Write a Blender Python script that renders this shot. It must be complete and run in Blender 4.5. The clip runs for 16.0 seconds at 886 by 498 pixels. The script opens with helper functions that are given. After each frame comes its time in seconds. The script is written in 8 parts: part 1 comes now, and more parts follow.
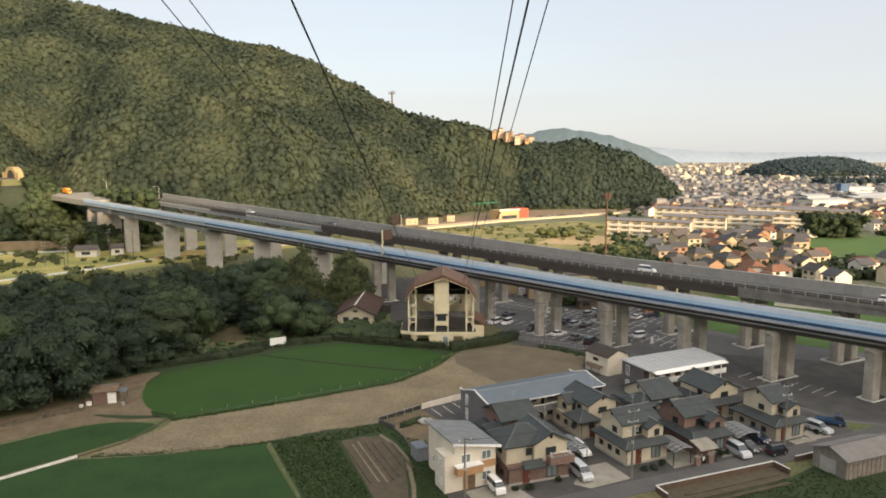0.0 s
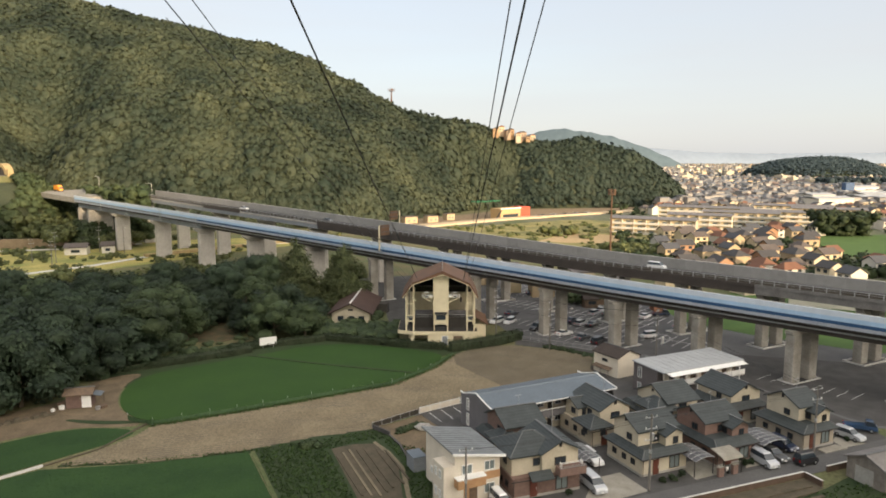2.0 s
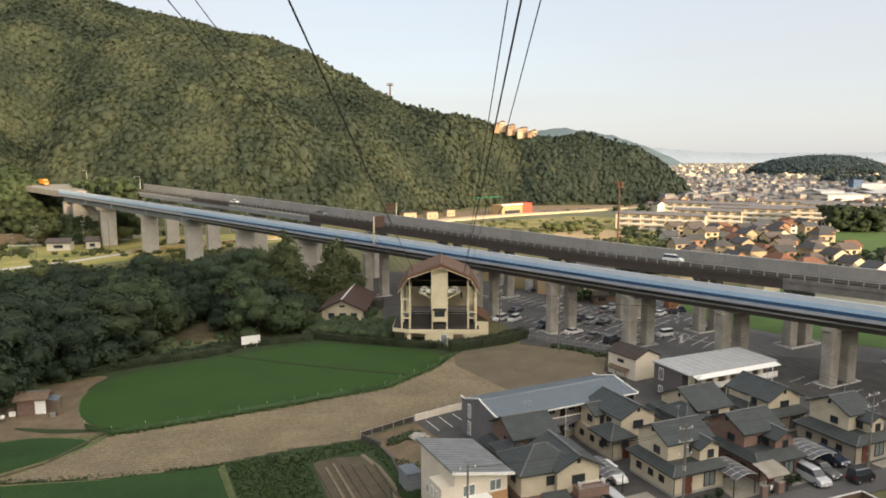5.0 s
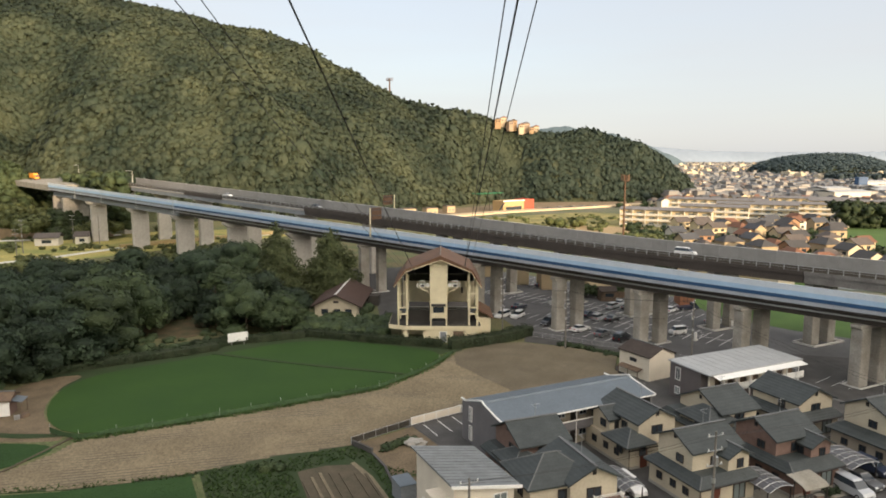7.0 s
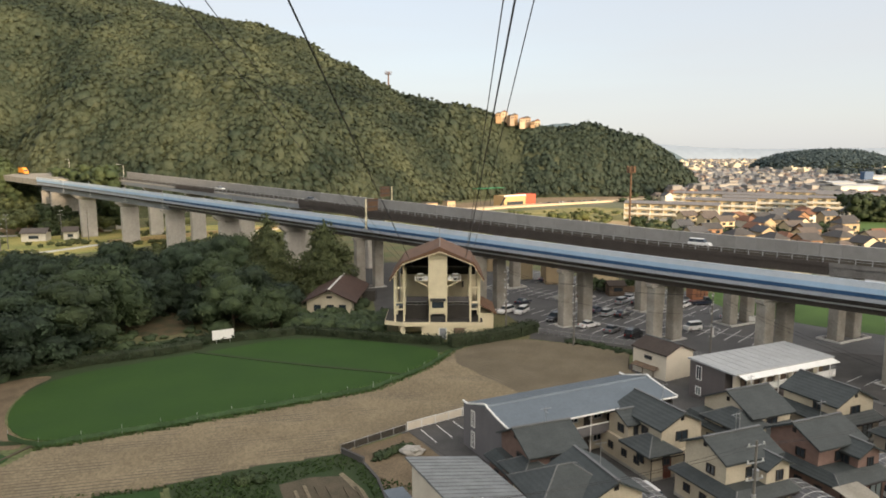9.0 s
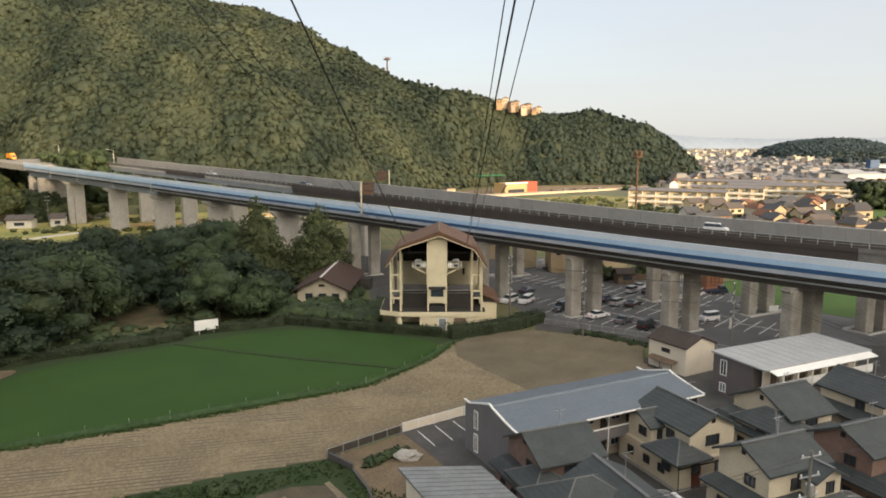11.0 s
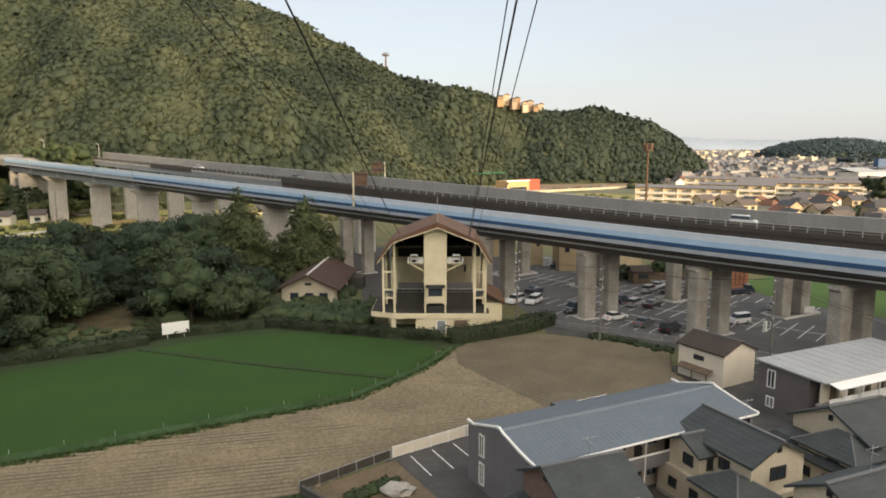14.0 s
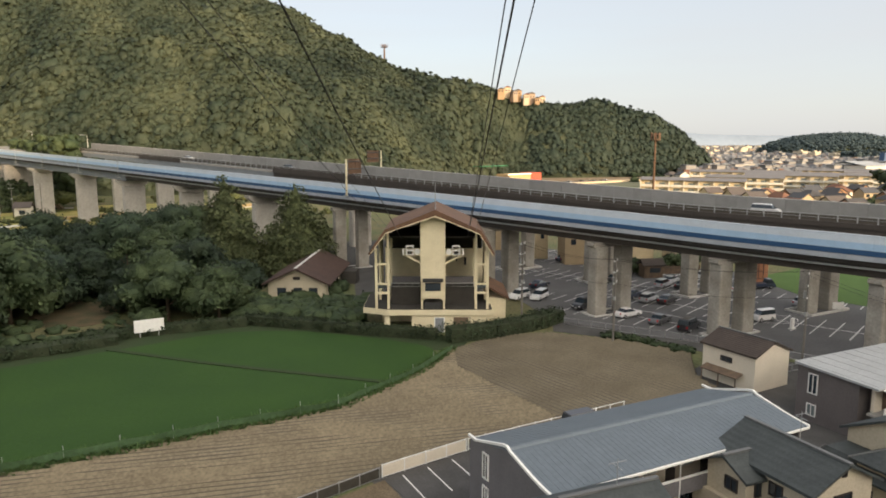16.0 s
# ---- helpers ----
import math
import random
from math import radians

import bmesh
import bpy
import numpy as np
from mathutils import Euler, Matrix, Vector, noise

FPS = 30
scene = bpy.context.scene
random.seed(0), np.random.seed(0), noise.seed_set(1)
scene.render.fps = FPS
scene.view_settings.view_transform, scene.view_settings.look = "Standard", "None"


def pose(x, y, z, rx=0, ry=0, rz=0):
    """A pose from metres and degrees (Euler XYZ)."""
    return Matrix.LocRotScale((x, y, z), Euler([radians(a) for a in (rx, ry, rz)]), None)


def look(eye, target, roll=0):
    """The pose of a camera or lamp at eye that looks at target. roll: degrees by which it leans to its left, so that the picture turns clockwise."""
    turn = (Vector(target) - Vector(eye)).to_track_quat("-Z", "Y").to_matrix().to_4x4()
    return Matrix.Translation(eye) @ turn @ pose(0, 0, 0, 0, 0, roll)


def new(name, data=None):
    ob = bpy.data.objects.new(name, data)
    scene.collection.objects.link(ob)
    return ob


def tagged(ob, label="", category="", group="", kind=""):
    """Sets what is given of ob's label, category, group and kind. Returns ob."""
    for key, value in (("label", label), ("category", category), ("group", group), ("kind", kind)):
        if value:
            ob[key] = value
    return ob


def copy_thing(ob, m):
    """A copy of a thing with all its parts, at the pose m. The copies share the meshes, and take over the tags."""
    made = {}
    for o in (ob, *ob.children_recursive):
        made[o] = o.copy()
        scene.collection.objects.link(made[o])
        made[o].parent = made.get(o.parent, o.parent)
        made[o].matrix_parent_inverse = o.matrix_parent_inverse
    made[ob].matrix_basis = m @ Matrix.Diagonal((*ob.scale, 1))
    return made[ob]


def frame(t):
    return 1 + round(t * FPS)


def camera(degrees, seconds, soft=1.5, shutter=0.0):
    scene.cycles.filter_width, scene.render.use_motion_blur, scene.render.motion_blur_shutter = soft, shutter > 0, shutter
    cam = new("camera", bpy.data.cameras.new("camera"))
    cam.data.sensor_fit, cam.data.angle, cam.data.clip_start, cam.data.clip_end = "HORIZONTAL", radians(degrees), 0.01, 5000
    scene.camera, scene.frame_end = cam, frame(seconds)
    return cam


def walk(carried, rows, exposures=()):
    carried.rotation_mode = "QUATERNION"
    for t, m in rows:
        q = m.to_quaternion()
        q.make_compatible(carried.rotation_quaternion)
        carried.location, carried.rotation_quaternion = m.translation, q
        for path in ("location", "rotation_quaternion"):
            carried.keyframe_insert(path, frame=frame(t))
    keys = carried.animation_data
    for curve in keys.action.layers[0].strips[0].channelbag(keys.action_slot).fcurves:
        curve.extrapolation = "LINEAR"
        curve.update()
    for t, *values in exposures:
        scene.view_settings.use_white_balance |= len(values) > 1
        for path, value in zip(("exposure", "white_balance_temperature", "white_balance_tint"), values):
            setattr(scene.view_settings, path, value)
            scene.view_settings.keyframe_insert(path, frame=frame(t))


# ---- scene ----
cam = camera(65.0, 16.0, soft=1.8)
METRES, EYE, TILT, LEAN, TURN = 72.0, 46.0, -7.7, 0.0, 0.0
ROWS = [
    (0.0, 0.0, 0.0, 0.0, 0.0, 0.0, -0.0),
    (0.5, 0.0007, 0.0302, -0.0057, 0.009, -0.009, -0.03),
    (1.0, 0.0015, 0.0621, -0.0084, 0.038, -0.066, -0.04),
    (1.5, 0.0019, 0.0931, -0.0151, 0.019, 0.009, -0.03),
    (2.0, 0.0026, 0.1239, -0.0206, 0.019, 0.104, 0.0),
    (2.5, 0.0034, 0.1555, -0.0253, 0.019, 0.066, 0.06),
    (3.0, 0.0037, 0.1869, -0.0304, 0.009, 0.066, 0.07),
    (3.5, 0.0041, 0.2163, -0.0359, 0.009, 0.133, 0.05),
    (4.0, 0.0047, 0.2477, -0.0402, 0.019, 0.104, 0.0),
    (6.5, 0.0085, 0.4009, -0.0642, 0.047, 0.17, -0.03),
    (7.0, 0.0091, 0.4315, -0.0695, 0.066, 0.057, -0.07),
    (7.5, 0.01, 0.4628, -0.0743, 0.085, -0.038, -0.08),
    (8.0, 0.0101, 0.4937, -0.0788, 0.095, 0.028, -0.03),
    (8.5, 0.0102, 0.5239, -0.0839, 0.085, 0.0, 0.02),
    (9.0, 0.0111, 0.5557, -0.088, 0.085, -0.104, 0.08),
    (11.5, 0.0115, 0.7111, -0.1062, 0.066, -0.976, 0.03),
    (12.0, 0.0116, 0.7411, -0.1103, 0.047, -0.909, 0.07),
    (12.5, 0.0117, 0.7712, -0.1136, 0.028, -0.796, 0.06),
    (13.0, 0.0124, 0.8027, -0.1159, 0.066, -0.739, 0.06),
    (13.5, 0.0127, 0.8325, -0.1192, 0.038, -0.71, 0.02),
    (14.0, 0.013, 0.8638, -0.1223, 0.057, -0.777, 0.01),
    (14.5, 0.0138, 0.8939, -0.1264, 0.038, -0.796, 0.02),
    (15.0, 0.0144, 0.9252, -0.1287, 0.028, -0.9, 0.04),
    (15.5, 0.0152, 0.9571, -0.1314, 0.028, -1.023, 0.03),
    (16.0, 0.0161, 0.9888, -0.1349, 0.057, -1.099, 0.03),
]
walk(cam, [(t, pose(0, 0, EYE, TILT, LEAN, TURN) @ pose(METRES * x, METRES * y, METRES * z, 90 + pitch, roll, yaw)) for t, x, y, z, yaw, pitch, roll in ROWS],
     exposures=[(0.0, 0.89, 6850, 10), (16.0, 0.85, 6850, 10)])

# ---- world, sun ----
SUN_TURN, SUN_HEIGHT = 38.0, 10.5  # degrees to the right of straight behind the camera, degrees up
world = bpy.data.worlds.new("sky")
scene.world = world
world.use_nodes = True
sky_nodes, sky_links = world.node_tree.nodes, world.node_tree.links
sky = sky_nodes.new("ShaderNodeTexSky")
sky.sky_type = "NISHITA"
sky.sun_disc = False
sky.sun_elevation = radians(SUN_HEIGHT + 8)
sky.sun_rotation = radians(180 - SUN_TURN)
sky.air_density, sky.dust_density, sky.ozone_density = 1.0, 1.2, 2.0
# evening haze: an even veil over the clear sky, brighter and warmer towards the sun
a, e = radians(SUN_TURN), radians(SUN_HEIGHT)
sun_from = Vector((math.sin(a) * math.cos(e), -math.cos(a) * math.cos(e), math.sin(e)))
way = sky_nodes.new("ShaderNodeTexCoord")
towards = sky_nodes.new("ShaderNodeVectorMath")
towards.operation = "DOT_PRODUCT"
towards.inputs[1].default_value = sun_from
sky_links.new(way.outputs["Generated"], towards.inputs[0])
glow = sky_nodes.new("ShaderNodeMapRange")
glow.interpolation_type = "SMOOTHSTEP"
glow.inputs["From Min"].default_value, glow.inputs["From Max"].default_value = -0.1, 1.0
sky_links.new(towards.outputs["Value"], glow.inputs["Value"])
haze = sky_nodes.new("ShaderNodeMix")
haze.data_type = "RGBA"
haze.inputs["A"].default_value, haze.inputs["B"].default_value = (2.72, 2.80, 2.98, 1), (13.6, 12.4, 11.0, 1)
sky_links.new(glow.outputs["Result"], haze.inputs["Factor"])
streaks = sky_nodes.new("ShaderNodeTexNoise")
streaks.inputs["Scale"].default_value, streaks.inputs["Detail"].default_value = 2.2, 4.0
flat = sky_nodes.new("ShaderNodeMapping")
flat.inputs["Scale"].default_value = (0.6, 0.6, 5.0)
sky_links.new(way.outputs["Generated"], flat.inputs["Vector"])
sky_links.new(flat.outputs["Vector"], streaks.inputs["Vector"])
thin = sky_nodes.new("ShaderNodeMapRange")
thin.inputs["From Min"].default_value, thin.inputs["From Max"].default_value = 0.3, 0.7
thin.inputs["To Min"].default_value, thin.inputs["To Max"].default_value = 0.70, 0.86
sky_links.new(streaks.outputs["Fac"], thin.inputs["Value"])
veil = sky_nodes.new("ShaderNodeMix")
veil.data_type = "RGBA"
sky_links.new(thin.outputs["Result"], veil.inputs["Factor"])
sky_links.new(sky.outputs[0], veil.inputs["A"])
sky_links.new(haze.outputs["Result"], veil.inputs["B"])
sky_links.new(veil.outputs["Result"], sky_nodes["Background"].inputs[0])
sky_nodes["Background"].inputs[1].default_value = 0.15

sun_data = bpy.data.lights.new("sun", "SUN")
sun_data.energy, sun_data.angle, sun_data.color = 4.0, radians(1.0), (1.0, 0.76, 0.50)
sun = new("sun", sun_data)
sun.matrix_world = look(sun_from * 100, (0, 0, 0))

# ---- materials ----
def mat(name, color, rough=0.8, var=0.18, size=1.0, fine=12.0, bump=0.2, metal=0.0, spec=0.3, second=None, each=0.0, wave=None):
    """A surface with stains at one size (metres) and grain at a finer one; second: the stains' colour; each: brightness change from piece to piece;
    wave: (metres, depth, axis) of ribs or courses."""
    m = bpy.data.materials.new(name)
    m.use_nodes = True
    nodes, links = m.node_tree.nodes, m.node_tree.links
    shader = nodes["Principled BSDF"]
    shader.inputs["Roughness"].default_value = rough
    shader.inputs["Metallic"].default_value = metal
    shader.inputs["Specular IOR Level"].default_value = spec
    place = nodes.new("ShaderNodeTexCoord")
    big, small = nodes.new("ShaderNodeTexNoise"), nodes.new("ShaderNodeTexNoise")
    big.inputs["Scale"].default_value, big.inputs["Detail"].default_value = 1.0 / size, 5.0
    small.inputs["Scale"].default_value, small.inputs["Detail"].default_value = fine / size, 3.0
    for n in (big, small):
        links.new(place.outputs["Object"], n.inputs["Vector"])
    ramp = nodes.new("ShaderNodeValToRGB")
    other = second or tuple(c * (1 - 1.6 * var) for c in color)
    ramp.color_ramp.elements[0].position, ramp.color_ramp.elements[1].position = 0.32, 0.68
    ramp.color_ramp.elements[0].color, ramp.color_ramp.elements[1].color = (*other, 1), (*color, 1)
    links.new(big.outputs["Fac"], ramp.inputs["Fac"])
    grain = nodes.new("ShaderNodeMapRange")
    grain.inputs["From Min"].default_value, grain.inputs["From Max"].default_value = 0.3, 0.7
    grain.inputs["To Min"].default_value, grain.inputs["To Max"].default_value = 1 - var, 1 + var
    links.new(small.outputs["Fac"], grain.inputs["Value"])
    value = grain.outputs["Result"]
    if each:
        info, spread, times = nodes.new("ShaderNodeObjectInfo"), nodes.new("ShaderNodeMapRange"), nodes.new("ShaderNodeMath")
        spread.inputs["To Min"].default_value, spread.inputs["To Max"].default_value = 1 - each, 1 + each
        links.new(info.outputs["Random"], spread.inputs["Value"])
        times.operation = "MULTIPLY"
        links.new(value, times.inputs[0])
        links.new(spread.outputs["Result"], times.inputs[1])
        value = times.outputs[0]
    scale = nodes.new("ShaderNodeVectorMath")
    scale.operation = "SCALE"
    links.new(ramp.outputs["Color"], scale.inputs[0])
    links.new(value, scale.inputs["Scale"])
    links.new(scale.outputs[0], shader.inputs["Base Color"])
    height = small.outputs["Fac"]
    depth = bump * 0.02 * size
    if wave:
        step, deep, axis = wave
        ribs = nodes.new("ShaderNodeTexWave")
        ribs.bands_direction = axis
        ribs.inputs["Scale"].default_value = 0.314 / step
        ribs.inputs["Distortion"].default_value = 0.15
        links.new(place.outputs["Object"], ribs.inputs["Vector"])
        height, depth = ribs.outputs["Fac"], deep
    relief = nodes.new("ShaderNodeBump")
    relief.inputs["Strength"].default_value, relief.inputs["Distance"].default_value = 0.8, depth
    links.new(height, relief.inputs["Height"])
    links.new(relief.outputs["Normal"], shader.inputs["Normal"])
    return m


def leaf_mat(name, color, second, each=0.2, island=0.3, patch=0.9, thin_leaf=0.0, relief=None, crowns=0.4):
    """Foliage: changes from clump to clump and from tree to tree, a little light passes through."""
    m = bpy.data.materials.new(name)
    m.use_nodes = True
    nodes, links = m.node_tree.nodes, m.node_tree.links
    shader = nodes["Principled BSDF"]
    shader.inputs["Roughness"].default_value = 0.65
    shader.inputs["Specular IOR Level"].default_value = 0.2
    geo, info, place = nodes.new("ShaderNodeNewGeometry"), nodes.new("ShaderNodeObjectInfo"), nodes.new("ShaderNodeTexCoord")
    noise_tex = nodes.new("ShaderNodeTexNoise")
    noise_tex.inputs["Scale"].default_value, noise_tex.inputs["Detail"].default_value = patch, 6.0
    links.new(place.outputs["Object"], noise_tex.inputs["Vector"])
    mix = nodes.new("ShaderNodeMix")
    mix.data_type = "RGBA"
    mix.inputs["A"].default_value, mix.inputs["B"].default_value = (*color, 1), (*second, 1)
    blend = nodes.new("ShaderNodeMath")
    blend.operation = "MULTIPLY_ADD"
    blend.inputs[1].default_value = crowns
    spread = nodes.new("ShaderNodeMapRange")
    spread.inputs["From Min"].default_value, spread.inputs["From Max"].default_value = 0.35, 0.65
    spread.inputs["To Max"].default_value = 1.0 - crowns
    links.new(noise_tex.outputs["Fac"], spread.inputs["Value"])
    links.new(geo.outputs["Random Per Island"], blend.inputs[0])
    links.new(spread.outputs["Result"], blend.inputs[2])
    links.new(blend.outputs[0], mix.inputs["Factor"])
    one, two, mul = nodes.new("ShaderNodeMapRange"), nodes.new("ShaderNodeMapRange"), nodes.new("ShaderNodeMath")
    one.inputs["To Min"].default_value, one.inputs["To Max"].default_value = 1 - each, 1 + each
    two.inputs["From Min"].default_value, two.inputs["From Max"].default_value = 0.25, 0.75
    two.inputs["To Min"].default_value, two.inputs["To Max"].default_value = 1 - island, 1 + island
    mul.operation = "MULTIPLY"
    links.new(info.outputs["Random"], one.inputs["Value"])
    links.new(noise_tex.outputs["Fac"], two.inputs["Value"])
    links.new(one.outputs["Result"], mul.inputs[0])
    links.new(two.outputs["Result"], mul.inputs[1])
    scale = nodes.new("ShaderNodeVectorMath")
    scale.operation = "SCALE"
    links.new(mix.outputs["Result"], scale.inputs[0])
    links.new(mul.outputs[0], scale.inputs["Scale"])
    links.new(scale.outputs[0], shader.inputs["Base Color"])
    if relief:
        step, deep = relief
        leafy, bump = nodes.new("ShaderNodeTexNoise"), nodes.new("ShaderNodeBump")
        leafy.inputs["Scale"].default_value, leafy.inputs["Detail"].default_value, leafy.inputs["Roughness"].default_value = 1.0 / step, 3.0, 0.6
        bump.inputs["Strength"].default_value, bump.inputs["Distance"].default_value = 0.9, deep
        links.new(place.outputs["Object"], leafy.inputs["Vector"])
        links.new(leafy.outputs["Fac"], bump.inputs["Height"])
        links.new(bump.outputs["Normal"], shader.inputs["Normal"])
    if thin_leaf:
        lit, both = nodes.new("ShaderNodeBsdfTranslucent"), nodes.new("ShaderNodeMixShader")
        both.inputs["Fac"].default_value = thin_leaf
        links.new(scale.outputs[0], lit.inputs["Color"])
        links.new(shader.outputs["BSDF"], both.inputs[1])
        links.new(lit.outputs["BSDF"], both.inputs[2])
        links.new(both.outputs["Shader"], nodes["Material Output"].inputs["Surface"])
    return m


def glass_mat(name, color=(0.03, 0.04, 0.05)):
    m = bpy.data.materials.new(name)
    m.use_nodes = True
    shader = m.node_tree.nodes["Principled BSDF"]
    shader.inputs["Base Color"].default_value = (*color, 1)
    shader.inputs["Roughness"].default_value = 0.08
    shader.inputs["Specular IOR Level"].default_value = 0.6
    return m


M_GROUND = mat("grassy_earth", (0.090, 0.110, 0.046), 0.95, 0.3, 9.0, 14, 0.5, second=(0.14, 0.12, 0.062))
M_TOWN = mat("town_ground", (0.15, 0.145, 0.115), 0.95, 0.25, 30.0, 10, 0.1, second=(0.075, 0.10, 0.04))
M_SOIL = mat("tilled_soil", (0.185, 0.156, 0.106), 0.95, 0.22, 7.0, 24, 0.25, second=(0.145, 0.122, 0.083))
# field base seen between ridges, darkened as the shade of the furrows
M_SOIL_FURROW = mat("furrow_shade_soil", (0.105, 0.088, 0.062), 0.95, 0.14, 5.0, 24, 0.25, second=(0.085, 0.071, 0.050))
M_SOIL_DAMP = mat("damp_tilled_soil", (0.166, 0.141, 0.098), 0.95, 0.14, 5.0, 24, 0.25, second=(0.128, 0.108, 0.075))
M_DIRT = mat("bare_dirt", (0.24, 0.18, 0.115), 0.95, 0.2, 4.0, 16, 0.4, second=(0.16, 0.12, 0.075))
# dry grass made more golden to carry low sun that misses it
M_DRY = mat("sunned_dry_meadow", (0.43, 0.35, 0.12), 0.95, 0.25, 16.0, 18, 0.5, second=(0.18, 0.20, 0.06))
M_ASPHALT = mat("asphalt", (0.125, 0.124, 0.124), 0.85, 0.16, 7.0, 30, 0.15, second=(0.090, 0.090, 0.092))
M_ROAD = mat("light_asphalt", (0.105, 0.103, 0.100), 0.85, 0.14, 6.0, 30, 0.15, second=(0.078, 0.078, 0.078))
M_YARD = mat("yard_asphalt", (0.082, 0.080, 0.077), 0.9, 0.15, 3.0, 20, 0.15, second=(0.056, 0.055, 0.053))
M_CONCRETE = mat("concrete", (0.36, 0.35, 0.32), 0.85, 0.1, 2.5, 10, 0.15, second=(0.28, 0.27, 0.245))
M_PIER = mat("pier_concrete", (0.37, 0.35, 0.31), 0.85, 0.14, 3.0, 9, 0.12, second=(0.235, 0.215, 0.185))
# pier concrete again, brightened to hold soft sun on the wall piers
M_PIER_SUNLIT = mat("sunlit_pier_concrete", (0.47, 0.445, 0.40), 0.85, 0.1, 3.0, 9, 0.12, second=(0.35, 0.33, 0.295))
M_KERB = mat("pale_kerb", (0.58, 0.57, 0.54), 0.8, 0.1, 1.0, 10, 0.1)
M_LINE = mat("road_paint", (0.72, 0.72, 0.70), 0.7, 0.15, 0.6, 10, 0.1)
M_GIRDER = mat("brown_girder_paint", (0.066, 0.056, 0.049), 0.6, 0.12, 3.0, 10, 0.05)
M_GIRDER_GREY = mat("grey_girder_paint", (0.23, 0.25, 0.27), 0.55, 0.1, 3.0, 10, 0.05)
M_STRIP = mat("pale_grey_strip", (0.36, 0.39, 0.43), 0.6, 0.1, 2.5, 10, 0.05, second=(0.29, 0.32, 0.36))
M_SPAN = mat("stained_span_concrete", (0.19, 0.185, 0.175), 0.85, 0.15, 2.5, 10, 0.1, second=(0.13, 0.125, 0.118))
M_SCREEN = mat("dark_brown_mesh_panel", (0.085, 0.074, 0.060), 0.7, 0.12, 1.5, 10, 0.05, each=0.12)
M_PALE = mat("white_blue_panel", (0.56, 0.63, 0.71), 0.45, 0.06, 2.0, 10, 0.03, each=0.02)
M_BLUE = mat("pale_blue_panel", (0.36, 0.52, 0.70), 0.45, 0.05, 2.0, 10, 0.03, each=0.02)
M_NAVY = mat("deep_blue_panel", (0.028, 0.080, 0.175), 0.45, 0.08, 2.0, 10, 0.03, each=0.06)
M_NOISE = mat("grey_noise_panel", (0.26, 0.258, 0.25), 0.6, 0.08, 1.5, 10, 0.05, each=0.07, wave=(0.25, 0.02, "Z"))
M_RAIL = mat("galvanised_steel", (0.42, 0.43, 0.43), 0.4, 0.08, 0.7, 10, 0.03, metal=0.6)
M_ROOF_DARK = mat("dark_slate_roof", (0.052, 0.061, 0.061), 0.6, 0.16, 1.6, 9, 0.1, second=(0.038, 0.045, 0.046), wave=(0.24, 0.02, "Z"))
M_RIDGE = mat("ridge_cap", (0.13, 0.135, 0.135), 0.5, 0.1, 1.0, 9, 0.05)
M_ROOF_BLUE = mat("blue_grey_metal_roof", (0.150, 0.180, 0.205), 0.5, 0.06, 3.0, 8, 0.03, metal=0.3)
M_ROOF_WHITE = mat("pale_metal_roof", (0.37, 0.385, 0.39), 0.5, 0.08, 2.5, 8, 0.03)
M_ROOF_BROWN = mat("rust_brown_roof", (0.145, 0.078, 0.045), 0.7, 0.16, 2.0, 9, 0.1, second=(0.095, 0.054, 0.034), wave=(0.4, 0.02, "X"))
M_ROOF_OLD = mat("aged_dark_roof", (0.058, 0.045, 0.038), 0.75, 0.15, 2.0, 9, 0.1, wave=(0.3, 0.03, "X"))
M_CREAM = mat("cream_render", (0.54, 0.485, 0.365), 0.85, 0.08, 2.5, 14, 0.08, second=(0.44, 0.39, 0.30))
M_STATION = mat("cream_paint", (0.70, 0.63, 0.44), 0.75, 0.06, 2.5, 14, 0.05, second=(0.60, 0.53, 0.36))
M_BRICKISH = mat("brown_siding", (0.185, 0.122, 0.100), 0.8, 0.12, 0.6, 9, 0.1, second=(0.145, 0.096, 0.080), wave=(0.2, 0.012, "Z"))
M_TERRA = mat("pinkish_brown_siding", (0.215, 0.142, 0.118), 0.8, 0.12, 0.6, 9, 0.1, second=(0.17, 0.112, 0.094), wave=(0.2, 0.012, "Z"))
M_TAUPE = mat("taupe_render", (0.34, 0.30, 0.24), 0.85, 0.07, 2.0, 12, 0.08)
M_WHITE_WALL = mat("white_render", (0.66, 0.60, 0.49), 0.8, 0.06, 2.0, 12, 0.06)
M_GREYWALL = mat("grey_render", (0.155, 0.150, 0.155), 0.85, 0.08, 2.0, 12, 0.08)
M_MAUVE = mat("mauve_brown_render", (0.135, 0.120, 0.118), 0.85, 0.08, 2.0, 12, 0.08)
M_TRIM_WHITE = mat("white_trim", (0.78, 0.78, 0.75), 0.5, 0.05, 0.6, 10, 0.02)
M_TRIM_DARK = mat("dark_trim", (0.035, 0.03, 0.028), 0.5, 0.1, 0.6, 10, 0.02)
M_WOOD = mat("weathered_wood", (0.17, 0.12, 0.08), 0.85, 0.2, 0.8, 14, 0.2, second=(0.11, 0.08, 0.06))
M_DOOR_RED = mat("red_brown_door", (0.13, 0.045, 0.03), 0.5, 0.1, 0.5, 10, 0.05)
# near-black for open bays and bore: their shade put into the colour
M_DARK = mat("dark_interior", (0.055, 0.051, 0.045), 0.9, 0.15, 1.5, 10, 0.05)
M_STEEL_DARK = mat("dark_steel", (0.07, 0.07, 0.07), 0.5, 0.1, 0.5, 10, 0.03, metal=0.5)
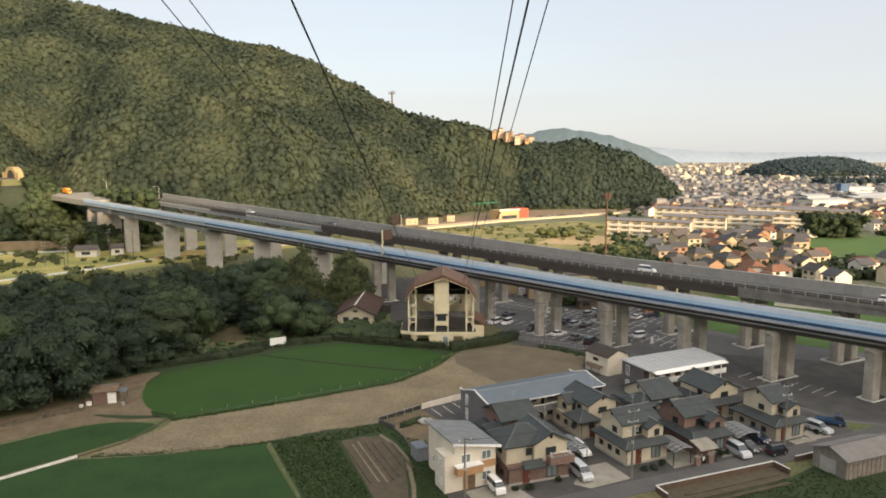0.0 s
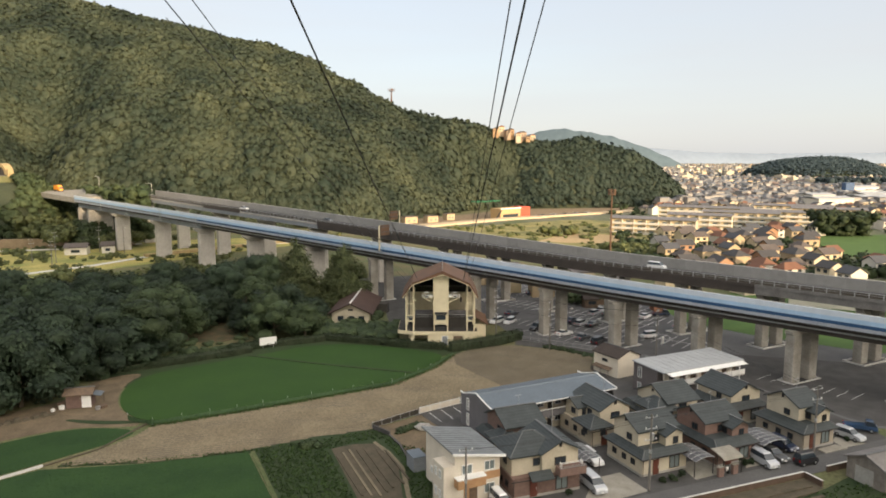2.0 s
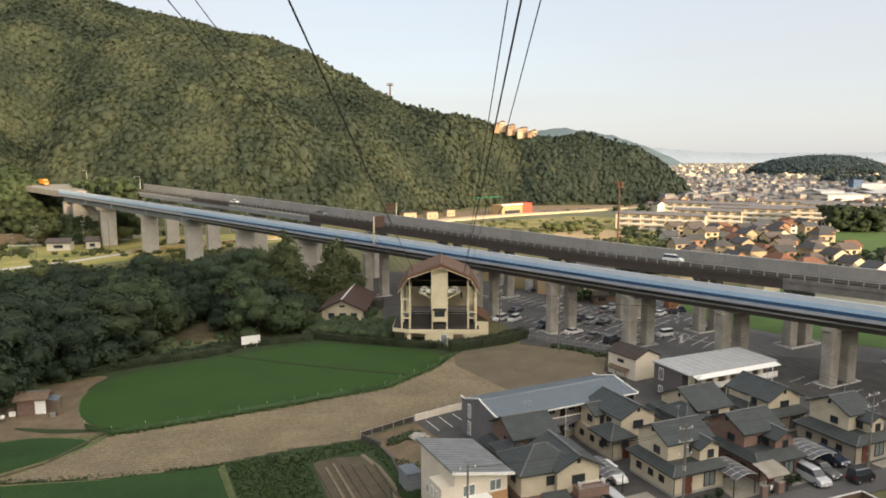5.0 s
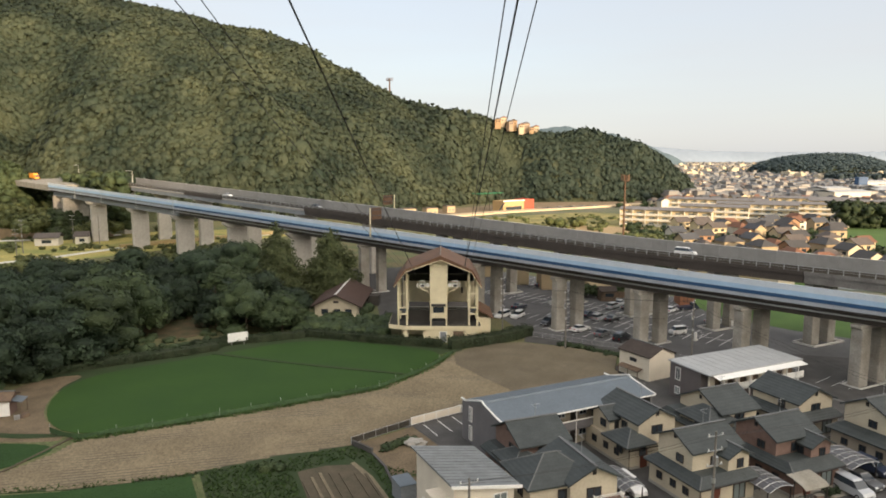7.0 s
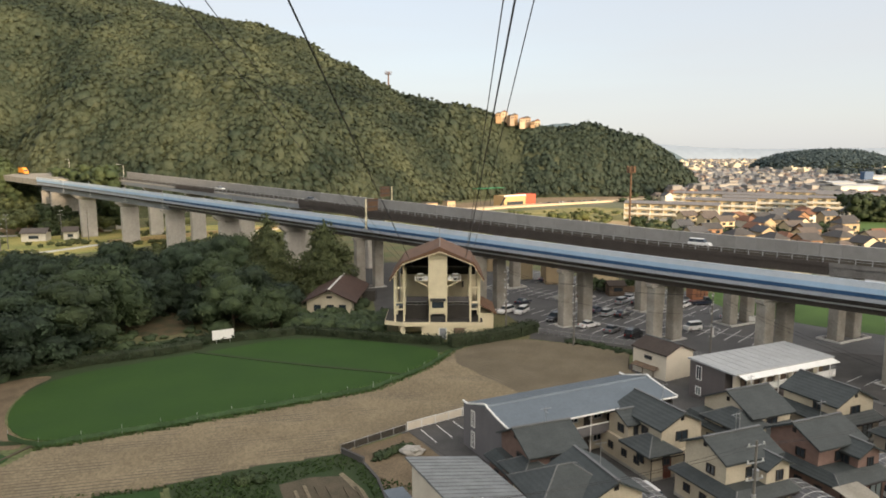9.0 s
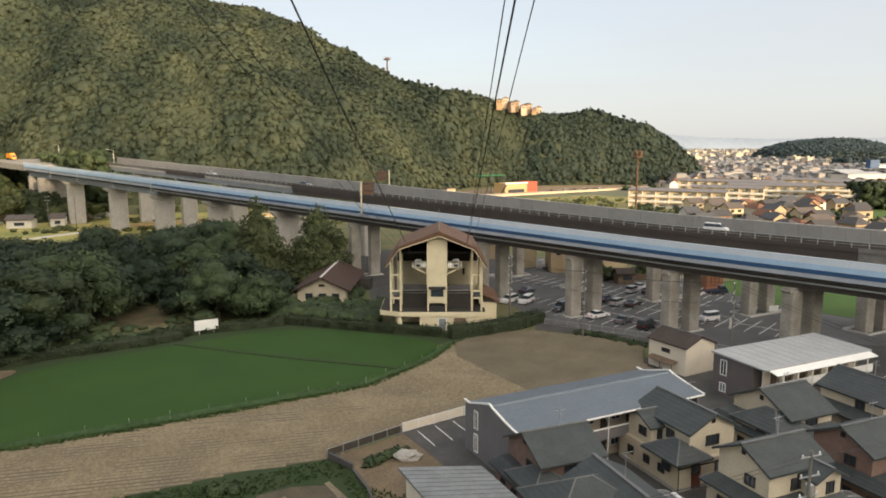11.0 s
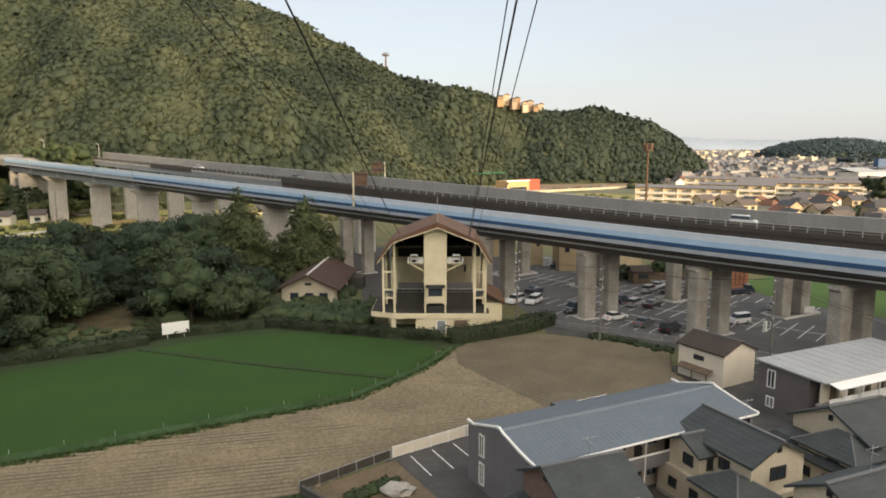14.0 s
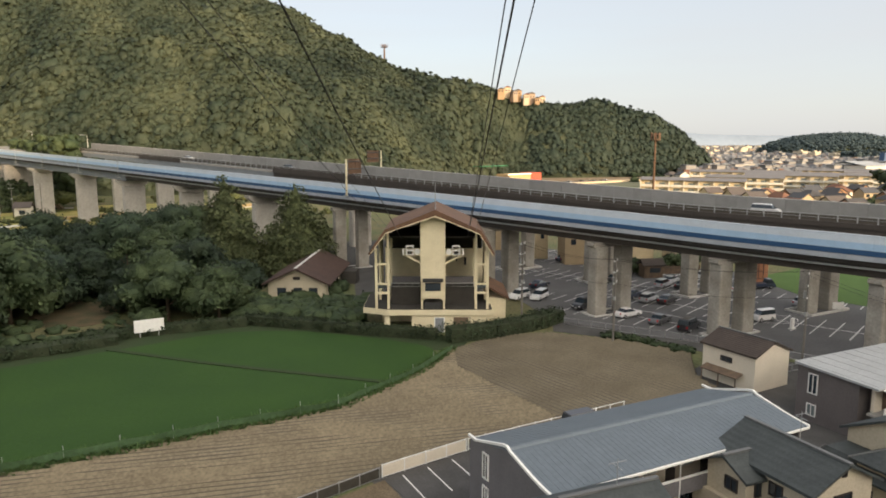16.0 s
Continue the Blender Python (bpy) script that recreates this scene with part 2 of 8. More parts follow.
M_ROPE = mat("greased_steel_rope", (0.03, 0.03, 0.032), 0.5, 0.15, 0.1, 10, 0.1, metal=0.4)
M_POLE = mat("pole_concrete", (0.17, 0.16, 0.145), 0.85, 0.1, 1.0, 10, 0.1)
M_RUST = mat("rusty_brown_steel", (0.13, 0.075, 0.045), 0.7, 0.2, 0.8, 10, 0.1)
M_GREEN_SIGN = mat("green_sign_face", (0.02, 0.16, 0.07), 0.5, 0.05, 0.5, 10, 0.02)
M_ORANGE = mat("orange_paint", (0.75, 0.30, 0.04), 0.5, 0.08, 1.0, 10, 0.03)
M_RED = mat("red_paint", (0.62, 0.07, 0.05), 0.5, 0.08, 1.0, 10, 0.03)
M_GLASS = glass_mat("window_glass")
M_GLASS_PALE = glass_mat("curtained_glass", (0.16, 0.19, 0.19))
M_TYRE = mat("tyre_rubber", (0.02, 0.02, 0.02), 0.85, 0.1, 0.2, 10, 0.05)
M_BARK = mat("bark", (0.10, 0.075, 0.055), 0.95, 0.25, 0.5, 12, 0.6)
M_LEAF = leaf_mat("broad_leaves", (0.027, 0.046, 0.022), (0.050, 0.068, 0.029), each=0.28, patch=0.35, relief=(0.5, 0.3))
# darker copy of the leaves; on the left it stands in for shade
M_LEAF_DARK = leaf_mat("dark_broad_leaves", (0.018, 0.033, 0.020), (0.032, 0.047, 0.025), each=0.25, patch=0.35, relief=(0.5, 0.3))
M_LEAF_CON = leaf_mat("conifer_needles", (0.052, 0.070, 0.030), (0.084, 0.096, 0.040), relief=(0.5, 0.4))
# bush leaves lightened and yellowed with the sun mixed in
M_SCRUB = leaf_mat("sunlit_scrub", (0.060, 0.080, 0.030), (0.110, 0.115, 0.045), relief=(0.6, 0.6))
M_LEAF_HEDGE = leaf_mat("hedge_leaves", (0.020, 0.034, 0.016), (0.032, 0.046, 0.021))
M_FOREST = leaf_mat("hill_canopy", (0.018, 0.032, 0.021), (0.048, 0.055, 0.030), island=0.48, patch=0.024, relief=(2.2, 1.0), crowns=0.32)
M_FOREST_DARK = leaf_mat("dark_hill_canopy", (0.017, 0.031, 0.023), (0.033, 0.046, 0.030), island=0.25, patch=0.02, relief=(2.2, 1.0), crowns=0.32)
M_MOUND = leaf_mat("mound_leaves", (0.026, 0.044, 0.020), (0.050, 0.064, 0.028), patch=0.05, relief=(0.8, 0.8))
# far leaves: blue of the haze mixed into the green
M_FOREST_DIM = leaf_mat("hazed_far_canopy", (0.036, 0.055, 0.058), (0.042, 0.061, 0.064), island=0.15, patch=0.03)
M_RICE = leaf_mat("rice_blades", (0.028, 0.073, 0.010), (0.035, 0.081, 0.011), each=0.02, island=0.16, patch=0.05, thin_leaf=0.45)
# lighter copy of the rice green, sunlight included in the colour
M_PADDY = mat("sunlit_paddy", (0.070, 0.130, 0.030), 0.95, 0.08, 9.0, 30, 0.15, second=(0.055, 0.105, 0.026))
M_RICE_LOW = leaf_mat("dark_rice_blades", (0.020, 0.049, 0.010), (0.030, 0.064, 0.012), each=0.02, island=0.30, patch=0.12, thin_leaf=0.45)
M_RICE_GROUND = mat("rice_bed", (0.026, 0.066, 0.010), 0.95, 0.06, 9.0, 30, 0.15, second=(0.020, 0.055, 0.009))
M_RICE_GROUND_LOW = mat("dark_rice_bed", (0.024, 0.060, 0.014), 0.95, 0.10, 6.0, 30, 0.15, second=(0.016, 0.045, 0.011))
M_GRASS = leaf_mat("verge_grass", (0.034, 0.070, 0.020), (0.054, 0.086, 0.027), each=0.02, thin_leaf=0.4)
M_EDGE = leaf_mat("bank_grass_blades", (0.058, 0.110, 0.032), (0.078, 0.128, 0.042), each=0.02, thin_leaf=0.4)
M_YARD_DIRT = mat("trodden_yard_dirt", (0.165, 0.125, 0.08), 0.95, 0.25, 3.0, 16, 0.5, second=(0.105, 0.082, 0.052))
M_PLOT = mat("dark_garden_earth", (0.095, 0.078, 0.054), 0.95, 0.25, 1.5, 14, 0.5, second=(0.065, 0.057, 0.038))
M_DRIVE = mat("driveway_concrete", (0.30, 0.285, 0.245), 0.9, 0.14, 1.8, 12, 0.15, second=(0.22, 0.205, 0.17))
M_VERGE = mat("mown_grass", (0.022, 0.042, 0.014), 0.95, 0.2, 4.0, 30, 0.4, second=(0.032, 0.046, 0.019))
# clearing floor, colour lowered for the tree shade it lies in
M_GLADE = mat("shaded_leaf_litter", (0.115, 0.080, 0.045), 0.95, 0.25, 3.0, 16, 0.4, second=(0.045, 0.052, 0.024))
# both ridge colours carry the blue and pallor of distance haze
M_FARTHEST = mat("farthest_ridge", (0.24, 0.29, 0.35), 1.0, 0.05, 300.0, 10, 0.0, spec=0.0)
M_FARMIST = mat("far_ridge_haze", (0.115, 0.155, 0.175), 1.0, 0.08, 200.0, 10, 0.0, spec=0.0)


# ---- mesh tools ----
class Mesh:
    """A list of corners and faces, built from simple solids."""

    def __init__(self):
        self.v, self.f = [], []

    def add(self, v, f):
        k = len(self.v)
        self.v += [tuple(p) for p in v]
        self.f += [tuple(i + k for i in q) for q in f]
        return self

    def box(self, x, y, z, w, d, h, turn=0.0, taper=1.0):
        """A box with its base's middle at x, y, z; turned about z by degrees; its top scaled by taper."""
        c, s = math.cos(radians(turn)), math.sin(radians(turn))
        v = []
        for k, zz in ((1.0, z), (taper, z + h)):
            for sx, sy in ((-1, -1), (1, -1), (1, 1), (-1, 1)):
                px, py = sx * w / 2 * k, sy * d / 2 * k
                v.append((x + px * c - py * s, y + px * s + py * c, zz))
        return self.add(v, [(3, 2, 1, 0), (4, 5, 6, 7), (0, 1, 5, 4), (1, 2, 6, 5), (2, 3, 7, 6), (3, 0, 4, 7)])

    def soft_box(self, x, y, z, w, d, h, edge=0.05, turn=0.0):
        """A box with bevelled upright and top edges."""
        c, s = math.cos(radians(turn)), math.sin(radians(turn))
        v = []
        for inset, zz in ((0, z), (0, z + h - edge), (edge, z + h)):
            a, b = w / 2 - inset, d / 2 - inset
            for px, py in ((-a + edge, -b), (a - edge, -b), (a, -b + edge), (a, b - edge), (a - edge, b), (-a + edge, b), (-a, b - edge), (-a, -b + edge)):
                v.append((x + px * c - py * s, y + px * s + py * c, zz))
        f = [tuple(reversed(range(8))), tuple(range(16, 24))]
        for k in (0, 8):
            f += [(k + i, k + (i + 1) % 8, k + 8 + (i + 1) % 8, k + 8 + i) for i in range(8)]
        return self.add(v, f)

    def prism(self, outline, z0, z1):
        """An upright prism over an outline that runs counter-clockwise."""
        n = len(outline)
        v = [(x, y, z0) for x, y in outline] + [(x, y, z1) for x, y in outline]
        f = [tuple(reversed(range(n))), tuple(range(n, 2 * n))] + [(i, (i + 1) % n, n + (i + 1) % n, n + i) for i in range(n)]
        return self.add(v, f)

    def across(self, profile, y0, y1):
        """A solid with an x-z profile (counter-clockwise seen from -y), drawn out from y0 to y1."""
        n = len(profile)
        v = [(x, y0, z) for x, z in profile] + [(x, y1, z) for x, z in profile]
        f = [tuple(range(n)), tuple(reversed(range(n, 2 * n)))] + [(i, n + i, n + (i + 1) % n, (i + 1) % n) for i in range(n)]
        return self.add(v, f)

    def along(self, profile, x0, x1):
        """A solid with a y-z profile, drawn out from x0 to x1."""
        n = len(profile)
        v = [(x0, y, z) for y, z in profile] + [(x1, y, z) for y, z in profile]
        f = [tuple(reversed(range(n))), tuple(range(n, 2 * n))] + [(i, (i + 1) % n, n + (i + 1) % n, n + i) for i in range(n)]
        return self.add(v, f)

    def tube(self, a, b, r0, r1=None, n=8):
        r1 = r0 if r1 is None else r1
        a, b = Vector(a), Vector(b)
        q = (b - a).to_track_quat("Z", "Y")
        v = []
        for p, r in ((a, r0), (b, r1)):
            for i in range(n):
                t = 2 * math.pi * i / n
                v.append(p + q @ Vector((r * math.cos(t), r * math.sin(t), 0)))
        return self.add(v, [tuple(reversed(range(n))), tuple(range(n, 2 * n))] + [(i, (i + 1) % n, n + (i + 1) % n, n + i) for i in range(n)])

    def pipe(self, pts, r, n=6):
        """One tube through a row of points."""
        pts = [Vector(p) for p in pts]
        v = []
        for i, p in enumerate(pts):
            d = (pts[min(i + 1, len(pts) - 1)] - pts[max(i - 1, 0)]).normalized()
            q = d.to_track_quat("Z", "Y")
            v += [p + q @ Vector((r * math.cos(2 * math.pi * k / n), r * math.sin(2 * math.pi * k / n), 0)) for k in range(n)]
        f = [(i * n + k, i * n + (k + 1) % n, (i + 1) * n + (k + 1) % n, (i + 1) * n + k) for i in range(len(pts) - 1) for k in range(n)]
        return self.add(v, f + [tuple(reversed(range(n))), tuple(range((len(pts) - 1) * n, len(pts) * n))])

    def data(self, name, smooth=False):
        m = bpy.data.meshes.new(name)
        m.from_pydata(self.v, [], self.f)
        if smooth:
            m.shade_smooth()
        return m


def part(name, mesh, material, parent=None, label="", smooth=False, at=None):
    """Links a mesh as one object under a thing or a part."""
    data = mesh.data(name, smooth) if isinstance(mesh, Mesh) else mesh
    if not data.materials:
        data.materials.append(material)
    ob = new(name, data)
    ob.parent = parent
    if at is not None:
        ob.matrix_basis = at
    if label:
        tagged(ob, label)
    return ob


def thing(name, m, label, category, group="", kind=""):
    ob = new(name)
    ob.matrix_basis = m
    return tagged(ob, label, category, group, kind)


def setting(name, mesh, material, label, category, smooth=False, kind="structure"):
    return tagged(part(name, mesh, material, smooth=smooth), label, category, "", kind)


def inside(outline, x, y):
    hit = False
    for (ax, ay), (bx, by) in zip(outline, outline[1:] + outline[:1]):
        if (ay > y) != (by > y) and x < (bx - ax) * (y - ay) / (by - ay) + ax:
            hit = not hit
    return hit


def smooth_outline(points, rounds=2):
    """Cuts the corners of a closed outline."""
    for _ in range(rounds):
        out = []
        for (ax, ay), (bx, by) in zip(points, points[1:] + points[:1]):
            out += [(0.75 * ax + 0.25 * bx, 0.75 * ay + 0.25 * by), (0.25 * ax + 0.75 * bx, 0.25 * ay + 0.75 * by)]
        points = out
    return points


def rows_in(outline, turn, step):
    """Straight rows across an outline: pairs of end points."""
    c, s = math.cos(radians(turn)), math.sin(radians(turn))
    uv = [(x * c + y * s, -x * s + y * c) for x, y in outline]
    v = min(p[1] for p in uv) + step / 2
    top = max(p[1] for p in uv)
    while v < top:
        cuts = []
        for (au, av), (bu, bv) in zip(uv, uv[1:] + uv[:1]):
            if (av > v) != (bv > v):
                cuts.append(au + (bu - au) * (v - av) / (bv - av))
        cuts.sort()
        for u0, u1 in zip(cuts[::2], cuts[1::2]):
            yield (u0 * c - v * s, u0 * s + v * c), (u1 * c - v * s, u1 * s + v * c)
        v += step

# ---- ground, fields, roads ----
rnd = random.Random(7)
setting("ground", Mesh().box(0, 500, -0.5, 9000, 9000, 0.5), M_GROUND, "flat grassy valley ground with patches of bare earth", "ground")
setting("ground_town", Mesh().prism([(60, 262), (120, 235), (260, 150), (1500, 300), (4600, 4400), (300, 4400), (225, 640), (90, 590), (30, 520), (0, 430)], 0.0, 0.03), M_TOWN,
        "pale dusty ground between the town's houses", "ground")

RICE = smooth_outline([(-60.5, 136), (-56, 124), (-48, 117.5), (-36, 123.5), (-24, 130), (-10, 138), (-3, 147), (1.5, 157), (-8, 162), (-20, 166), (-30, 165.2), (-38, 159), (-48, 151.5), (-58, 144.5)])
setting("rice_field", Mesh().prism(RICE, 0.0, 0.08), M_RICE_GROUND, "bright green rice field in full leaf", "field")
LOWER_RICE = [(-56, 100.5), (-63.5, 93.5), (-70, 80), (-50, 40), (0, 40), (-17, 82), (-20, 89), (-28.6, 106.4), (-42, 102.5)]
setting("lower_rice_field", Mesh().prism(LOWER_RICE, 0.0, 0.07), M_RICE_GROUND_LOW, "large dark green rice field beside the tilled strip", "field")
setting("weedy_garden", Mesh().prism([(-28, 107), (-19.4, 89), (-16.4, 82), (-8, 82), (-9.4, 88.8), (-16.5, 107.5), (-20, 109.4)], 0.0, 0.06), M_VERGE, "weedy green garden beside the rice", "garden")
setting("verge_ground", Mesh().prism([(-54, 102.6), (-54, 101.4), (-41, 103), (-28, 106.2), (-16.4, 82), (2, 84), (1, 88), (-3, 103), (-2.2, 108), (-6.2, 108.9), (-8.2, 112.8), (-11, 115.2), (-20, 112), (-30, 106.9), (-41, 103.6)], 0.0, 0.042), M_VERGE, "dark green grass verge beside the plot", "grass")
setting("house_garden", Mesh().prism([(-11, 115.3), (-8.1, 112.7), (-6.2, 108.8), (-4.8, 104), (-2, 104), (-2.3, 112.9), (1.6, 112.2), (-3.6, 121.4)], 0.0, 0.05), M_YARD_DIRT, "bare brown garden earth beside the apartments", "garden")
setting("garden_path", Mesh().prism([(-28.4, 106.8), (-19.9, 89), (-16.9, 82), (-16.3, 82), (-19.3, 89), (-27.8, 106.9)], 0.0, 0.075), mat("worn_grass", (0.10, 0.11, 0.05), 0.95, 0.25, 1.5, 14, 0.4, second=(0.06, 0.085, 0.03)), "thin worn grass path along the rice", "path")
SIDE_RICE = smooth_outline([(-64.5, 95), (-56.5, 103), (-48, 112.5), (-50, 115.5), (-60, 115.5), (-71, 106), (-84, 92), (-76, 80)])
setting("side_rice_field", Mesh().prism(SIDE_RICE, 0.0, 0.07), M_RICE_GROUND_LOW, "small green rice field along the dirt track", "field")
SOIL = [(-54, 102), (-41, 103.2), (-30, 106.6), (-20, 112), (-11, 115.2), (-4.5, 122), (3, 128.5), (19, 136.5), (26, 139.4), (31.4, 141.4), (30.4, 146.6), (33, 156), (25, 161), (16.5, 165), (8, 163), (2.5, 157),
        (-1.5, 147.5), (-8, 138.5), (-9, 137), (-22, 129), (-34, 122.5), (-47, 116), (-48, 112)]
setting("tilled_field", Mesh().prism(SOIL, 0.0, 0.05), M_SOIL_FURROW, "long strip of bare tilled soil with shallow furrows", "field")
setting("dirt_yard", Mesh().prism(smooth_outline([(-64, 143), (-59.5, 144), (-61, 137), (-57, 125), (-49, 117.5), (-50, 116), (-60, 116.2), (-72, 107), (-86, 93), (-92, 100), (-74, 122), (-67, 128), (-68, 138)]), 0.0, 0.04),
        M_YARD_DIRT, "bare trodden dirt track and yard round a shed", "track")
setting("seed_plot", Mesh().prism([(-16.5, 107.5), (-9.4, 88.8), (-7, 82), (-4.4, 82), (-4.9, 92), (-6, 100.9), (-8, 106), (-10.4, 109.5), (-13.5, 109.2)], 0.0, 0.075), M_PLOT,
        "small raked plot of brown earth with pale furrows", "field")
setting("grove_verge", Mesh().prism(smooth_outline([(-68, 138), (-58, 134), (-46, 144), (-28, 156), (-12, 157), (3, 156), (5, 162), (-4, 165), (-26, 176), (-48, 168), (-66, 152)]), 0.0, 0.03), M_VERGE,
        "dark mown grass between the grove and the rice", "grass")
setting("woodland_glade", Mesh().prism(smooth_outline([(-62, 168), (-50, 167), (-49, 178), (-53, 188), (-66, 187)]), 0.0, 0.04), M_GLADE, "bare brown clearing among the trees", "ground")
setting("left_meadow", Mesh().prism(smooth_outline([(-300, 215), (-160, 236), (-120, 285), (-90, 330), (-60, 360), (-110, 385), (-200, 330), (-330, 330)]), 0.0, 0.03), M_DRY,
        "dry yellowish meadow under the highway, sunlight in its colour", "meadow")
setting("river_meadow", Mesh().prism(smooth_outline([(-20, 420), (40, 330), (95, 310), (140, 380), (110, 505), (30, 445)]), 0.0, 0.035), mat("yellow_grass_flats", (0.30, 0.25, 0.10), 0.95, 0.25, 10.0, 18, 0.5, second=(0.14, 0.15, 0.06)), "yellowed grass flats beside a river embankment", "meadow")
setting("hill_foot_ground", Mesh().prism([(-50, 446), (-10, 442), (40, 488), (112, 537), (190, 590), (180, 606), (60, 582), (-10, 500)], 0.0, 0.04), M_DIRT, "bare pale ground and verges at the hill foot", "ground")
setting("sports_ground", Mesh().prism([(48, 362), (94, 350), (106, 388), (70, 400)], 0.0, 0.05), mat("pale_sand", (0.42, 0.31, 0.17), 0.95, 0.15, 3.0, 16, 0.3), "bare sandy open lot", "ground")

LOT = [(-8, 226), (2, 204), (13, 190), (17.5, 172), (26, 166), (38, 158.5), (46, 152), (55, 143), (63, 127), (69, 116), (81, 112.5), (140, 133), (120, 160), (60, 212), (20, 250)]
setting("parking_lot", Mesh().prism(LOT, 0.0, 0.04), M_ASPHALT, "dark worn asphalt car park under the viaducts", "car park")
setting("side_asphalt", Mesh().prism([(47.5, 151), (55.5, 143.6), (63.5, 128), (69.5, 117), (81, 113.4), (138, 133.2), (119, 158), (92, 150), (62, 158)], 0.0, 0.052), M_YARD, "older dark asphalt beside the houses", "car park")
setting("rear_yard", Mesh().prism([(-44, 250), (-34, 226), (-17, 207), (-13, 180), (9, 176.5), (13, 190), (2, 204), (-8, 226), (-4, 262)], 0.0, 0.036), M_YARD, "worn dark asphalt yard behind the station", "ground")
setting("lot_edge", Mesh().prism([(16.8, 165.6), (25.2, 161.6), (33.2, 156.8), (36.4, 154.4), (38.2, 158.2), (26, 165.8), (17.6, 171.8)], 0.0, 0.045), M_YARD, "dark worn asphalt edge of the car park", "ground")
setting("far_green", Mesh().prism([(64.5, 206), (63, 197), (64, 188.5), (70.5, 180.5), (75, 175), (91, 162.5), (118, 147), (170, 185), (110, 240)], 0.0, 0.06), M_PADDY, "green rice paddy beyond the car park", "field")
setting("housing_ground", Mesh().prism([(0.5, 90), (4, 83.8), (60, 107), (70, 107), (68, 118), (55, 143), (47, 150.5), (36, 154), (30, 148), (19, 136.5), (3, 128), (-4.8, 121.5), (1.5, 112), (-3, 103)], 0.0, 0.035), M_YARD,
        "worn grey asphalt forecourts between the houses", "ground")
for k, (pts, high) in enumerate((([(18.4, 92.6), (20.6, 91.4), (27.0, 94.4), (24.6, 99.8), (20.7, 98.0)], 0.055), ([(34.3, 97.6), (39.2, 99.8), (37.2, 104.0), (33.4, 102.6)], 0.058), ([(55.8, 107.2), (56.4, 105.9), (60.6, 107.6), (59.4, 108.9)], 0.2),
                               ([(60.4, 108.0), (64.4, 109.6), (61.2, 112.0), (59.8, 110.4)], 0.062), ([(3.0, 90.4), (5.2, 85.6), (12.4, 88.6), (10.5, 91.4), (7.6, 92.9)], 0.057), ([(42.6, 101.2), (48.6, 103.6), (47.2, 107.4), (45.6, 107.0)], 0.059))):
    setting(f"driveway_{k + 1}", Mesh().prism(pts, 0.0, high), M_DRIVE, "pale worn concrete driveway before a house", "driveway")
setting("garden_grass", Mesh().prism([(12, 66), (74, 66), (74, 104), (58.6, 100.6), (50.6, 95.2), (46, 92.6), (30.6, 86.6), (18, 81.5)], 0.0, 0.03), M_VERGE, "rough green grass below the lane", "grass")
setting("garden_earth", Mesh().prism([(29.6, 90.4), (30.6, 86.6), (46, 92.6), (50.4, 95.3), (49.2, 98)], 0.0, 0.034), M_PLOT, "dug brown garden earth below the lane wall", "garden")
ROAD_TURN = 21.8
setting("lane", Mesh().prism([(-6, 76.6), (29.4, 90.8), (49.2, 98.7), (92, 115.8), (90, 121.0), (57, 106.2), (29, 94.5), (-7.5, 79.5)], 0.0, 0.07), M_ROAD, "grey asphalt residential lane", "road")
setting("plot_path", Mesh().prism([(-10.6, 109.9), (-8.2, 106), (-5.8, 100.9), (-4.4, 92), (-3.8, 82), (-3.2, 82), (-3.8, 92), (-5.2, 101.2), (-7.6, 106.5), (-10.2, 110.3)], 0.0, 0.085), M_SOIL, "pale trodden path round the plot", "path")
# tan raised so that evening sun is part of the road colour
setting("embankment_road", Mesh().prism([(-10, 432), (40, 478), (112, 528), (190, 580), (186, 588), (112, 536), (36, 487), (-16, 441)], 0.0, 1.1), mat("sunlit_tan_road", (0.54, 0.43, 0.29), 0.9, 0.12, 4.0, 10, 0.1), "pale raised embankment road lit by evening sun", "road")
for k, pts in enumerate(([(-300, 150), (-163, 251), (-140, 281), (-128, 307), (-97, 341), (-60, 372)], [(-330, 300), (-210, 322), (-172, 334), (-150, 352)])):
    road = Mesh()
    for (ax, ay), (bx, by) in zip(pts, pts[1:]):
        n = Vector((-(by - ay), bx - ax)).normalized() * 1.2
        road.prism([(ax + n.x, ay + n.y), (ax - n.x, ay - n.y), (bx - n.x, by - n.y), (bx + n.x, by + n.y)], 0.0, 0.35 + 0.004 * k)
    setting(f"farm_road_{k + 1}", road, M_KERB, "pale concrete farm road across the meadow", "road")
# bank colour is a brighter tan with the golden sun in it
setting("road_bank", Mesh().prism([(-128, 305), (-97, 339), (-70, 363), (-71.5, 364.5), (-98.5, 340.5), (-129.5, 306.5)], 0.0, 1.5), mat("sunlit_tan_bank", (0.46, 0.35, 0.18), 0.95, 0.2, 3.0, 14, 0.3), "tan retaining bank beside the farm road", "bank")
track = Mesh()
for (ax, ay), (bx, by) in (((-80, 74), (-63.6, 93.7)), ((-63.6, 93.7), (-56.2, 101.6))):
    n = Vector((-(by - ay), bx - ax)).normalized() * 0.15
    track.prism([(ax + n.x, ay + n.y), (ax - n.x, ay - n.y), (bx - n.x, by - n.y), (bx + n.x, by + n.y)], 0.0, 0.3)
channel = Mesh()
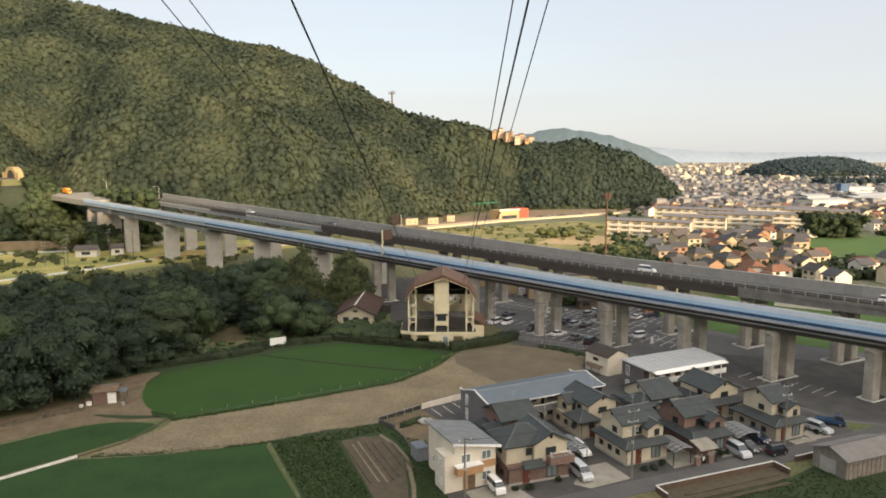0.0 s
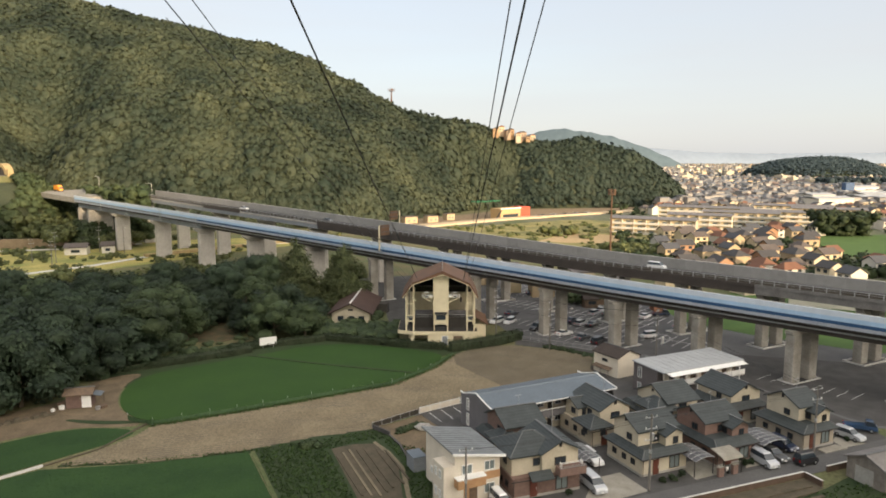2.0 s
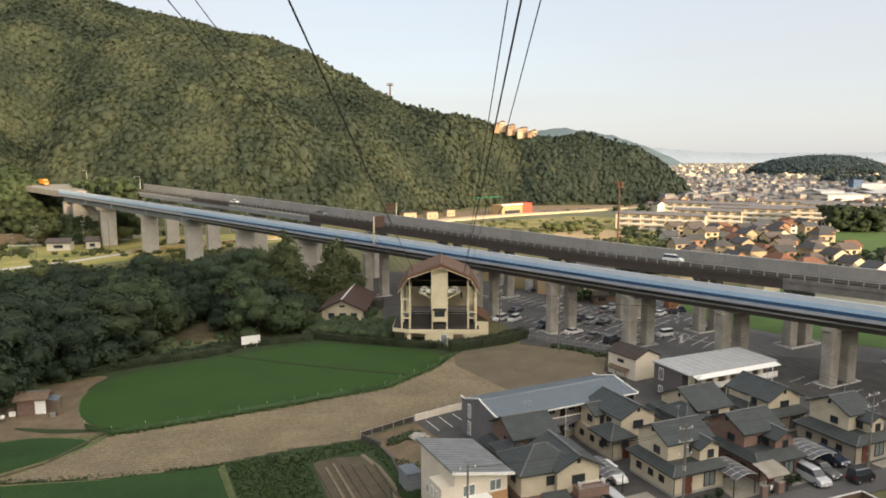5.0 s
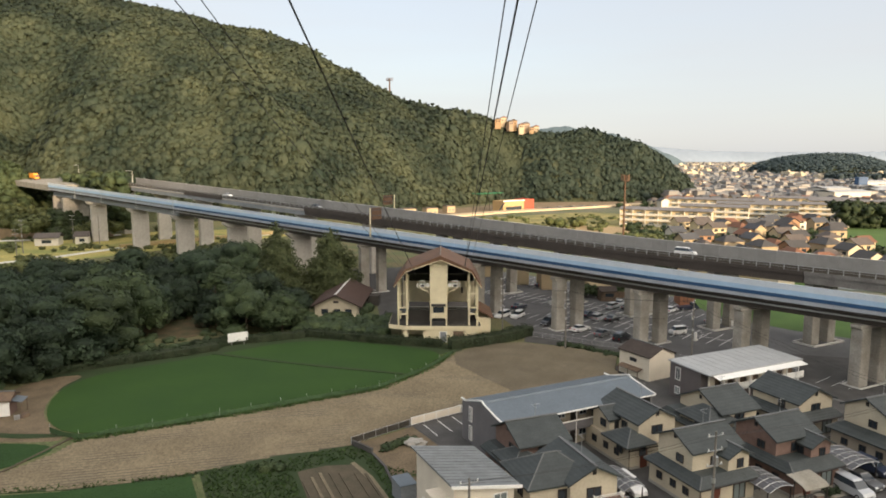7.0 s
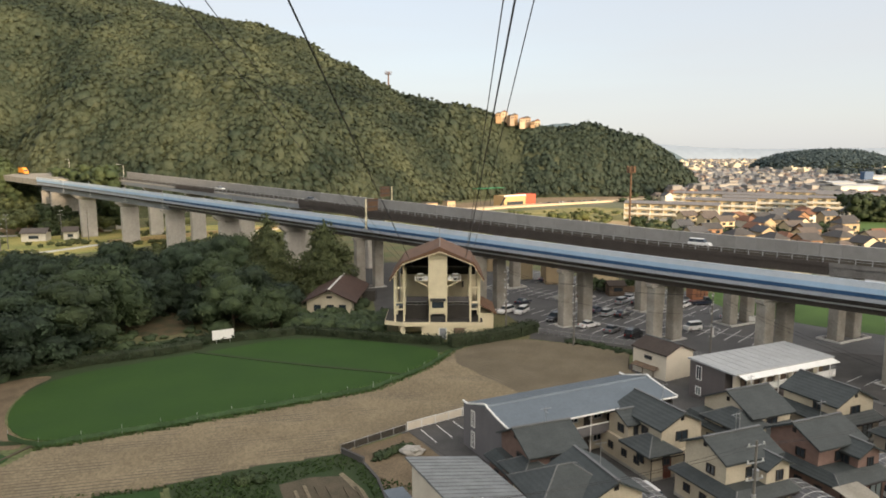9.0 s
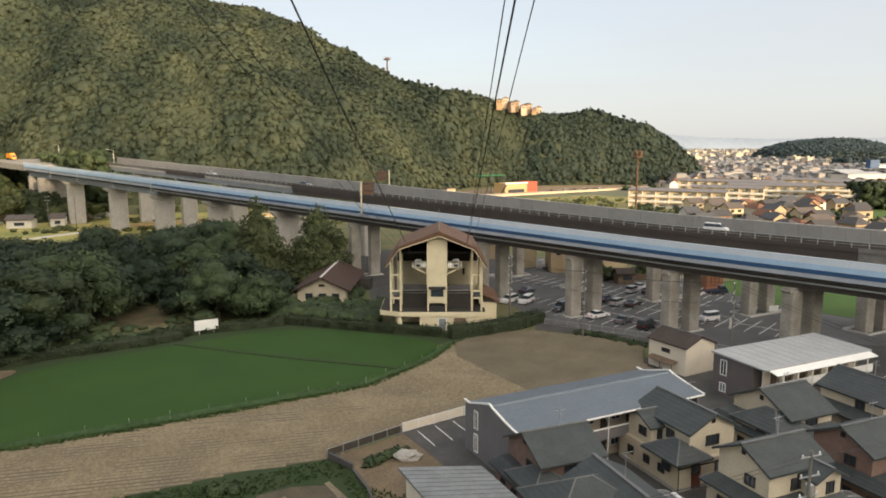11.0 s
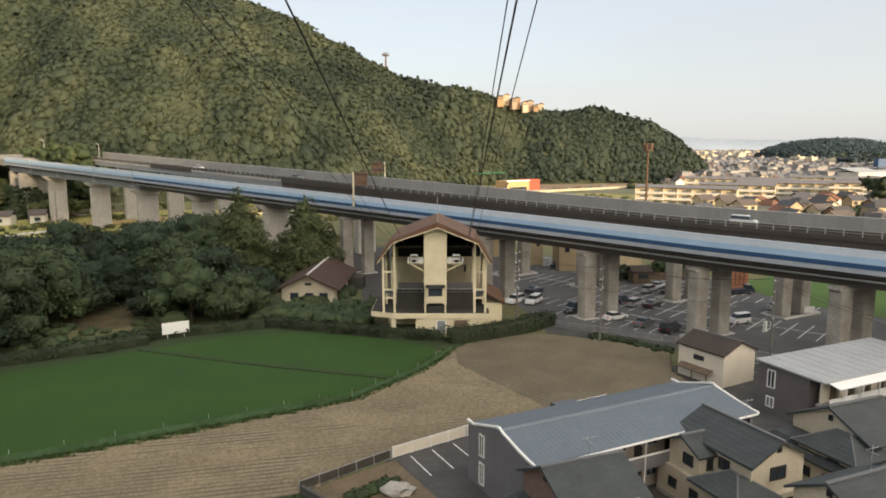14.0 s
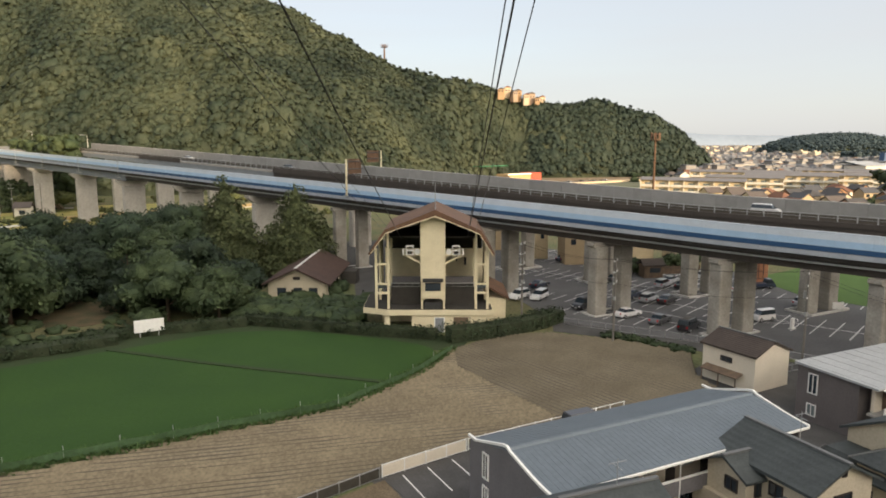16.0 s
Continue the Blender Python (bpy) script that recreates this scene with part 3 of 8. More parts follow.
for (ax, ay), (bx, by) in (((-56.2, 101.6), (-51.1, 107.5)), ((-51.1, 107.5), (-48.2, 117.4))):
    n = Vector((-(by - ay), bx - ax)).normalized() * 0.16
    channel.prism([(ax + n.x, ay + n.y), (ax - n.x, ay - n.y), (bx - n.x, by - n.y), (bx + n.x, by + n.y)], 0.0, 0.16)
setting("field_channel", channel, M_PLOT, "worn brown irrigation channel between the fields", "channel")
setting("yard_grass", Mesh().prism(smooth_outline([(-62.5, 118.6), (-56, 116.9), (-49.4, 117.6), (-50, 118.7), (-57, 118.6), (-62, 119.4)]), 0.0, 0.07), M_VERGE, "tongue of grass between dirt tracks", "grass")
bank = Mesh()
for k in range(12):
    t = k / 11
    bank.box(-77 + 11 * t, 112.6 + 9 * t, 0.0, 1.5, 1.3, 0.45 + 0.2 * math.sin(k * 2.1), 40 + 13 * k, 0.5)
setting("soil_bank", bank, M_PLOT, "low ridge of dark soil beside the track", "bank")
setting("ditch_kerb", track, M_KERB, "narrow pale concrete irrigation channel edge", "kerb")


def furrows(name, outline, turn, step, high, material, label):
    m = Mesh()
    for (ax, ay), (bx, by) in rows_in(outline, turn, step):
        a, b = Vector((ax, ay)), Vector((bx, by))
        n = max(2, int((b - a).length / 2.5))
        side = Vector((-(b - a).y, (b - a).x)).normalized()
        ring = []
        for i in range(n + 1):
            p = a.lerp(b, i / n) + side * noise.noise((ax * 0.3 + i * 0.4, ay * 0.3, 3)) * 0.18
            h = high * (0.7 + 0.6 * noise.noise((p.x * 0.25, p.y * 0.25, 9)))
            w = step * 0.36
            ring.append([(p.x - side.x * w, p.y - side.y * w, 0.045), (p.x, p.y, 0.05 + h), (p.x + side.x * w, p.y + side.y * w, 0.045)])
        for r, q in zip(ring, ring[1:]):
            m.add(r + q, [(0, 3, 4, 1), (1, 4, 5, 2)])
    return tagged(part(name, m, material), label, "furrows", "", "stuff")


DAMP = [(13, 133.2), (19, 136.5), (26, 139.4), (31.4, 141.4), (30.4, 146.6), (33, 156), (25, 161), (16.5, 165), (8, 163), (2.6, 157), (2.8, 150)]
setting("damp_soil", Mesh().prism(DAMP, 0.0, 0.054), M_SOIL_FURROW, "darker damp end of the tilled field", "field")
furrows("soil_furrows", SOIL[:7] + [(13, 133.2), (2.8, 150), (2.5, 157)] + SOIL[16:], 14, 0.72, 0.24, M_SOIL, "shallow furrow ridges drawn along the tilled soil")
furrows("soil_furrows", DAMP, 128, 0.72, 0.24, M_SOIL_DAMP, "shallow furrow ridges in the damp soil")


def tufts(name, outline, step, high, material, label, spread=0.5, blades=3, skip=0.0, base=0.06, seed=3, lean=1.5):
    """Grass or rice: short leaning blades planted over an outline."""
    r = random.Random(seed)
    m = Mesh()
    x0, x1 = min(p[0] for p in outline), max(p[0] for p in outline)
    y0, y1 = min(p[1] for p in outline), max(p[1] for p in outline)
    x = x0
    while x < x1:
        y = y0
        while y < y1:
            px, py = x + r.uniform(-spread, spread) * step, y + r.uniform(-spread, spread) * step
            if r.random() >= skip and inside(outline, px, py):
                for _ in range(blades):
                    t, h = r.uniform(0, 6.28), high * r.uniform(0.6, 1.25)
                    c, s, w = math.cos(t), math.sin(t), step * r.uniform(0.22, 0.4)
                    lx, ly = r.uniform(-lean, lean) * h, r.uniform(-lean, lean) * h
                    m.add([(px - c * w, py - s * w, base), (px + c * w, py + s * w, base), (px + lx + c * w * 0.4, py + ly + s * w * 0.4, base + h), (px + lx - c * w * 0.4, py + ly - s * w * 0.4, base + h)], [(0, 1, 2, 3)])
            y += step
        x += step
    return tagged(part(name, m, material), label, "plants", "", "stuff")


# ---- hills ----
def table(x, rows):
    for (a, p), (b, q) in zip(rows, rows[1:]):
        if x < b:
            t = max(0.0, (x - a) / (b - a))
            t = t * t * (3 - 2 * t) * 0.5 + t * 0.5
            return p + (q - p) * t
    return rows[-1][1]


CREST = [(-700, 215), (-420, 198), (-325, 176), (-294, 168), (-263, 161), (-224, 153), (-181, 141), (-157, 138), (-121, 126), (-86, 107), (-56, 91), (-30, 79), (-6, 74), (30, 68.5), (54, 60), (75, 54), (101, 52), (126, 55), (142, 51), (167, 45), (187, 36), (205, 22), (228, 0)]
FOOT = [(-700, 330), (-330, 392), (-250, 408), (-180, 418), (-100, 425), (-40, 445), (-10, 505), (20, 565), (60, 588), (140, 598), (205, 622), (228, 640)]


SPUR = [(-420, 60), (-330, 66), (-220, 78), (-160, 80), (-121, 73), (-92, 60), (-68, 46), (-48, 23), (-34, 0), (300, 0)]


def hill_height(x, y):
    crest, foot = table(x, CREST), table(x, FOOT)
    if y <= 640:
        t = max(0.0, (y - foot) / max(10.0, 640 - foot))
        t = 1 - (1 - min(1, t)) ** 1.35
    else:
        t = max(0.0, 1 - (y - 640) / 240.0)
        t = t * t * (3 - 2 * t)
    rough = noise.noise((x * 0.012, y * 0.012, 2.0)) * 0.16 + noise.noise((x * 0.035, y * 0.035, 7.0)) * 0.07
    mound = 30 * min(1.0, 1.5 * max(0.0, 1 - (((x + 264) / 64) ** 2 + ((y - 385) / 54) ** 2))) ** 0.8 if x < -165 else 0
    spur = 0
    if foot < y < 560 and x < -34:
        top = 470 + 12 * noise.noise((x * 0.01, 3.0, 1.0))
        up = min(1.0, (y - foot) / (top - foot)) ** 0.75 if y < top else max(0.0, 1 - 0.6 * ((y - top) / 70) ** 2)
        spur = table(x, SPUR) * up * (1 + 0.08 * noise.noise((x * 0.03, y * 0.03, 9.0)))
    if x > 30:
        # the gully that parts the last round hill from the ridge
        crest *= 1 - 0.62 * math.exp(-(((x - 60 + 0.10 * (y - 600)) / 17) ** 2)) * (1 - t) ** 0.6
    elif x > -10:
        crest *= 1 - 0.25 * math.exp(-(((x - 18) / 16) ** 2)) * (1 - t)
    if x < -150:
        # the shaded gully above the tunnels
        off = (x + 250 + 0.35 * (y - 430)) / 24
        cut = 1 - 0.55 * math.exp(-off * off) * max(0.0, 1 - max(0.0, y - 470) / 90)
        crest, spur = crest * cut, spur * cut
    fold = 15 * noise.noise((x * 0.011 - y * 0.004, y * 0.005, 11.0)) * 4 * t * (1 - t) if t < 1 else 0
    return max(spur, crest * t * (1 + rough * (1 - t) * 1.2) + fold * min(1, crest / 60), mound)


def height_sheet(name, x0, x1, y0, y1, step, fn, material, label, category, lift=-0.6):
    nx, ny = int((x1 - x0) / step), int((y1 - y0) / step)
    v = [(x0 + i * step, y0 + j * step, fn(x0 + i * step, y0 + j * step) + lift) for j in range(ny + 1) for i in range(nx + 1)]
    f = [(j * (nx + 1) + i, j * (nx + 1) + i + 1, (j + 1) * (nx + 1) + i + 1, (j + 1) * (nx + 1) + i) for j in range(ny) for i in range(nx)]
    return setting(name, Mesh().add(v, f), material, label, category, smooth=True)


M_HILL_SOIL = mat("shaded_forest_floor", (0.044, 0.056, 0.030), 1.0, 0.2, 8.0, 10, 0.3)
height_sheet("wooded_hill", -700, 232, 320, 890, 6, lambda x, y: hill_height(x, y) + (2.7 if hill_height(x, y) > 6 and y > 415 else 0), M_FOREST, "long steep hill covered in broadleaf forest", "hill")


def icosphere(level):
    bm = bmesh.new()
    bmesh.ops.create_icosphere(bm, subdivisions=level, radius=1.0)
    v = np.array([tuple(p.co) for p in bm.verts])
    f = np.array([[p.index for p in q.verts] for q in bm.faces])
    bm.free()
    return v, f


def crown_shapes(count, level, seed):
    """Uneven tree crowns, a unit across, seen from outside."""
    v, f = icosphere(level)
    out = []
    for k in range(count):
        w = np.empty_like(v)
        for i, p in enumerate(v):
            q = Vector(p)
            r = 1 + 0.45 * noise.noise(q * 1.6 + Vector((k * 9.1, seed, 0))) + 0.30 * noise.noise(q * 3.7 + Vector((k * 5.3, seed, 4))) + 0.12 * noise.noise(q * 8 + Vector((k, seed, 8)))
            w[i] = p * r
        w[:, 2] *= 0.85
        out.append((w, f))
    return out


def leafy_shapes(count, cards, level, size, seed, rough=0.45, core=0.9):
    """Crowns of a unit radius: an uneven core set with leaf sprays."""
    r = np.random.RandomState(seed)
    out = []
    for v, f in crown_shapes(count, level, seed):
        vv, ff = [v * core], [tuple(q) for q in f]
        k = len(v)
        for _ in range(cards):
            d = r.normal(size=3)
            d[2] = abs(d[2]) * 0.9 + r.uniform(-0.35, 0.1)
            d /= np.linalg.norm(d)
            near = int(np.argmax(v @ d))
            c = v[near] * r.uniform(0.85, 1.12) + r.normal(size=3) * 0.07
            n = Vector(d) + Vector(tuple(r.normal(size=3) * rough)) + Vector((0, 0, 0.35))
            q = n.to_track_quat("Z", "Y")
            t, s = r.uniform(0, 6.28), size * r.uniform(0.6, 1.4)
            a, b = Vector((math.cos(t), math.sin(t), -0.3)) * s, Vector((-math.sin(t), math.cos(t), -0.1)) * s * 0.75
            vv.append(np.array([tuple(Vector(c) + q @ p) for p in (a, b, Vector((-a.x, -a.y, a.z)), Vector((-b.x, -b.y, b.z)))]))
            ff += [(k, k + 1, k + 2), (k, k + 2, k + 3)]
            k += 4
        out.append((np.concatenate(vv), np.array(ff)))
    return out


def canopy(name, spots, shapes, material, label, parent=None, kind="stuff", category="forest"):
    """Many crowns in one mesh: spots are x, y, z, radius, height factor and, on a slope, its rise along x and y."""
    verts, faces, k = [], [], 0
    r = np.random.RandomState(5)
    for x, y, z, size, tall, *rise in spots:
        v, f = shapes[r.randint(len(shapes))]
        t = r.uniform(0, 6.28)
        c, s = math.cos(t), math.sin(t)
        w = np.stack([(v[:, 0] * c - v[:, 1] * s) * size + x, (v[:, 0] * s + v[:, 1] * c) * size + y, v[:, 2] * size * tall + z], 1)
        if rise:
            w[:, 2] += (w[:, 0] - x) * rise[0] + (w[:, 1] - y) * rise[1]
        verts.append(w)
        faces.append(f + k)
        k += len(v)
    m = bpy.data.meshes.new(name)
    vv, ff = np.concatenate(verts), np.concatenate(faces)
    m.from_pydata(vv.tolist(), [], ff.tolist())
    m.materials.append(material)
    m.shade_smooth()
    return tagged(part(name, m, material, parent), label, category, "", kind)


def dome_shapes(count, seed, low=-0.4, cards=0, size=0.2, level=2, loose=0.3, core=1.0):
    """Crowns of a unit radius without their hidden undersides, lumpy and smooth, with a few leaf sprays standing off."""
    out = []
    r = np.random.RandomState(seed)
    for v, f in crown_shapes(count, level, seed):
        f = np.array([q for q in f if v[q, 2].mean() > low])
        kept = np.unique(f)
        index = np.full(len(v), -1)
        index[kept] = np.arange(len(kept))
        v, f = v[kept], index[f]
        vv, ff, k = [v * core], [f], len(v)
        for _ in range(cards):
            c = v[r.randint(len(v))] * r.uniform(0.9, 1.1 + 0.15 * loose) + r.normal(size=3) * 0.1 * loose
            n = Vector(tuple(c)) + Vector(tuple(r.normal(size=3) * loose)) + Vector((0, 0, 0.3))
            q = n.to_track_quat("Z", "Y")
            t, w = r.uniform(0, 6.28), size * r.uniform(0.6, 1.3)
            p, b = Vector((math.cos(t), math.sin(t), -0.25)) * w, Vector((-math.sin(t), math.cos(t), -0.1)) * w * 0.8
            vv.append(np.array([tuple(Vector(tuple(c)) + q @ e) for e in (p, b, Vector((-p.x, -p.y, p.z)), Vector((-b.x, -b.y, b.z)))]))
            ff.append(np.array([(k, k + 1, k + 2), (k, k + 2, k + 3)]))
            k += 4
        out.append((np.concatenate(vv), np.concatenate(ff)))
    return out


CANOPY_SHAPES = dome_shapes(24, 31, -0.2, 29, 0.31, 1, 0.6, 0.9)
BUSH_SHAPES = leafy_shapes(8, 40, 1, 0.24, 33)
spots = []
x = -470.0
while x < 226:
    y = table(x, FOOT) - 4
    while y < 680:
        px, py = x + rnd.uniform(-2.4, 2.4), y + rnd.uniform(-2.4, 2.4)
        h = hill_height(px, py)
        seen = abs(px) < 0.66 * py + 25
        if h > 0.5 and seen:
            stand = noise.noise((px * 0.03, py * 0.03, 5))
            size = rnd.uniform(1.7, 3.6) * (1 + 0.35 * stand) * (1.55 if rnd.random() < 0.12 else 1)
            rise_x, rise_y = (hill_height(px + 4, py) - hill_height(px - 4, py)) / 8, (hill_height(px, py + 4) - hill_height(px, py - 4)) / 8
            spots.append((px, py, h + 2.0 + 1.4 * stand + rnd.uniform(-0.6, 0.9), size * 1.08, rnd.uniform(0.6, 1.05), 0.5 * max(-1.2, min(1.2, rise_x)), 0.5 * max(-1.2, min(1.2, rise_y))))
        steep = math.hypot(1, (hill_height(px, py + 3) - hill_height(px, py - 3)) / 6)
        y += 3.1 / max(1.0, 0.85 * steep)
    x += 3.0
dark_stand = lambda p: p[0] > 66 - 0.10 * (p[1] - 600) + 8 * noise.noise((p[0] * 0.05, p[1] * 0.05, 3))
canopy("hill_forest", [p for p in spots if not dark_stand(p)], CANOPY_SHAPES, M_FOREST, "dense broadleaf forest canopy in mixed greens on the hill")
canopy("hill_forest", [p for p in spots if dark_stand(p)], CANOPY_SHAPES, M_FOREST_DARK, "darker forest canopy on the last round hill")
spots = []
for _ in range(1500):
    px, py = rnd.uniform(-335, -172), rnd.uniform(325, 425)
    h = hill_height(px, py)
    if h > 0.6 and not (abs(px + 238 + 0.62 * (py - 385)) < 9 and 352 < py < 402 and h > 20) and not (py > 410 + 0.6 * (px + 245) and px > -252 and h > 20):
        spots.append((px, py, h + 1.5, rnd.uniform(2.2, 4.2), rnd.uniform(0.8, 1.2)))
canopy("mound_scrub", spots, BUSH_SHAPES, M_MOUND, "green scrub and small trees on the mound beside the tunnel")


def far_hill(name, cx, cy, rx, ry, high, step, material, label):
    fn = lambda x, y: high * max(0.0, 1 - (((x - cx) / rx) ** 2 + ((y - cy) / ry) ** 2)) ** 0.55 * (1 + 0.10 * noise.noise((x * 0.02, y * 0.02, 1)))
    height_sheet(name, cx - rx, cx + rx, cy - ry, cy + ry, 12, fn, M_HILL_SOIL, label, "hill")
    out = []
    x = cx - rx
    while x < cx + rx:
        y = cy - ry
        while y < cy + 10:
            h = fn(x, y)
            if h > 1:
                out.append((x + rnd.uniform(-4, 4), y + rnd.uniform(-4, 4), h + rnd.uniform(-0.6, 1.0), step * rnd.uniform(0.8, 1.2), rnd.uniform(0.5, 0.9)))
            y += step
        x += step
    canopy(name + "_trees", out, dome_shapes(10, 6, -0.1, 22, 0.3, 1, 0.6, 0.9), material, "dark tree cover on a distant low hill")


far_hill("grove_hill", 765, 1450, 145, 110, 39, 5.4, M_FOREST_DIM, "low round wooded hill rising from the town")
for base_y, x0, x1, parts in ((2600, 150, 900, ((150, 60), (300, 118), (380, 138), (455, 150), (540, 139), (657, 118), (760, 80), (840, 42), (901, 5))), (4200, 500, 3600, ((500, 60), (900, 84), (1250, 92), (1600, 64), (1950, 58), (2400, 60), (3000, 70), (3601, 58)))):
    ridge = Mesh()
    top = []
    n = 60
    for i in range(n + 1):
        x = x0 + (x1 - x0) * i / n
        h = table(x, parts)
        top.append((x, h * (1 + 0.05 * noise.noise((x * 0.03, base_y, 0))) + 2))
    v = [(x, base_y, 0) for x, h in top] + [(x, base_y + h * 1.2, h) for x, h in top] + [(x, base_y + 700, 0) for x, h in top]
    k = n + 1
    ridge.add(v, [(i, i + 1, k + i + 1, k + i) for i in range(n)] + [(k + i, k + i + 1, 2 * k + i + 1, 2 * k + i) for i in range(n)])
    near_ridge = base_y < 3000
    setting("backdrop_1" if near_ridge else "backdrop_2", ridge, M_FARMIST if near_ridge else M_FARTHEST, "wooded ridge with haze painted in as blue" if near_ridge else "faint mountain line paled by painted haze", "mountains", smooth=True)


# the mountain that the cableway comes down from, behind the camera
def mountain_height(x, y):
    t = max(0.0, (-y - 25) / 300.0)
    tall = 1.0 + 0.28 * min(1, max(0, (x - 10) / 130)) - 0.33 * min(1, max(0, (x - 430) / 70))
    return MOUNTAIN * tall * min(1, t) ** 0.9 * (1 + 0.04 * noise.noise((x * 0.006, y * 0.006, 4))) - 0.3


MOUNTAIN = 138.0
height_sheet("cableway_mountain", -900, 1500, -700, -15, 25, mountain_height, M_GROUND, "wooded mountain slope that the cableway descends", "mountain")

# ---- the two viaducts ----
RUN, OUT = Vector((0.757, -0.653)), Vector((0.653, 0.757))
RUN_TURN, PIER_TURN = -40.8, -53.0
NEAR, FAR = Vector((43.0, 164.5)), Vector((46.5, 190.5))


def near_top(s):
    return 16.5 - (0.0278 if s < 0 else 0.018) * s


def far_top(s):
    return 15.9 - (0.034 if s < 0 else 0.012) * s


def on(base, s, o=0.0):
    p = base + RUN * s + OUT * o
    return p.x, p.y


def sweep(mesh, base, top, s0, s1, o0, o1, z0, z1, step=6.0):
    """A bar along a viaduct between two offsets from its middle line and two heights from its top."""
    n = max(1, int(math.ceil((s1 - s0) / step)))
    v = []
    for i in range(n + 1):
        s = s0 + (s1 - s0) * i / n
        for o, z in ((o0, z0), (o1, z0), (o1, z1), (o0, z1)):
            x, y = on(base, s, o)
            v.append((x, y, top(s) + z))
    f = [(0, 1, 2, 3), tuple(4 * n + i for i in (3, 2, 1, 0))]
    for i in range(n):
        k = 4 * i
        f += [(k + j, k + 4 + j, k + 4 + (j + 1) % 4, k + (j + 1) % 4) for j in range(4)]
    return mesh.add(v, f)


S0, S1 = -292.0, 84.0
near_deck = thing("near_viaduct", Matrix(), "highway viaduct with pale and deep blue side panels", "viaduct", kind="structure")
part("road_slab", sweep(Mesh(), NEAR, near_top, S0, S1, -5.0, 5.0, -4.0, -2.6), M_ROAD, near_deck)
# recessed edge takes the girder brown to imitate shade under the strip
part("slab_edge", sweep(Mesh(), NEAR, near_top, S0, S1, -5.0, -4.8, -4.05, -3.5), M_GIRDER, near_deck, "slab edge with shade put into its dark colour")
part("slab_upper", sweep(Mesh(), NEAR, near_top, S0, S1, -5.3, -5.05, -3.5, -2.88), M_STRIP, near_deck, "pale grey strip below the stripe")
part("stripe_panel", sweep(Mesh(), NEAR, near_top, -178, S1, -5.32, -5.06, -2.82, -2.22), M_NAVY, near_deck, "deep blue stripe along the viaduct")
part("stripe_panel", sweep(Mesh(), NEAR, near_top, S0, -178, -5.32, -5.06, -2.82, -2.22), M_GIRDER_GREY, near_deck, "grey stripe along the viaduct")
s = S0
while s < S1 - 1:
    part("side_panel", sweep(Mesh(), NEAR, near_top, s + 0.008, min(S1, s + 3.992), -5.36, -5.1, -1.35, -0.45), M_PALE, near_deck)
    part("lower_panel", sweep(Mesh(), NEAR, near_top, s + 0.008, min(S1, s + 3.992), -5.36, -5.1, -2.19, -1.36), M_BLUE, near_deck)
    s += 4.0
part("top_rail", sweep(Mesh(), NEAR, near_top, S0, S1, -5.42, -5.02, -0.45, -0.37), M_PALE, near_deck)
part("far_parapet", sweep(Mesh(), NEAR, near_top, S0, S1, 4.9, 5.2, -3.4, -2.3), M_CONCRETE, near_deck)
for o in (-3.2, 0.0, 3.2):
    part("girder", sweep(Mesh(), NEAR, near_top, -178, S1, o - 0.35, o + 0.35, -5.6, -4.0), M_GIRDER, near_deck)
part("box_girder", sweep(Mesh(), NEAR, near_top, S0, -178, -3.4, 3.4, -6.2, -4.0), M_GIRDER_GREY, near_deck, "grey concrete box girder")
pipe = Mesh()
sweep(pipe, NEAR, near_top, -178, S1, -4.5, -4.25, -4.6, -4.35)
part("service_pipe", pipe, M_RAIL, near_deck)

far_deck = thing("far_viaduct", Matrix(), "highway viaduct with a grey noise wall and brown girders", "viaduct", kind="structure")
F0 = -290.0
part("road_slab", sweep(Mesh(), FAR, far_top, -118, S1 + 20, -5.0, 5.4, -1.9, -1.15), M_ASPHALT, far_deck)
part("road_slab", sweep(Mesh(), FAR, far_top, F0, -118, -5.0, 5.4, -1.9, -1.15), M_ROAD, far_deck)
part("parapet", sweep(Mesh(), FAR, far_top, -118, 36, -5.3, -5.0, -1.5, -0.72), M_GIRDER, far_deck, "dark edge beam")
part("parapet", sweep(Mesh(), FAR, far_top, 36.1, S1 + 20, -5.3, -5.0, -1.5, -0.72), M_SPAN, far_deck, "stained grey concrete edge")
part("parapet", sweep(Mesh(), FAR, far_top, F0, -118, -5.3, -5.0, -1.6, -1.0), M_CONCRETE, far_deck, "pale concrete edge beam")
part("wall_cap", sweep(Mesh(), FAR, far_top, F0 + 30, S1 + 20, 5.4, 5.65, 1.36, 1.46), M_KERB, far_deck, "pale metal cap along the noise wall")
part("fascia_girder", sweep(Mesh(), FAR, far_top, -118, 36, -5.1, -4.6, -3.05, -1.5), M_GIRDER, far_deck, "dark brown steel girder")
part("fascia_girder", sweep(Mesh(), FAR, far_top, 36.1, S1 + 20, -5.1, -4.6, -3.05, -1.5), M_SPAN, far_deck, "stained grey concrete edge")
part("fascia_girder", sweep(Mesh(), FAR, far_top, F0, -118, -5.1, -4.6, -3.05, -1.5), M_GIRDER_GREY, far_deck, "grey concrete girder")
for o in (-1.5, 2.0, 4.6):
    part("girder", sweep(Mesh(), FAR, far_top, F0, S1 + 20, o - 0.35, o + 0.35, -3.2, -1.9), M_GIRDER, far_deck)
for z in (-0.2, 0.28):
    part("hand_rail", sweep(Mesh(), FAR, far_top, F0, S1 + 20, -5.2, -5.12, z, z + 0.07), M_RAIL, far_deck)
post = Mesh().box(0, 0, -0.72, 0.12, 0.12, 1.05, RUN_TURN).data("rail_post")
s = F0
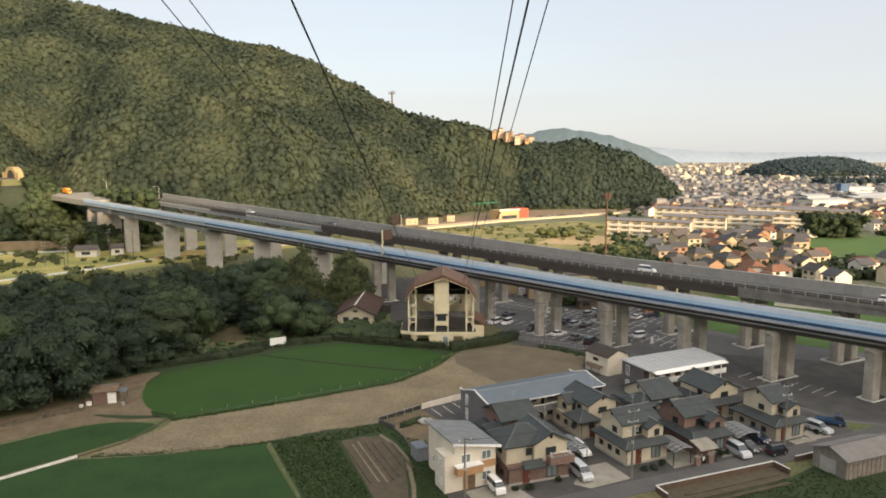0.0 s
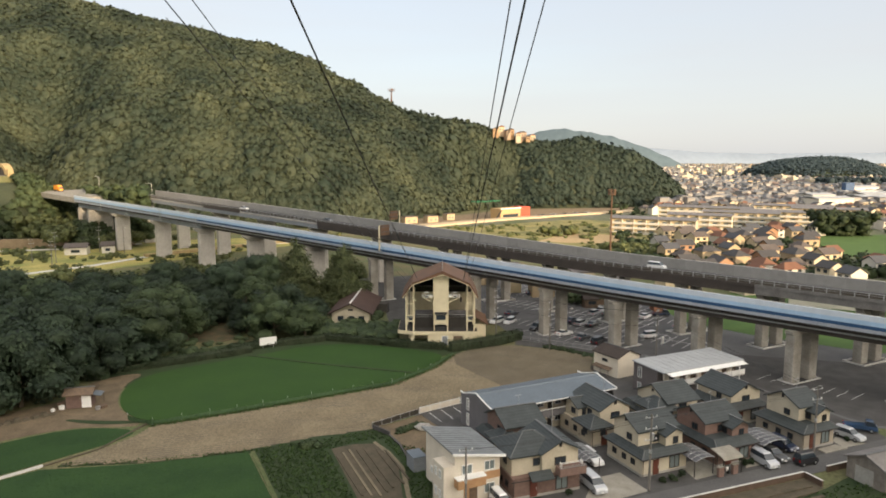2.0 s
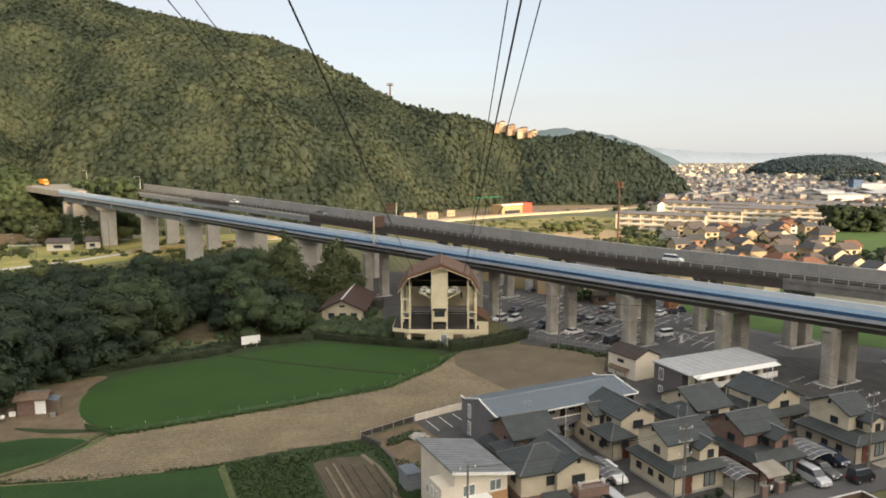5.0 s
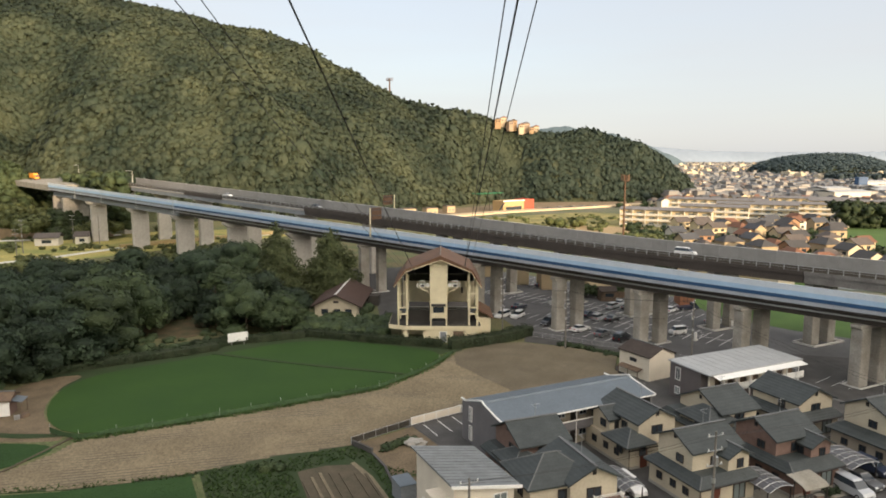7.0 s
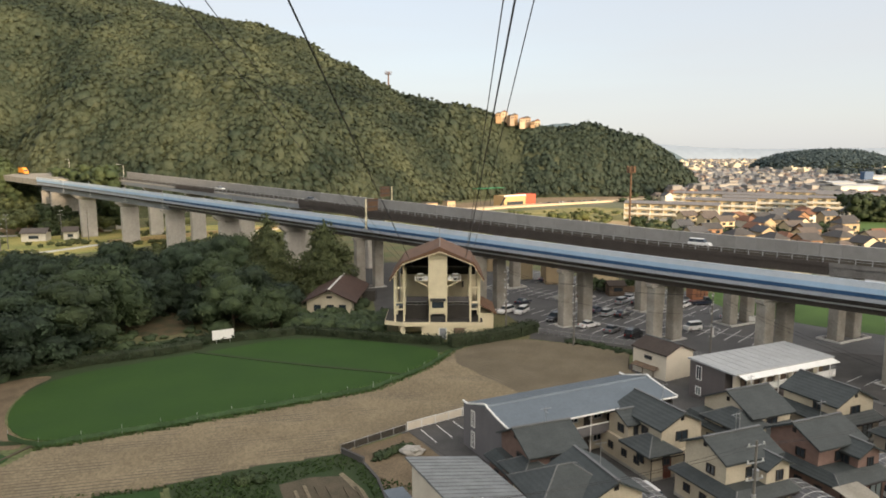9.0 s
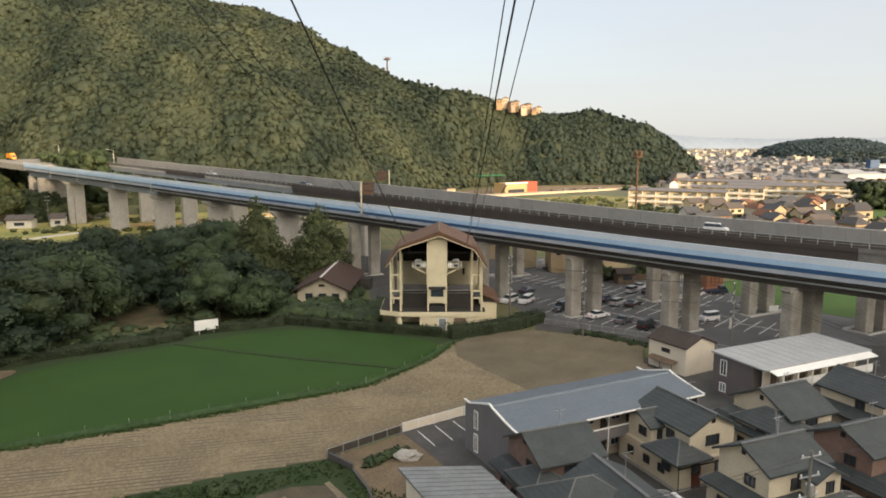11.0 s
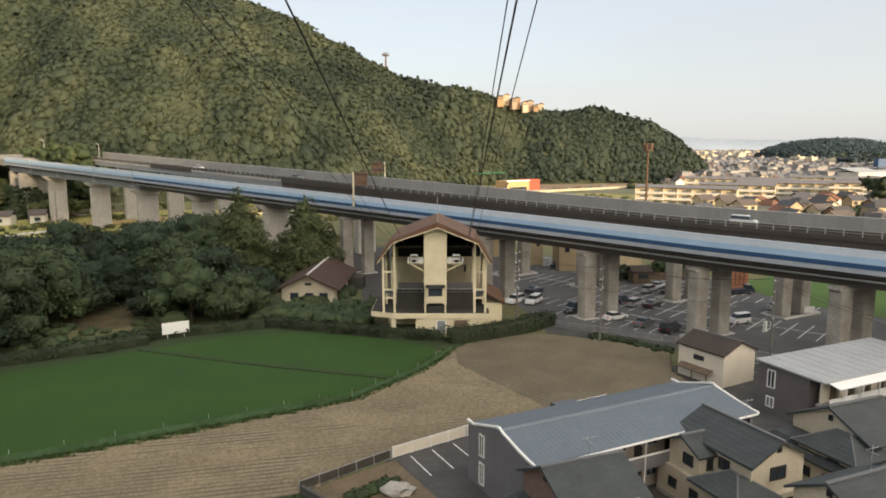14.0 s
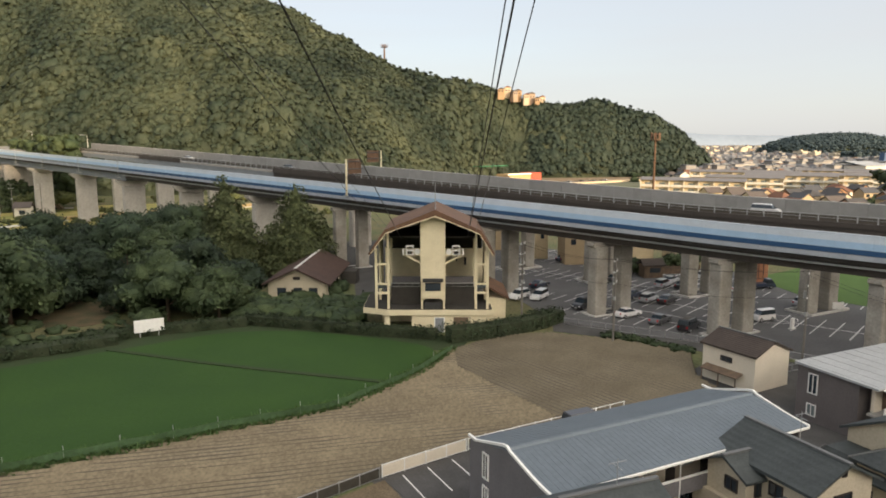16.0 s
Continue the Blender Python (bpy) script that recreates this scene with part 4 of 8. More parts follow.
while s < S1 + 20:
    x, y = on(FAR, s, -5.16)
    part("rail_post", post, M_RAIL, far_deck, at=pose(x, y, far_top(s)))
    part("rail_panel", sweep(Mesh(), FAR, far_top, s + 0.12, s + 2.48, -5.17, -5.13, -0.70, 0.16), M_SCREEN, far_deck)
    s += 2.6
for a, b in ((-196, -168), (-118, -84)):
    part("dark_screen", sweep(Mesh(), FAR, far_top, a, b, -5.45, -5.32, -1.6, -0.15), M_GIRDER, far_deck, "dark screen panel on the parapet")
s = F0 + 30
while s < S1 + 20:
    part("noise_panel", sweep(Mesh(), FAR, far_top, s + 0.1, s + 3.9, 5.45, 5.6, -1.2, 1.35), M_NOISE, far_deck)
    x, y = on(FAR, s, 5.5)
    part("panel_post", Mesh().box(x, y, far_top(s) - 1.2, 0.16, 0.16, 2.5, RUN_TURN), M_NOISE, far_deck)
    s += 4.0


def twin_pier(name, x, y, top, foot="narrow"):
    """Two square columns on a low kerbed footing, with a cross-beam on top; across the run."""
    p = thing(name, pose(x, y, 0, 0, 0, PIER_TURN - 9), "tall pale concrete twin-column bridge pier", "bridge pier", "viaduct piers")
    for o in (-2.5, 2.5):
        part("column", Mesh().soft_box(0, o, 0, 2.0, 2.4, top - 0.4, 0.14), M_PIER, p)
    part("cap_beam", Mesh().along([(-4.2, top), (-4.2, top - 0.5), (-3.9, top - 0.75), (3.9, top - 0.75), (4.2, top - 0.5), (4.2, top)], -0.85, 0.85), M_PIER, p)
    ring = Mesh()
    a, b = (2.2, 4.6) if foot == "wide" else (1.55, 4.1)
    for dx, dy, w, d in ((0, -b, 2 * a, 0.3), (0, b, 2 * a, 0.3), (-a, 0, 0.3, 2 * b + 0.3), (a, 0, 0.3, 2 * b + 0.3)):
        ring.box(dx, dy, 0.03, w, d, 0.35 if foot == "wide" else 0.2)
    part("footing_kerb", ring, M_KERB, p, "white-painted kerb")
    return p


def wall_pier(name, x, y, top, width=6.2):
    p = thing(name, pose(x, y, 0, 0, 0, PIER_TURN), "broad pale concrete wall pier with a flared head", "bridge pier", "viaduct piers")
    w = width / 2
    part("stem", Mesh().soft_box(0, 0, 0, 2.4, width, top - 1.8, 0.3), M_PIER_SUNLIT, p)
    part("flared_head", Mesh().along([(-w, top - 1.8), (w, top - 1.8), (w + 1.7, top - 0.5), (w + 1.7, top), (-w - 1.7, top), (-w - 1.7, top - 0.5)], -1.2, 1.2), M_PIER_SUNLIT, p)
    return p


for x in (-17.6, 12.0, 28.4, 42.6, 57.0, 70.9, 84.5):
    s = (x - NEAR.x) / RUN.x
    px, py = on(NEAR, s - 0.6, -0.9)
    twin_pier("bridge_pier", px, py, near_top(s) - 5.55)
for x in (-148.4, -119.8, -93.8, -68.2, -42.2):
    s = (x - NEAR.x) / RUN.x
    px, py = on(NEAR, s)
    wall_pier("bridge_pier", px, py, near_top(s) - (6.15 if s < -178 else 5.55))
for x in (2.5, 17.0, 32.0, 46.5, 61.0, 75.5, 90.5):
    s = (x - FAR.x) / RUN.x
    px, py = on(FAR, s)
    twin_pier("bridge_pier", px, py, far_top(s) - 3.15, "wide")
for x in (-148.5, -123.0, -97.0, -71.5, -46.5, -20.5):
    s = (x - FAR.x) / RUN.x
    px, py = on(FAR, s)
    wall_pier("bridge_pier", px, py, far_top(s) - 3.15, 5.6)
x, y = on(NEAR, -276)
tagged(part("viaduct_abutment", Mesh().soft_box(0, 0, 6, 3.0, 11, near_top(-276) - 12.2, 0.3), M_PIER, at=pose(x, y, 0, 0, 0, PIER_TURN)), "grey concrete abutment below the highway", "abutment", "", "structure")
tagged(part("abutment_bank", Mesh().box(x - 6, y + 2, 0, 30, 22, 12, RUN_TURN, 0.4), M_HILL_SOIL), "steep green bank under the abutment", "bank", "", "structure")
x, y = on(NEAR, -291)
tagged(part("end_pier", Mesh().soft_box(0, 0, 6, 2.4, 8, near_top(-291) - 12.2, 0.3), M_PIER, at=pose(x, y, 0, 0, 0, PIER_TURN)), "slim concrete end pier in the scrub", "bridge pier")

# ---- cableway station ----
def station():
    s = thing("cableway_station", pose(0, 165, 0), "cream cableway station with open docking bays and a rust brown roof", "station building")
    # base storey
    part("base_wall", Mesh().box(2.0, 5.5, 0, 10.8, 10.6, 2.5), M_STATION, s)
    part("back_wall", Mesh().box(-5.8, 8.5, 0, 4.6, 4.5, 2.5), M_STATION, s)
    part("support_post", Mesh().soft_box(-6.9, 0.9, 0, 0.8, 0.8, 2.5, 0.05), M_STATION, s)
    part("platform", Mesh().prism([(-10.4, 1.6), (-6.6, 0), (8.1, 0), (8.1, 11), (-10.4, 11)], 2.5, 3.3), M_STATION, s, "cream concrete platform edge")
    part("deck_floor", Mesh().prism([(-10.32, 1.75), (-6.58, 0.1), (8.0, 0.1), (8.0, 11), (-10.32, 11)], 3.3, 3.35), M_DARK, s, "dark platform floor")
    door = part("door", Mesh().box(0.55, 0.16, 0.1, 1.2, 0.1, 2.0), M_GIRDER_GREY, s, "grey steel door")
    part("door_frame", Mesh().box(0.55, 0.19, 0.0, 1.5, 0.06, 2.2), M_TRIM_WHITE, door)
    part("shutter", Mesh().box(3.6, 0.16, 0.5, 2.1, 0.1, 1.7), M_WOOD, s, "tan wooden shutter")
    # central tower
    part("tower", Mesh().box(-0.35, 1.5, 7.3, 3.5, 2.6, 9.3), M_STATION, s)
    part("tower_back", Mesh().box(-0.35, 6.5, 4.0, 3.5, 7.0, 12.3), M_STATION, s)
    cabin = part("control_cabin", Mesh().box(-0.35, 1.2, 5.0, 2.7, 2.4, 0.95), M_STATION, s)
    part("cabin_window", Mesh().box(-0.35, 0.05, 6.05, 2.2, 0.08, 1.15), M_GLASS, cabin)
    for k in (-1.2, 1.2):
        part("cabin_post", Mesh().box(-0.35 + k, 0.1, 5.95, 0.22, 0.22, 1.35), M_STATION, cabin)
    part("cabin_roof", Mesh().box(-0.35, 1.0, 7.3, 2.9, 2.4, 0.5), M_STEEL_DARK, cabin, "dark cabin roof")
    for k in (-1.55, 1.55):
        part("cabin_leg", Mesh().box(-0.35 + k, 0.5, 3.3, 0.28, 0.4, 4.0), M_STATION, s)
    part("cabin_base", Mesh().box(-0.35, 1.2, 3.35, 2.4, 2.2, 1.0), M_STEEL_DARK, s)
    # bays, frames and roof
    for k, (outer, inner) in enumerate(((-8.35, -6.65), (7.35, 5.7))):
        for x in (outer, inner):
            part("frame_post", Mesh().box(x, 0.6, 3.3, 0.34, 0.4, 11.2 if x == inner else 8.7), M_STATION, s)
            part("frame_post", Mesh().box(x, 6.5, 3.3, 0.34, 0.4, 11.2 if x == inner else 8.7), M_STATION, s)
        for z in (5.5, 6.8, 9.6):
            part("frame_beam", Mesh().box((outer + inner) / 2, 0.6, z, abs(outer - inner), 0.26, 0.28), M_STATION, s)
        part("stair_panel", Mesh().box((outer + inner) / 2, 1.2, 6.2, abs(outer - inner) - 0.4, 0.1, 0.8), M_ROOF_BLUE, s, "grey stair panel")
        part("side_wall", Mesh().box(outer, 9.0, 3.95, 0.25, 4.6, 8.0), M_STATION, s)
    part("rear_wall", Mesh().box(-0.4, 13.8, 3.95, 15.6, 0.3, 6.2), M_STATION, s)
    # dark sheets and solid blocks added for the shade inside the bays
    part("rear_ceiling", Mesh().box(-0.4, 8.0, 13.2, 13.5, 11.0, 0.25), M_DARK, s, "soffit over the docking bays, shade in its colour")
    part("rear_shade_screen", Mesh().box(-0.4, 12.0, 10.3, 15.0, 0.2, 3.0), M_DARK, s)
    part("bay_shade_block", Mesh().box(-4.4, 6.9, 3.35, 4.2, 7.2, 2.7), M_DARK, s)
    part("bay_shade_block", Mesh().box(3.5, 6.9, 3.35, 4.2, 7.2, 2.7), M_DARK, s)
    for x in (-4.4, 3.5):
        rail = Mesh().box(x, 3.2, 6.45, 4.2, 0.1, 0.14).box(x, 3.2, 6.0, 4.2, 0.06, 0.06)
        for k in range(5):
            rail.box(x - 2.0 + k, 3.2, 6.05, 0.06, 0.06, 0.5)
        part("bay_rail", rail, M_RAIL, s)
        part("bay_panel", Mesh().box(x, 6.2, 6.05, 4.2, 0.1, 0.9), M_GREYWALL, s)
    slope = Mesh().across([(-9.0, 11.3), (-6.75, 14.4), (0, 16.7), (6.0, 14.3), (7.9, 11.2), (8.25, 11.4), (6.3, 14.7), (0, 17.55), (-7.0, 14.8), (-9.35, 11.45)], -0.9, 13.9)
    part("roof", slope, M_ROOF_BROWN, s, "rust brown folded metal roof")
    fascia = Mesh().across([(-9.1, 11.25), (-6.78, 14.32), (0, 16.62), (6.02, 14.22), (7.98, 11.15), (8.1, 11.2), (6.04, 14.33), (0, 16.76), (-6.82, 14.43), (-9.16, 11.29)], -1.0, -0.9)
    part("fascia", fascia, M_STATION, s, "pale roof edge trim")
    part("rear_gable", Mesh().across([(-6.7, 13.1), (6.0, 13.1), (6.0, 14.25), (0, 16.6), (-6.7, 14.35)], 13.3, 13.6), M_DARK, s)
    part("pipe_run", Mesh().tube((3.2, 13.5, 8.0), (3.2, 13.5, 9.6), 0.12).tube((4.6, 13.5, 7.4), (4.6, 13.5, 8.6), 0.18), M_STEEL_DARK, s)
    part("finial", Mesh().tube((0, 0.0, 17.5), (0, 0.0, 21.2), 0.06, 0.04, 6), M_RAIL, s)
    for side in (-1, 1):
        x0 = -0.35 + side * 1.75
        part("lamp_bracket", Mesh().box(x0 + side * 1.2, 0.9, 10.9, 2.6, 0.35, 0.18), M_STATION, s)
        part("bracket_strut", Mesh().tube((x0, 0.9, 9.8), (x0 + side * 2.1, 0.9, 10.9), 0.14), M_STATION, s)
        part("sheave", Mesh().tube((x0 + side * 0.45, 0.7, 11.5), (x0 + side * 0.45, 1.0, 11.5), 0.42, 0.42, 14), M_TRIM_WHITE, s, "white round sheave guard")
        xc, cage = x0 + side * 1.5, Mesh()
        for dx in (-0.5, 0.5):
            for dy in (0.55, 1.25):
                cage.box(xc + dx, dy, 11.08, 0.1, 0.1, 1.25)
        for z in (11.08, 11.62, 12.25):
            cage.box(xc, 0.55, z, 1.1, 0.1, 0.1).box(xc, 1.25, z, 1.1, 0.1, 0.1)
        box = part("winch_cage", cage, M_TRIM_WHITE, s, "white railed winch cage")
        part("winch", Mesh().box(xc, 0.9, 11.12, 0.6, 0.5, 0.45), M_STEEL_DARK, box)
        part("lamp_head", Mesh().tube((x0 + side * 2.45, 0.8, 11.0), (x0 + side * 2.45, 0.8, 11.9), 0.12), M_TRIM_WHITE, s)
    # lean-to at the side
    part("lean_to_wall", Mesh().box(8.9, 8.0, 0, 2.6, 9.0, 4.2), M_STATION, s)
    part("lean_to_roof", Mesh().across([(7.4, 5.9), (10.6, 4.1), (10.7, 4.35), (7.4, 6.15)], 3.0, 13.0), M_ROOF_BROWN, s, "rust brown lean-to roof")
    return s


station()


def gabled_hall(x, y, turn, w, d, wall, ridge, label):
    h = thing("gabled_hall", pose(x, y, 0, 0, 0, turn), label, "hall")
    a = w / 2
    part("wall", Mesh().across([(-a, 0), (a, 0), (a, wall), (0, ridge - 0.25), (-a, wall)], 0.9, d), M_CREAM, h)
    e, drop = a + 1.0, (ridge - wall) / a
    part("roof", Mesh().across([(-e, wall - drop), (0, ridge), (e, wall - drop), (e, wall - drop + 0.2), (0, ridge + 0.2), (-e, wall - drop + 0.2)], 0, d + 0.8), M_ROOF_HALL, h, "aged red-brown gable roof")
    part("ridge_cap", Mesh().box(0, d / 2 + 0.4, ridge + 0.12, 0.35, d + 0.8, 0.18), M_KERB, h, "pale ridge cap")
    part("fascia", Mesh().across([(-e, wall - drop - 0.1), (0, ridge - 0.1), (e, wall - drop - 0.1), (e, wall - drop), (0, ridge), (-e, wall - drop)], -0.06, 0.0), M_ROOF_OLD, h)
    for k in (-2.6, 0.2, 2.8):
        part("window", Mesh().box(k, 0.86, 0.9, 1.5, 0.08, 1.3), M_GLASS, h)
    part("gable_vent", Mesh().box(0, 0.86, wall + 0.4, 1.2, 0.08, 0.5), M_TRIM_DARK, h)
    for k in (4.0, 8.0, 12.0):
        part("side_window", Mesh().box(a + 0.03, k, 0.9, 0.08, 1.6, 1.3), M_GLASS, h)
    part("lean_to", Mesh().box(a + 1.6, d - 4, 0, 3.0, 4.0, 2.4), M_DARK, h, "dark shed against the hall")
    return h


M_ROOF_HALL = mat("faded_brown_roof", (0.072, 0.043, 0.034), 0.75, 0.14, 2.0, 9, 0.1, second=(0.052, 0.033, 0.027), wave=(0.35, 0.02, "Y"))
gabled_hall(-23.9, 184.4, -1.5, 9.8, 21.0, 3.2, 5.5, "cream hall with an aged red-brown gable roof among trees")

# ropes of the cableway
def rope(low, high, sag, r, label):
    """A rope from the station up past the camera, hanging through a little."""
    low, high = Vector((low[0], 169.0, low[1])), Vector((high[0], -110.0, high[1]))
    n = 30
    m = Mesh().pipe([low.lerp(high, i / n) - Vector((0, 0, 4 * sag * (i / n) * (1 - i / n))) for i in range(n + 1)], r)
    tagged(part("cableway_rope", m, M_ROPE), label, "cable", "cableway ropes")


rope((4.85, 14.2), (3.05, 93.9), -0.26, 0.055, "thick dark steel track rope above the cable car")
rope((4.57, 13.0), (1.13, 92.0), 0.3, 0.03, "thin dark steel haul rope")
rope((5.63, 13.3), (3.35, 92.6), 0.0, 0.03, "thin dark steel haul rope")
rope((-5.0, 12.9), (-7.4, 92.2), 0.24, 0.05, "dark steel track rope of the opposite lane")
rope((-6.1, 12.7), (-11.46, 92.8), 3.8, 0.02, "thin distant signal rope")
rope((-6.0, 13.4), (-12.16, 94.0), 3.15, 0.02, "thin distant signal rope")

# ---- houses beside the lane ----
def window(parent, x, y, z, w, h, face="-y", frame_mat=None, pane_mat=None):
    """A window set in a wall: frame with a mullion, and the pane behind it."""
    frame_mat, pane_mat = frame_mat or M_TRIM_DARK, pane_mat or M_GLASS
    f, p = Mesh(), Mesh()
    t = 0.09
    for dx, dz, bw, bh in ((0, 0, w, t), (0, h - t, w, t), (-w / 2 + t / 2, 0, t, h), (w / 2 - t / 2, 0, t, h), (0, 0, t * 0.7, h)):
        f.box(dx, 0, dz, bw, 0.12, bh)
    p.box(0, 0.03, t / 2, w - t, 0.05, h - t)
    turn = {"-y": 0, "+x": 90, "+y": 180, "-x": -90}[face]
    ob = part("window", f, frame_mat, parent, at=pose(x, y, z, 0, 0, turn))
    part("pane", p, pane_mat, ob)
    return ob


def gable_roof(parent, x0, x1, y0, y1, eave, axis, pitch=0.5, over=0.45, material=None, peak=None):
    """A gable roof over a rectangle, ridge along axis, with its ridge cap."""
    material = material or M_ROOF_DARK
    half = ((x1 - x0) if axis == "y" else (y1 - y0)) / 2
    top, t = eave + half * pitch, 0.2
    e = over
    prof = lambda m0: [(m0 - half - e, eave - e * pitch), (m0, top), (m0 + half + e, eave - e * pitch), (m0 + half + e, eave - e * pitch + t), (m0, top + t), (m0 - half - e, eave - e * pitch + t)]
    if axis == "y":
        mid = (x0 + x1) / 2
        roof = Mesh().across(prof(mid), y0 - e, y1 + e)
        cap = Mesh().box(mid, (y0 + y1) / 2, top + t - 0.05, 0.3, y1 - y0 + 2 * e, 0.13)
    else:
        mid = (y0 + y1) / 2
        roof = Mesh().along(prof(mid), x0 - e, x1 + e)
        cap = Mesh().box((x0 + x1) / 2, mid, top + t - 0.05, x1 - x0 + 2 * e, 0.3, 0.13)
    r = part("roof", roof, material, parent)
    part("ridge_cap", cap, M_RIDGE, r)
    return r


def gable_wall(parent, x0, x1, y0, y1, z0, eave, axis, material, pitch=0.5, name="upper_wall"):
    half = ((x1 - x0) if axis == "y" else (y1 - y0)) / 2
    top = eave + half * pitch
    if axis == "y":
        m = Mesh().across([(x0, z0), (x1, z0), (x1, eave), ((x0 + x1) / 2, top), (x0, eave)], y0, y1)
    else:
        m = Mesh().along([(y0, z0), (y1, z0), (y1, eave), ((y0 + y1) / 2, top), (y0, eave)], x0, x1)
    return part(name, m, material, parent)


def skirt_roof(parent, outer, inner, z, high, material=None):
    """The lower roof that runs round an upper storey."""
    (a0, a1, b0, b1), (c0, c1, d0, d1) = outer, inner
    v = [(a0, b0, z), (a1, b0, z), (a1, b1, z), (a0, b1, z), (c0, d0, z + high), (c1, d0, z + high), (c1, d1, z + high), (c0, d1, z + high)]
    v += [(x, y, zz - 0.16) for x, y, zz in v[:4]]
    f = [(0, 1, 5, 4), (1, 2, 6, 5), (2, 3, 7, 6), (3, 0, 4, 7), (4, 5, 6, 7), (11, 10, 9, 8), (8, 9, 1, 0), (9, 10, 2, 1), (10, 11, 3, 2), (11, 8, 0, 3)]
    ob = part("lower_roof", Mesh().add(v, f), material or M_ROOF_DARK, parent)
    for i in range(4):
        part("hip_cap", Mesh().tube(v[i], v[i + 4], 0.07, n=6), M_RIDGE, ob)
    return ob


def hip_roof(parent, x0, x1, y0, y1, eave, pitch=0.5, over=0.45, material=None):
    """A hipped roof over a rectangle with hip and ridge caps."""
    e, t = over, 0.18
    a0, a1, b0, b1, z = x0 - e, x1 + e, y0 - e, y1 + e, eave - e * pitch
    half = min(a1 - a0, b1 - b0) / 2
    top = z + half * pitch
    r = ((a0 + half, (b0 + b1) / 2, top), (a1 - half, (b0 + b1) / 2, top)) if a1 - a0 > b1 - b0 else (((a0 + a1) / 2, b0 + half, top), ((a0 + a1) / 2, b1 - half, top))
    v = [(a0, b0, z + t), (a1, b0, z + t), (a1, b1, z + t), (a0, b1, z + t)] + [(p[0], p[1], p[2] + t) for p in r] + [(a0, b0, z), (a1, b0, z), (a1, b1, z), (a0, b1, z)]
    f = [(6, 7, 1, 0), (7, 8, 2, 1), (8, 9, 3, 2), (9, 6, 0, 3), (9, 8, 7, 6)]
    if a1 - a0 > b1 - b0:
        f += [(0, 1, 5, 4), (1, 2, 5), (2, 3, 4, 5), (3, 0, 4)]
        ends = ((0, 4), (1, 5), (2, 5), (3, 4), (4, 5))
    else:
        f += [(0, 1, 4), (1, 2, 5, 4), (2, 3, 5), (3, 0, 4, 5)]
        ends = ((0, 4), (1, 4), (2, 5), (3, 5), (4, 5))
    ob = part("roof", Mesh().add(v, f), material or M_ROOF_DARK, parent)
    for a, b in ends:
        part("hip_cap", Mesh().tube(v[a], v[b], 0.07, n=6), M_RIDGE, ob)
    return ob


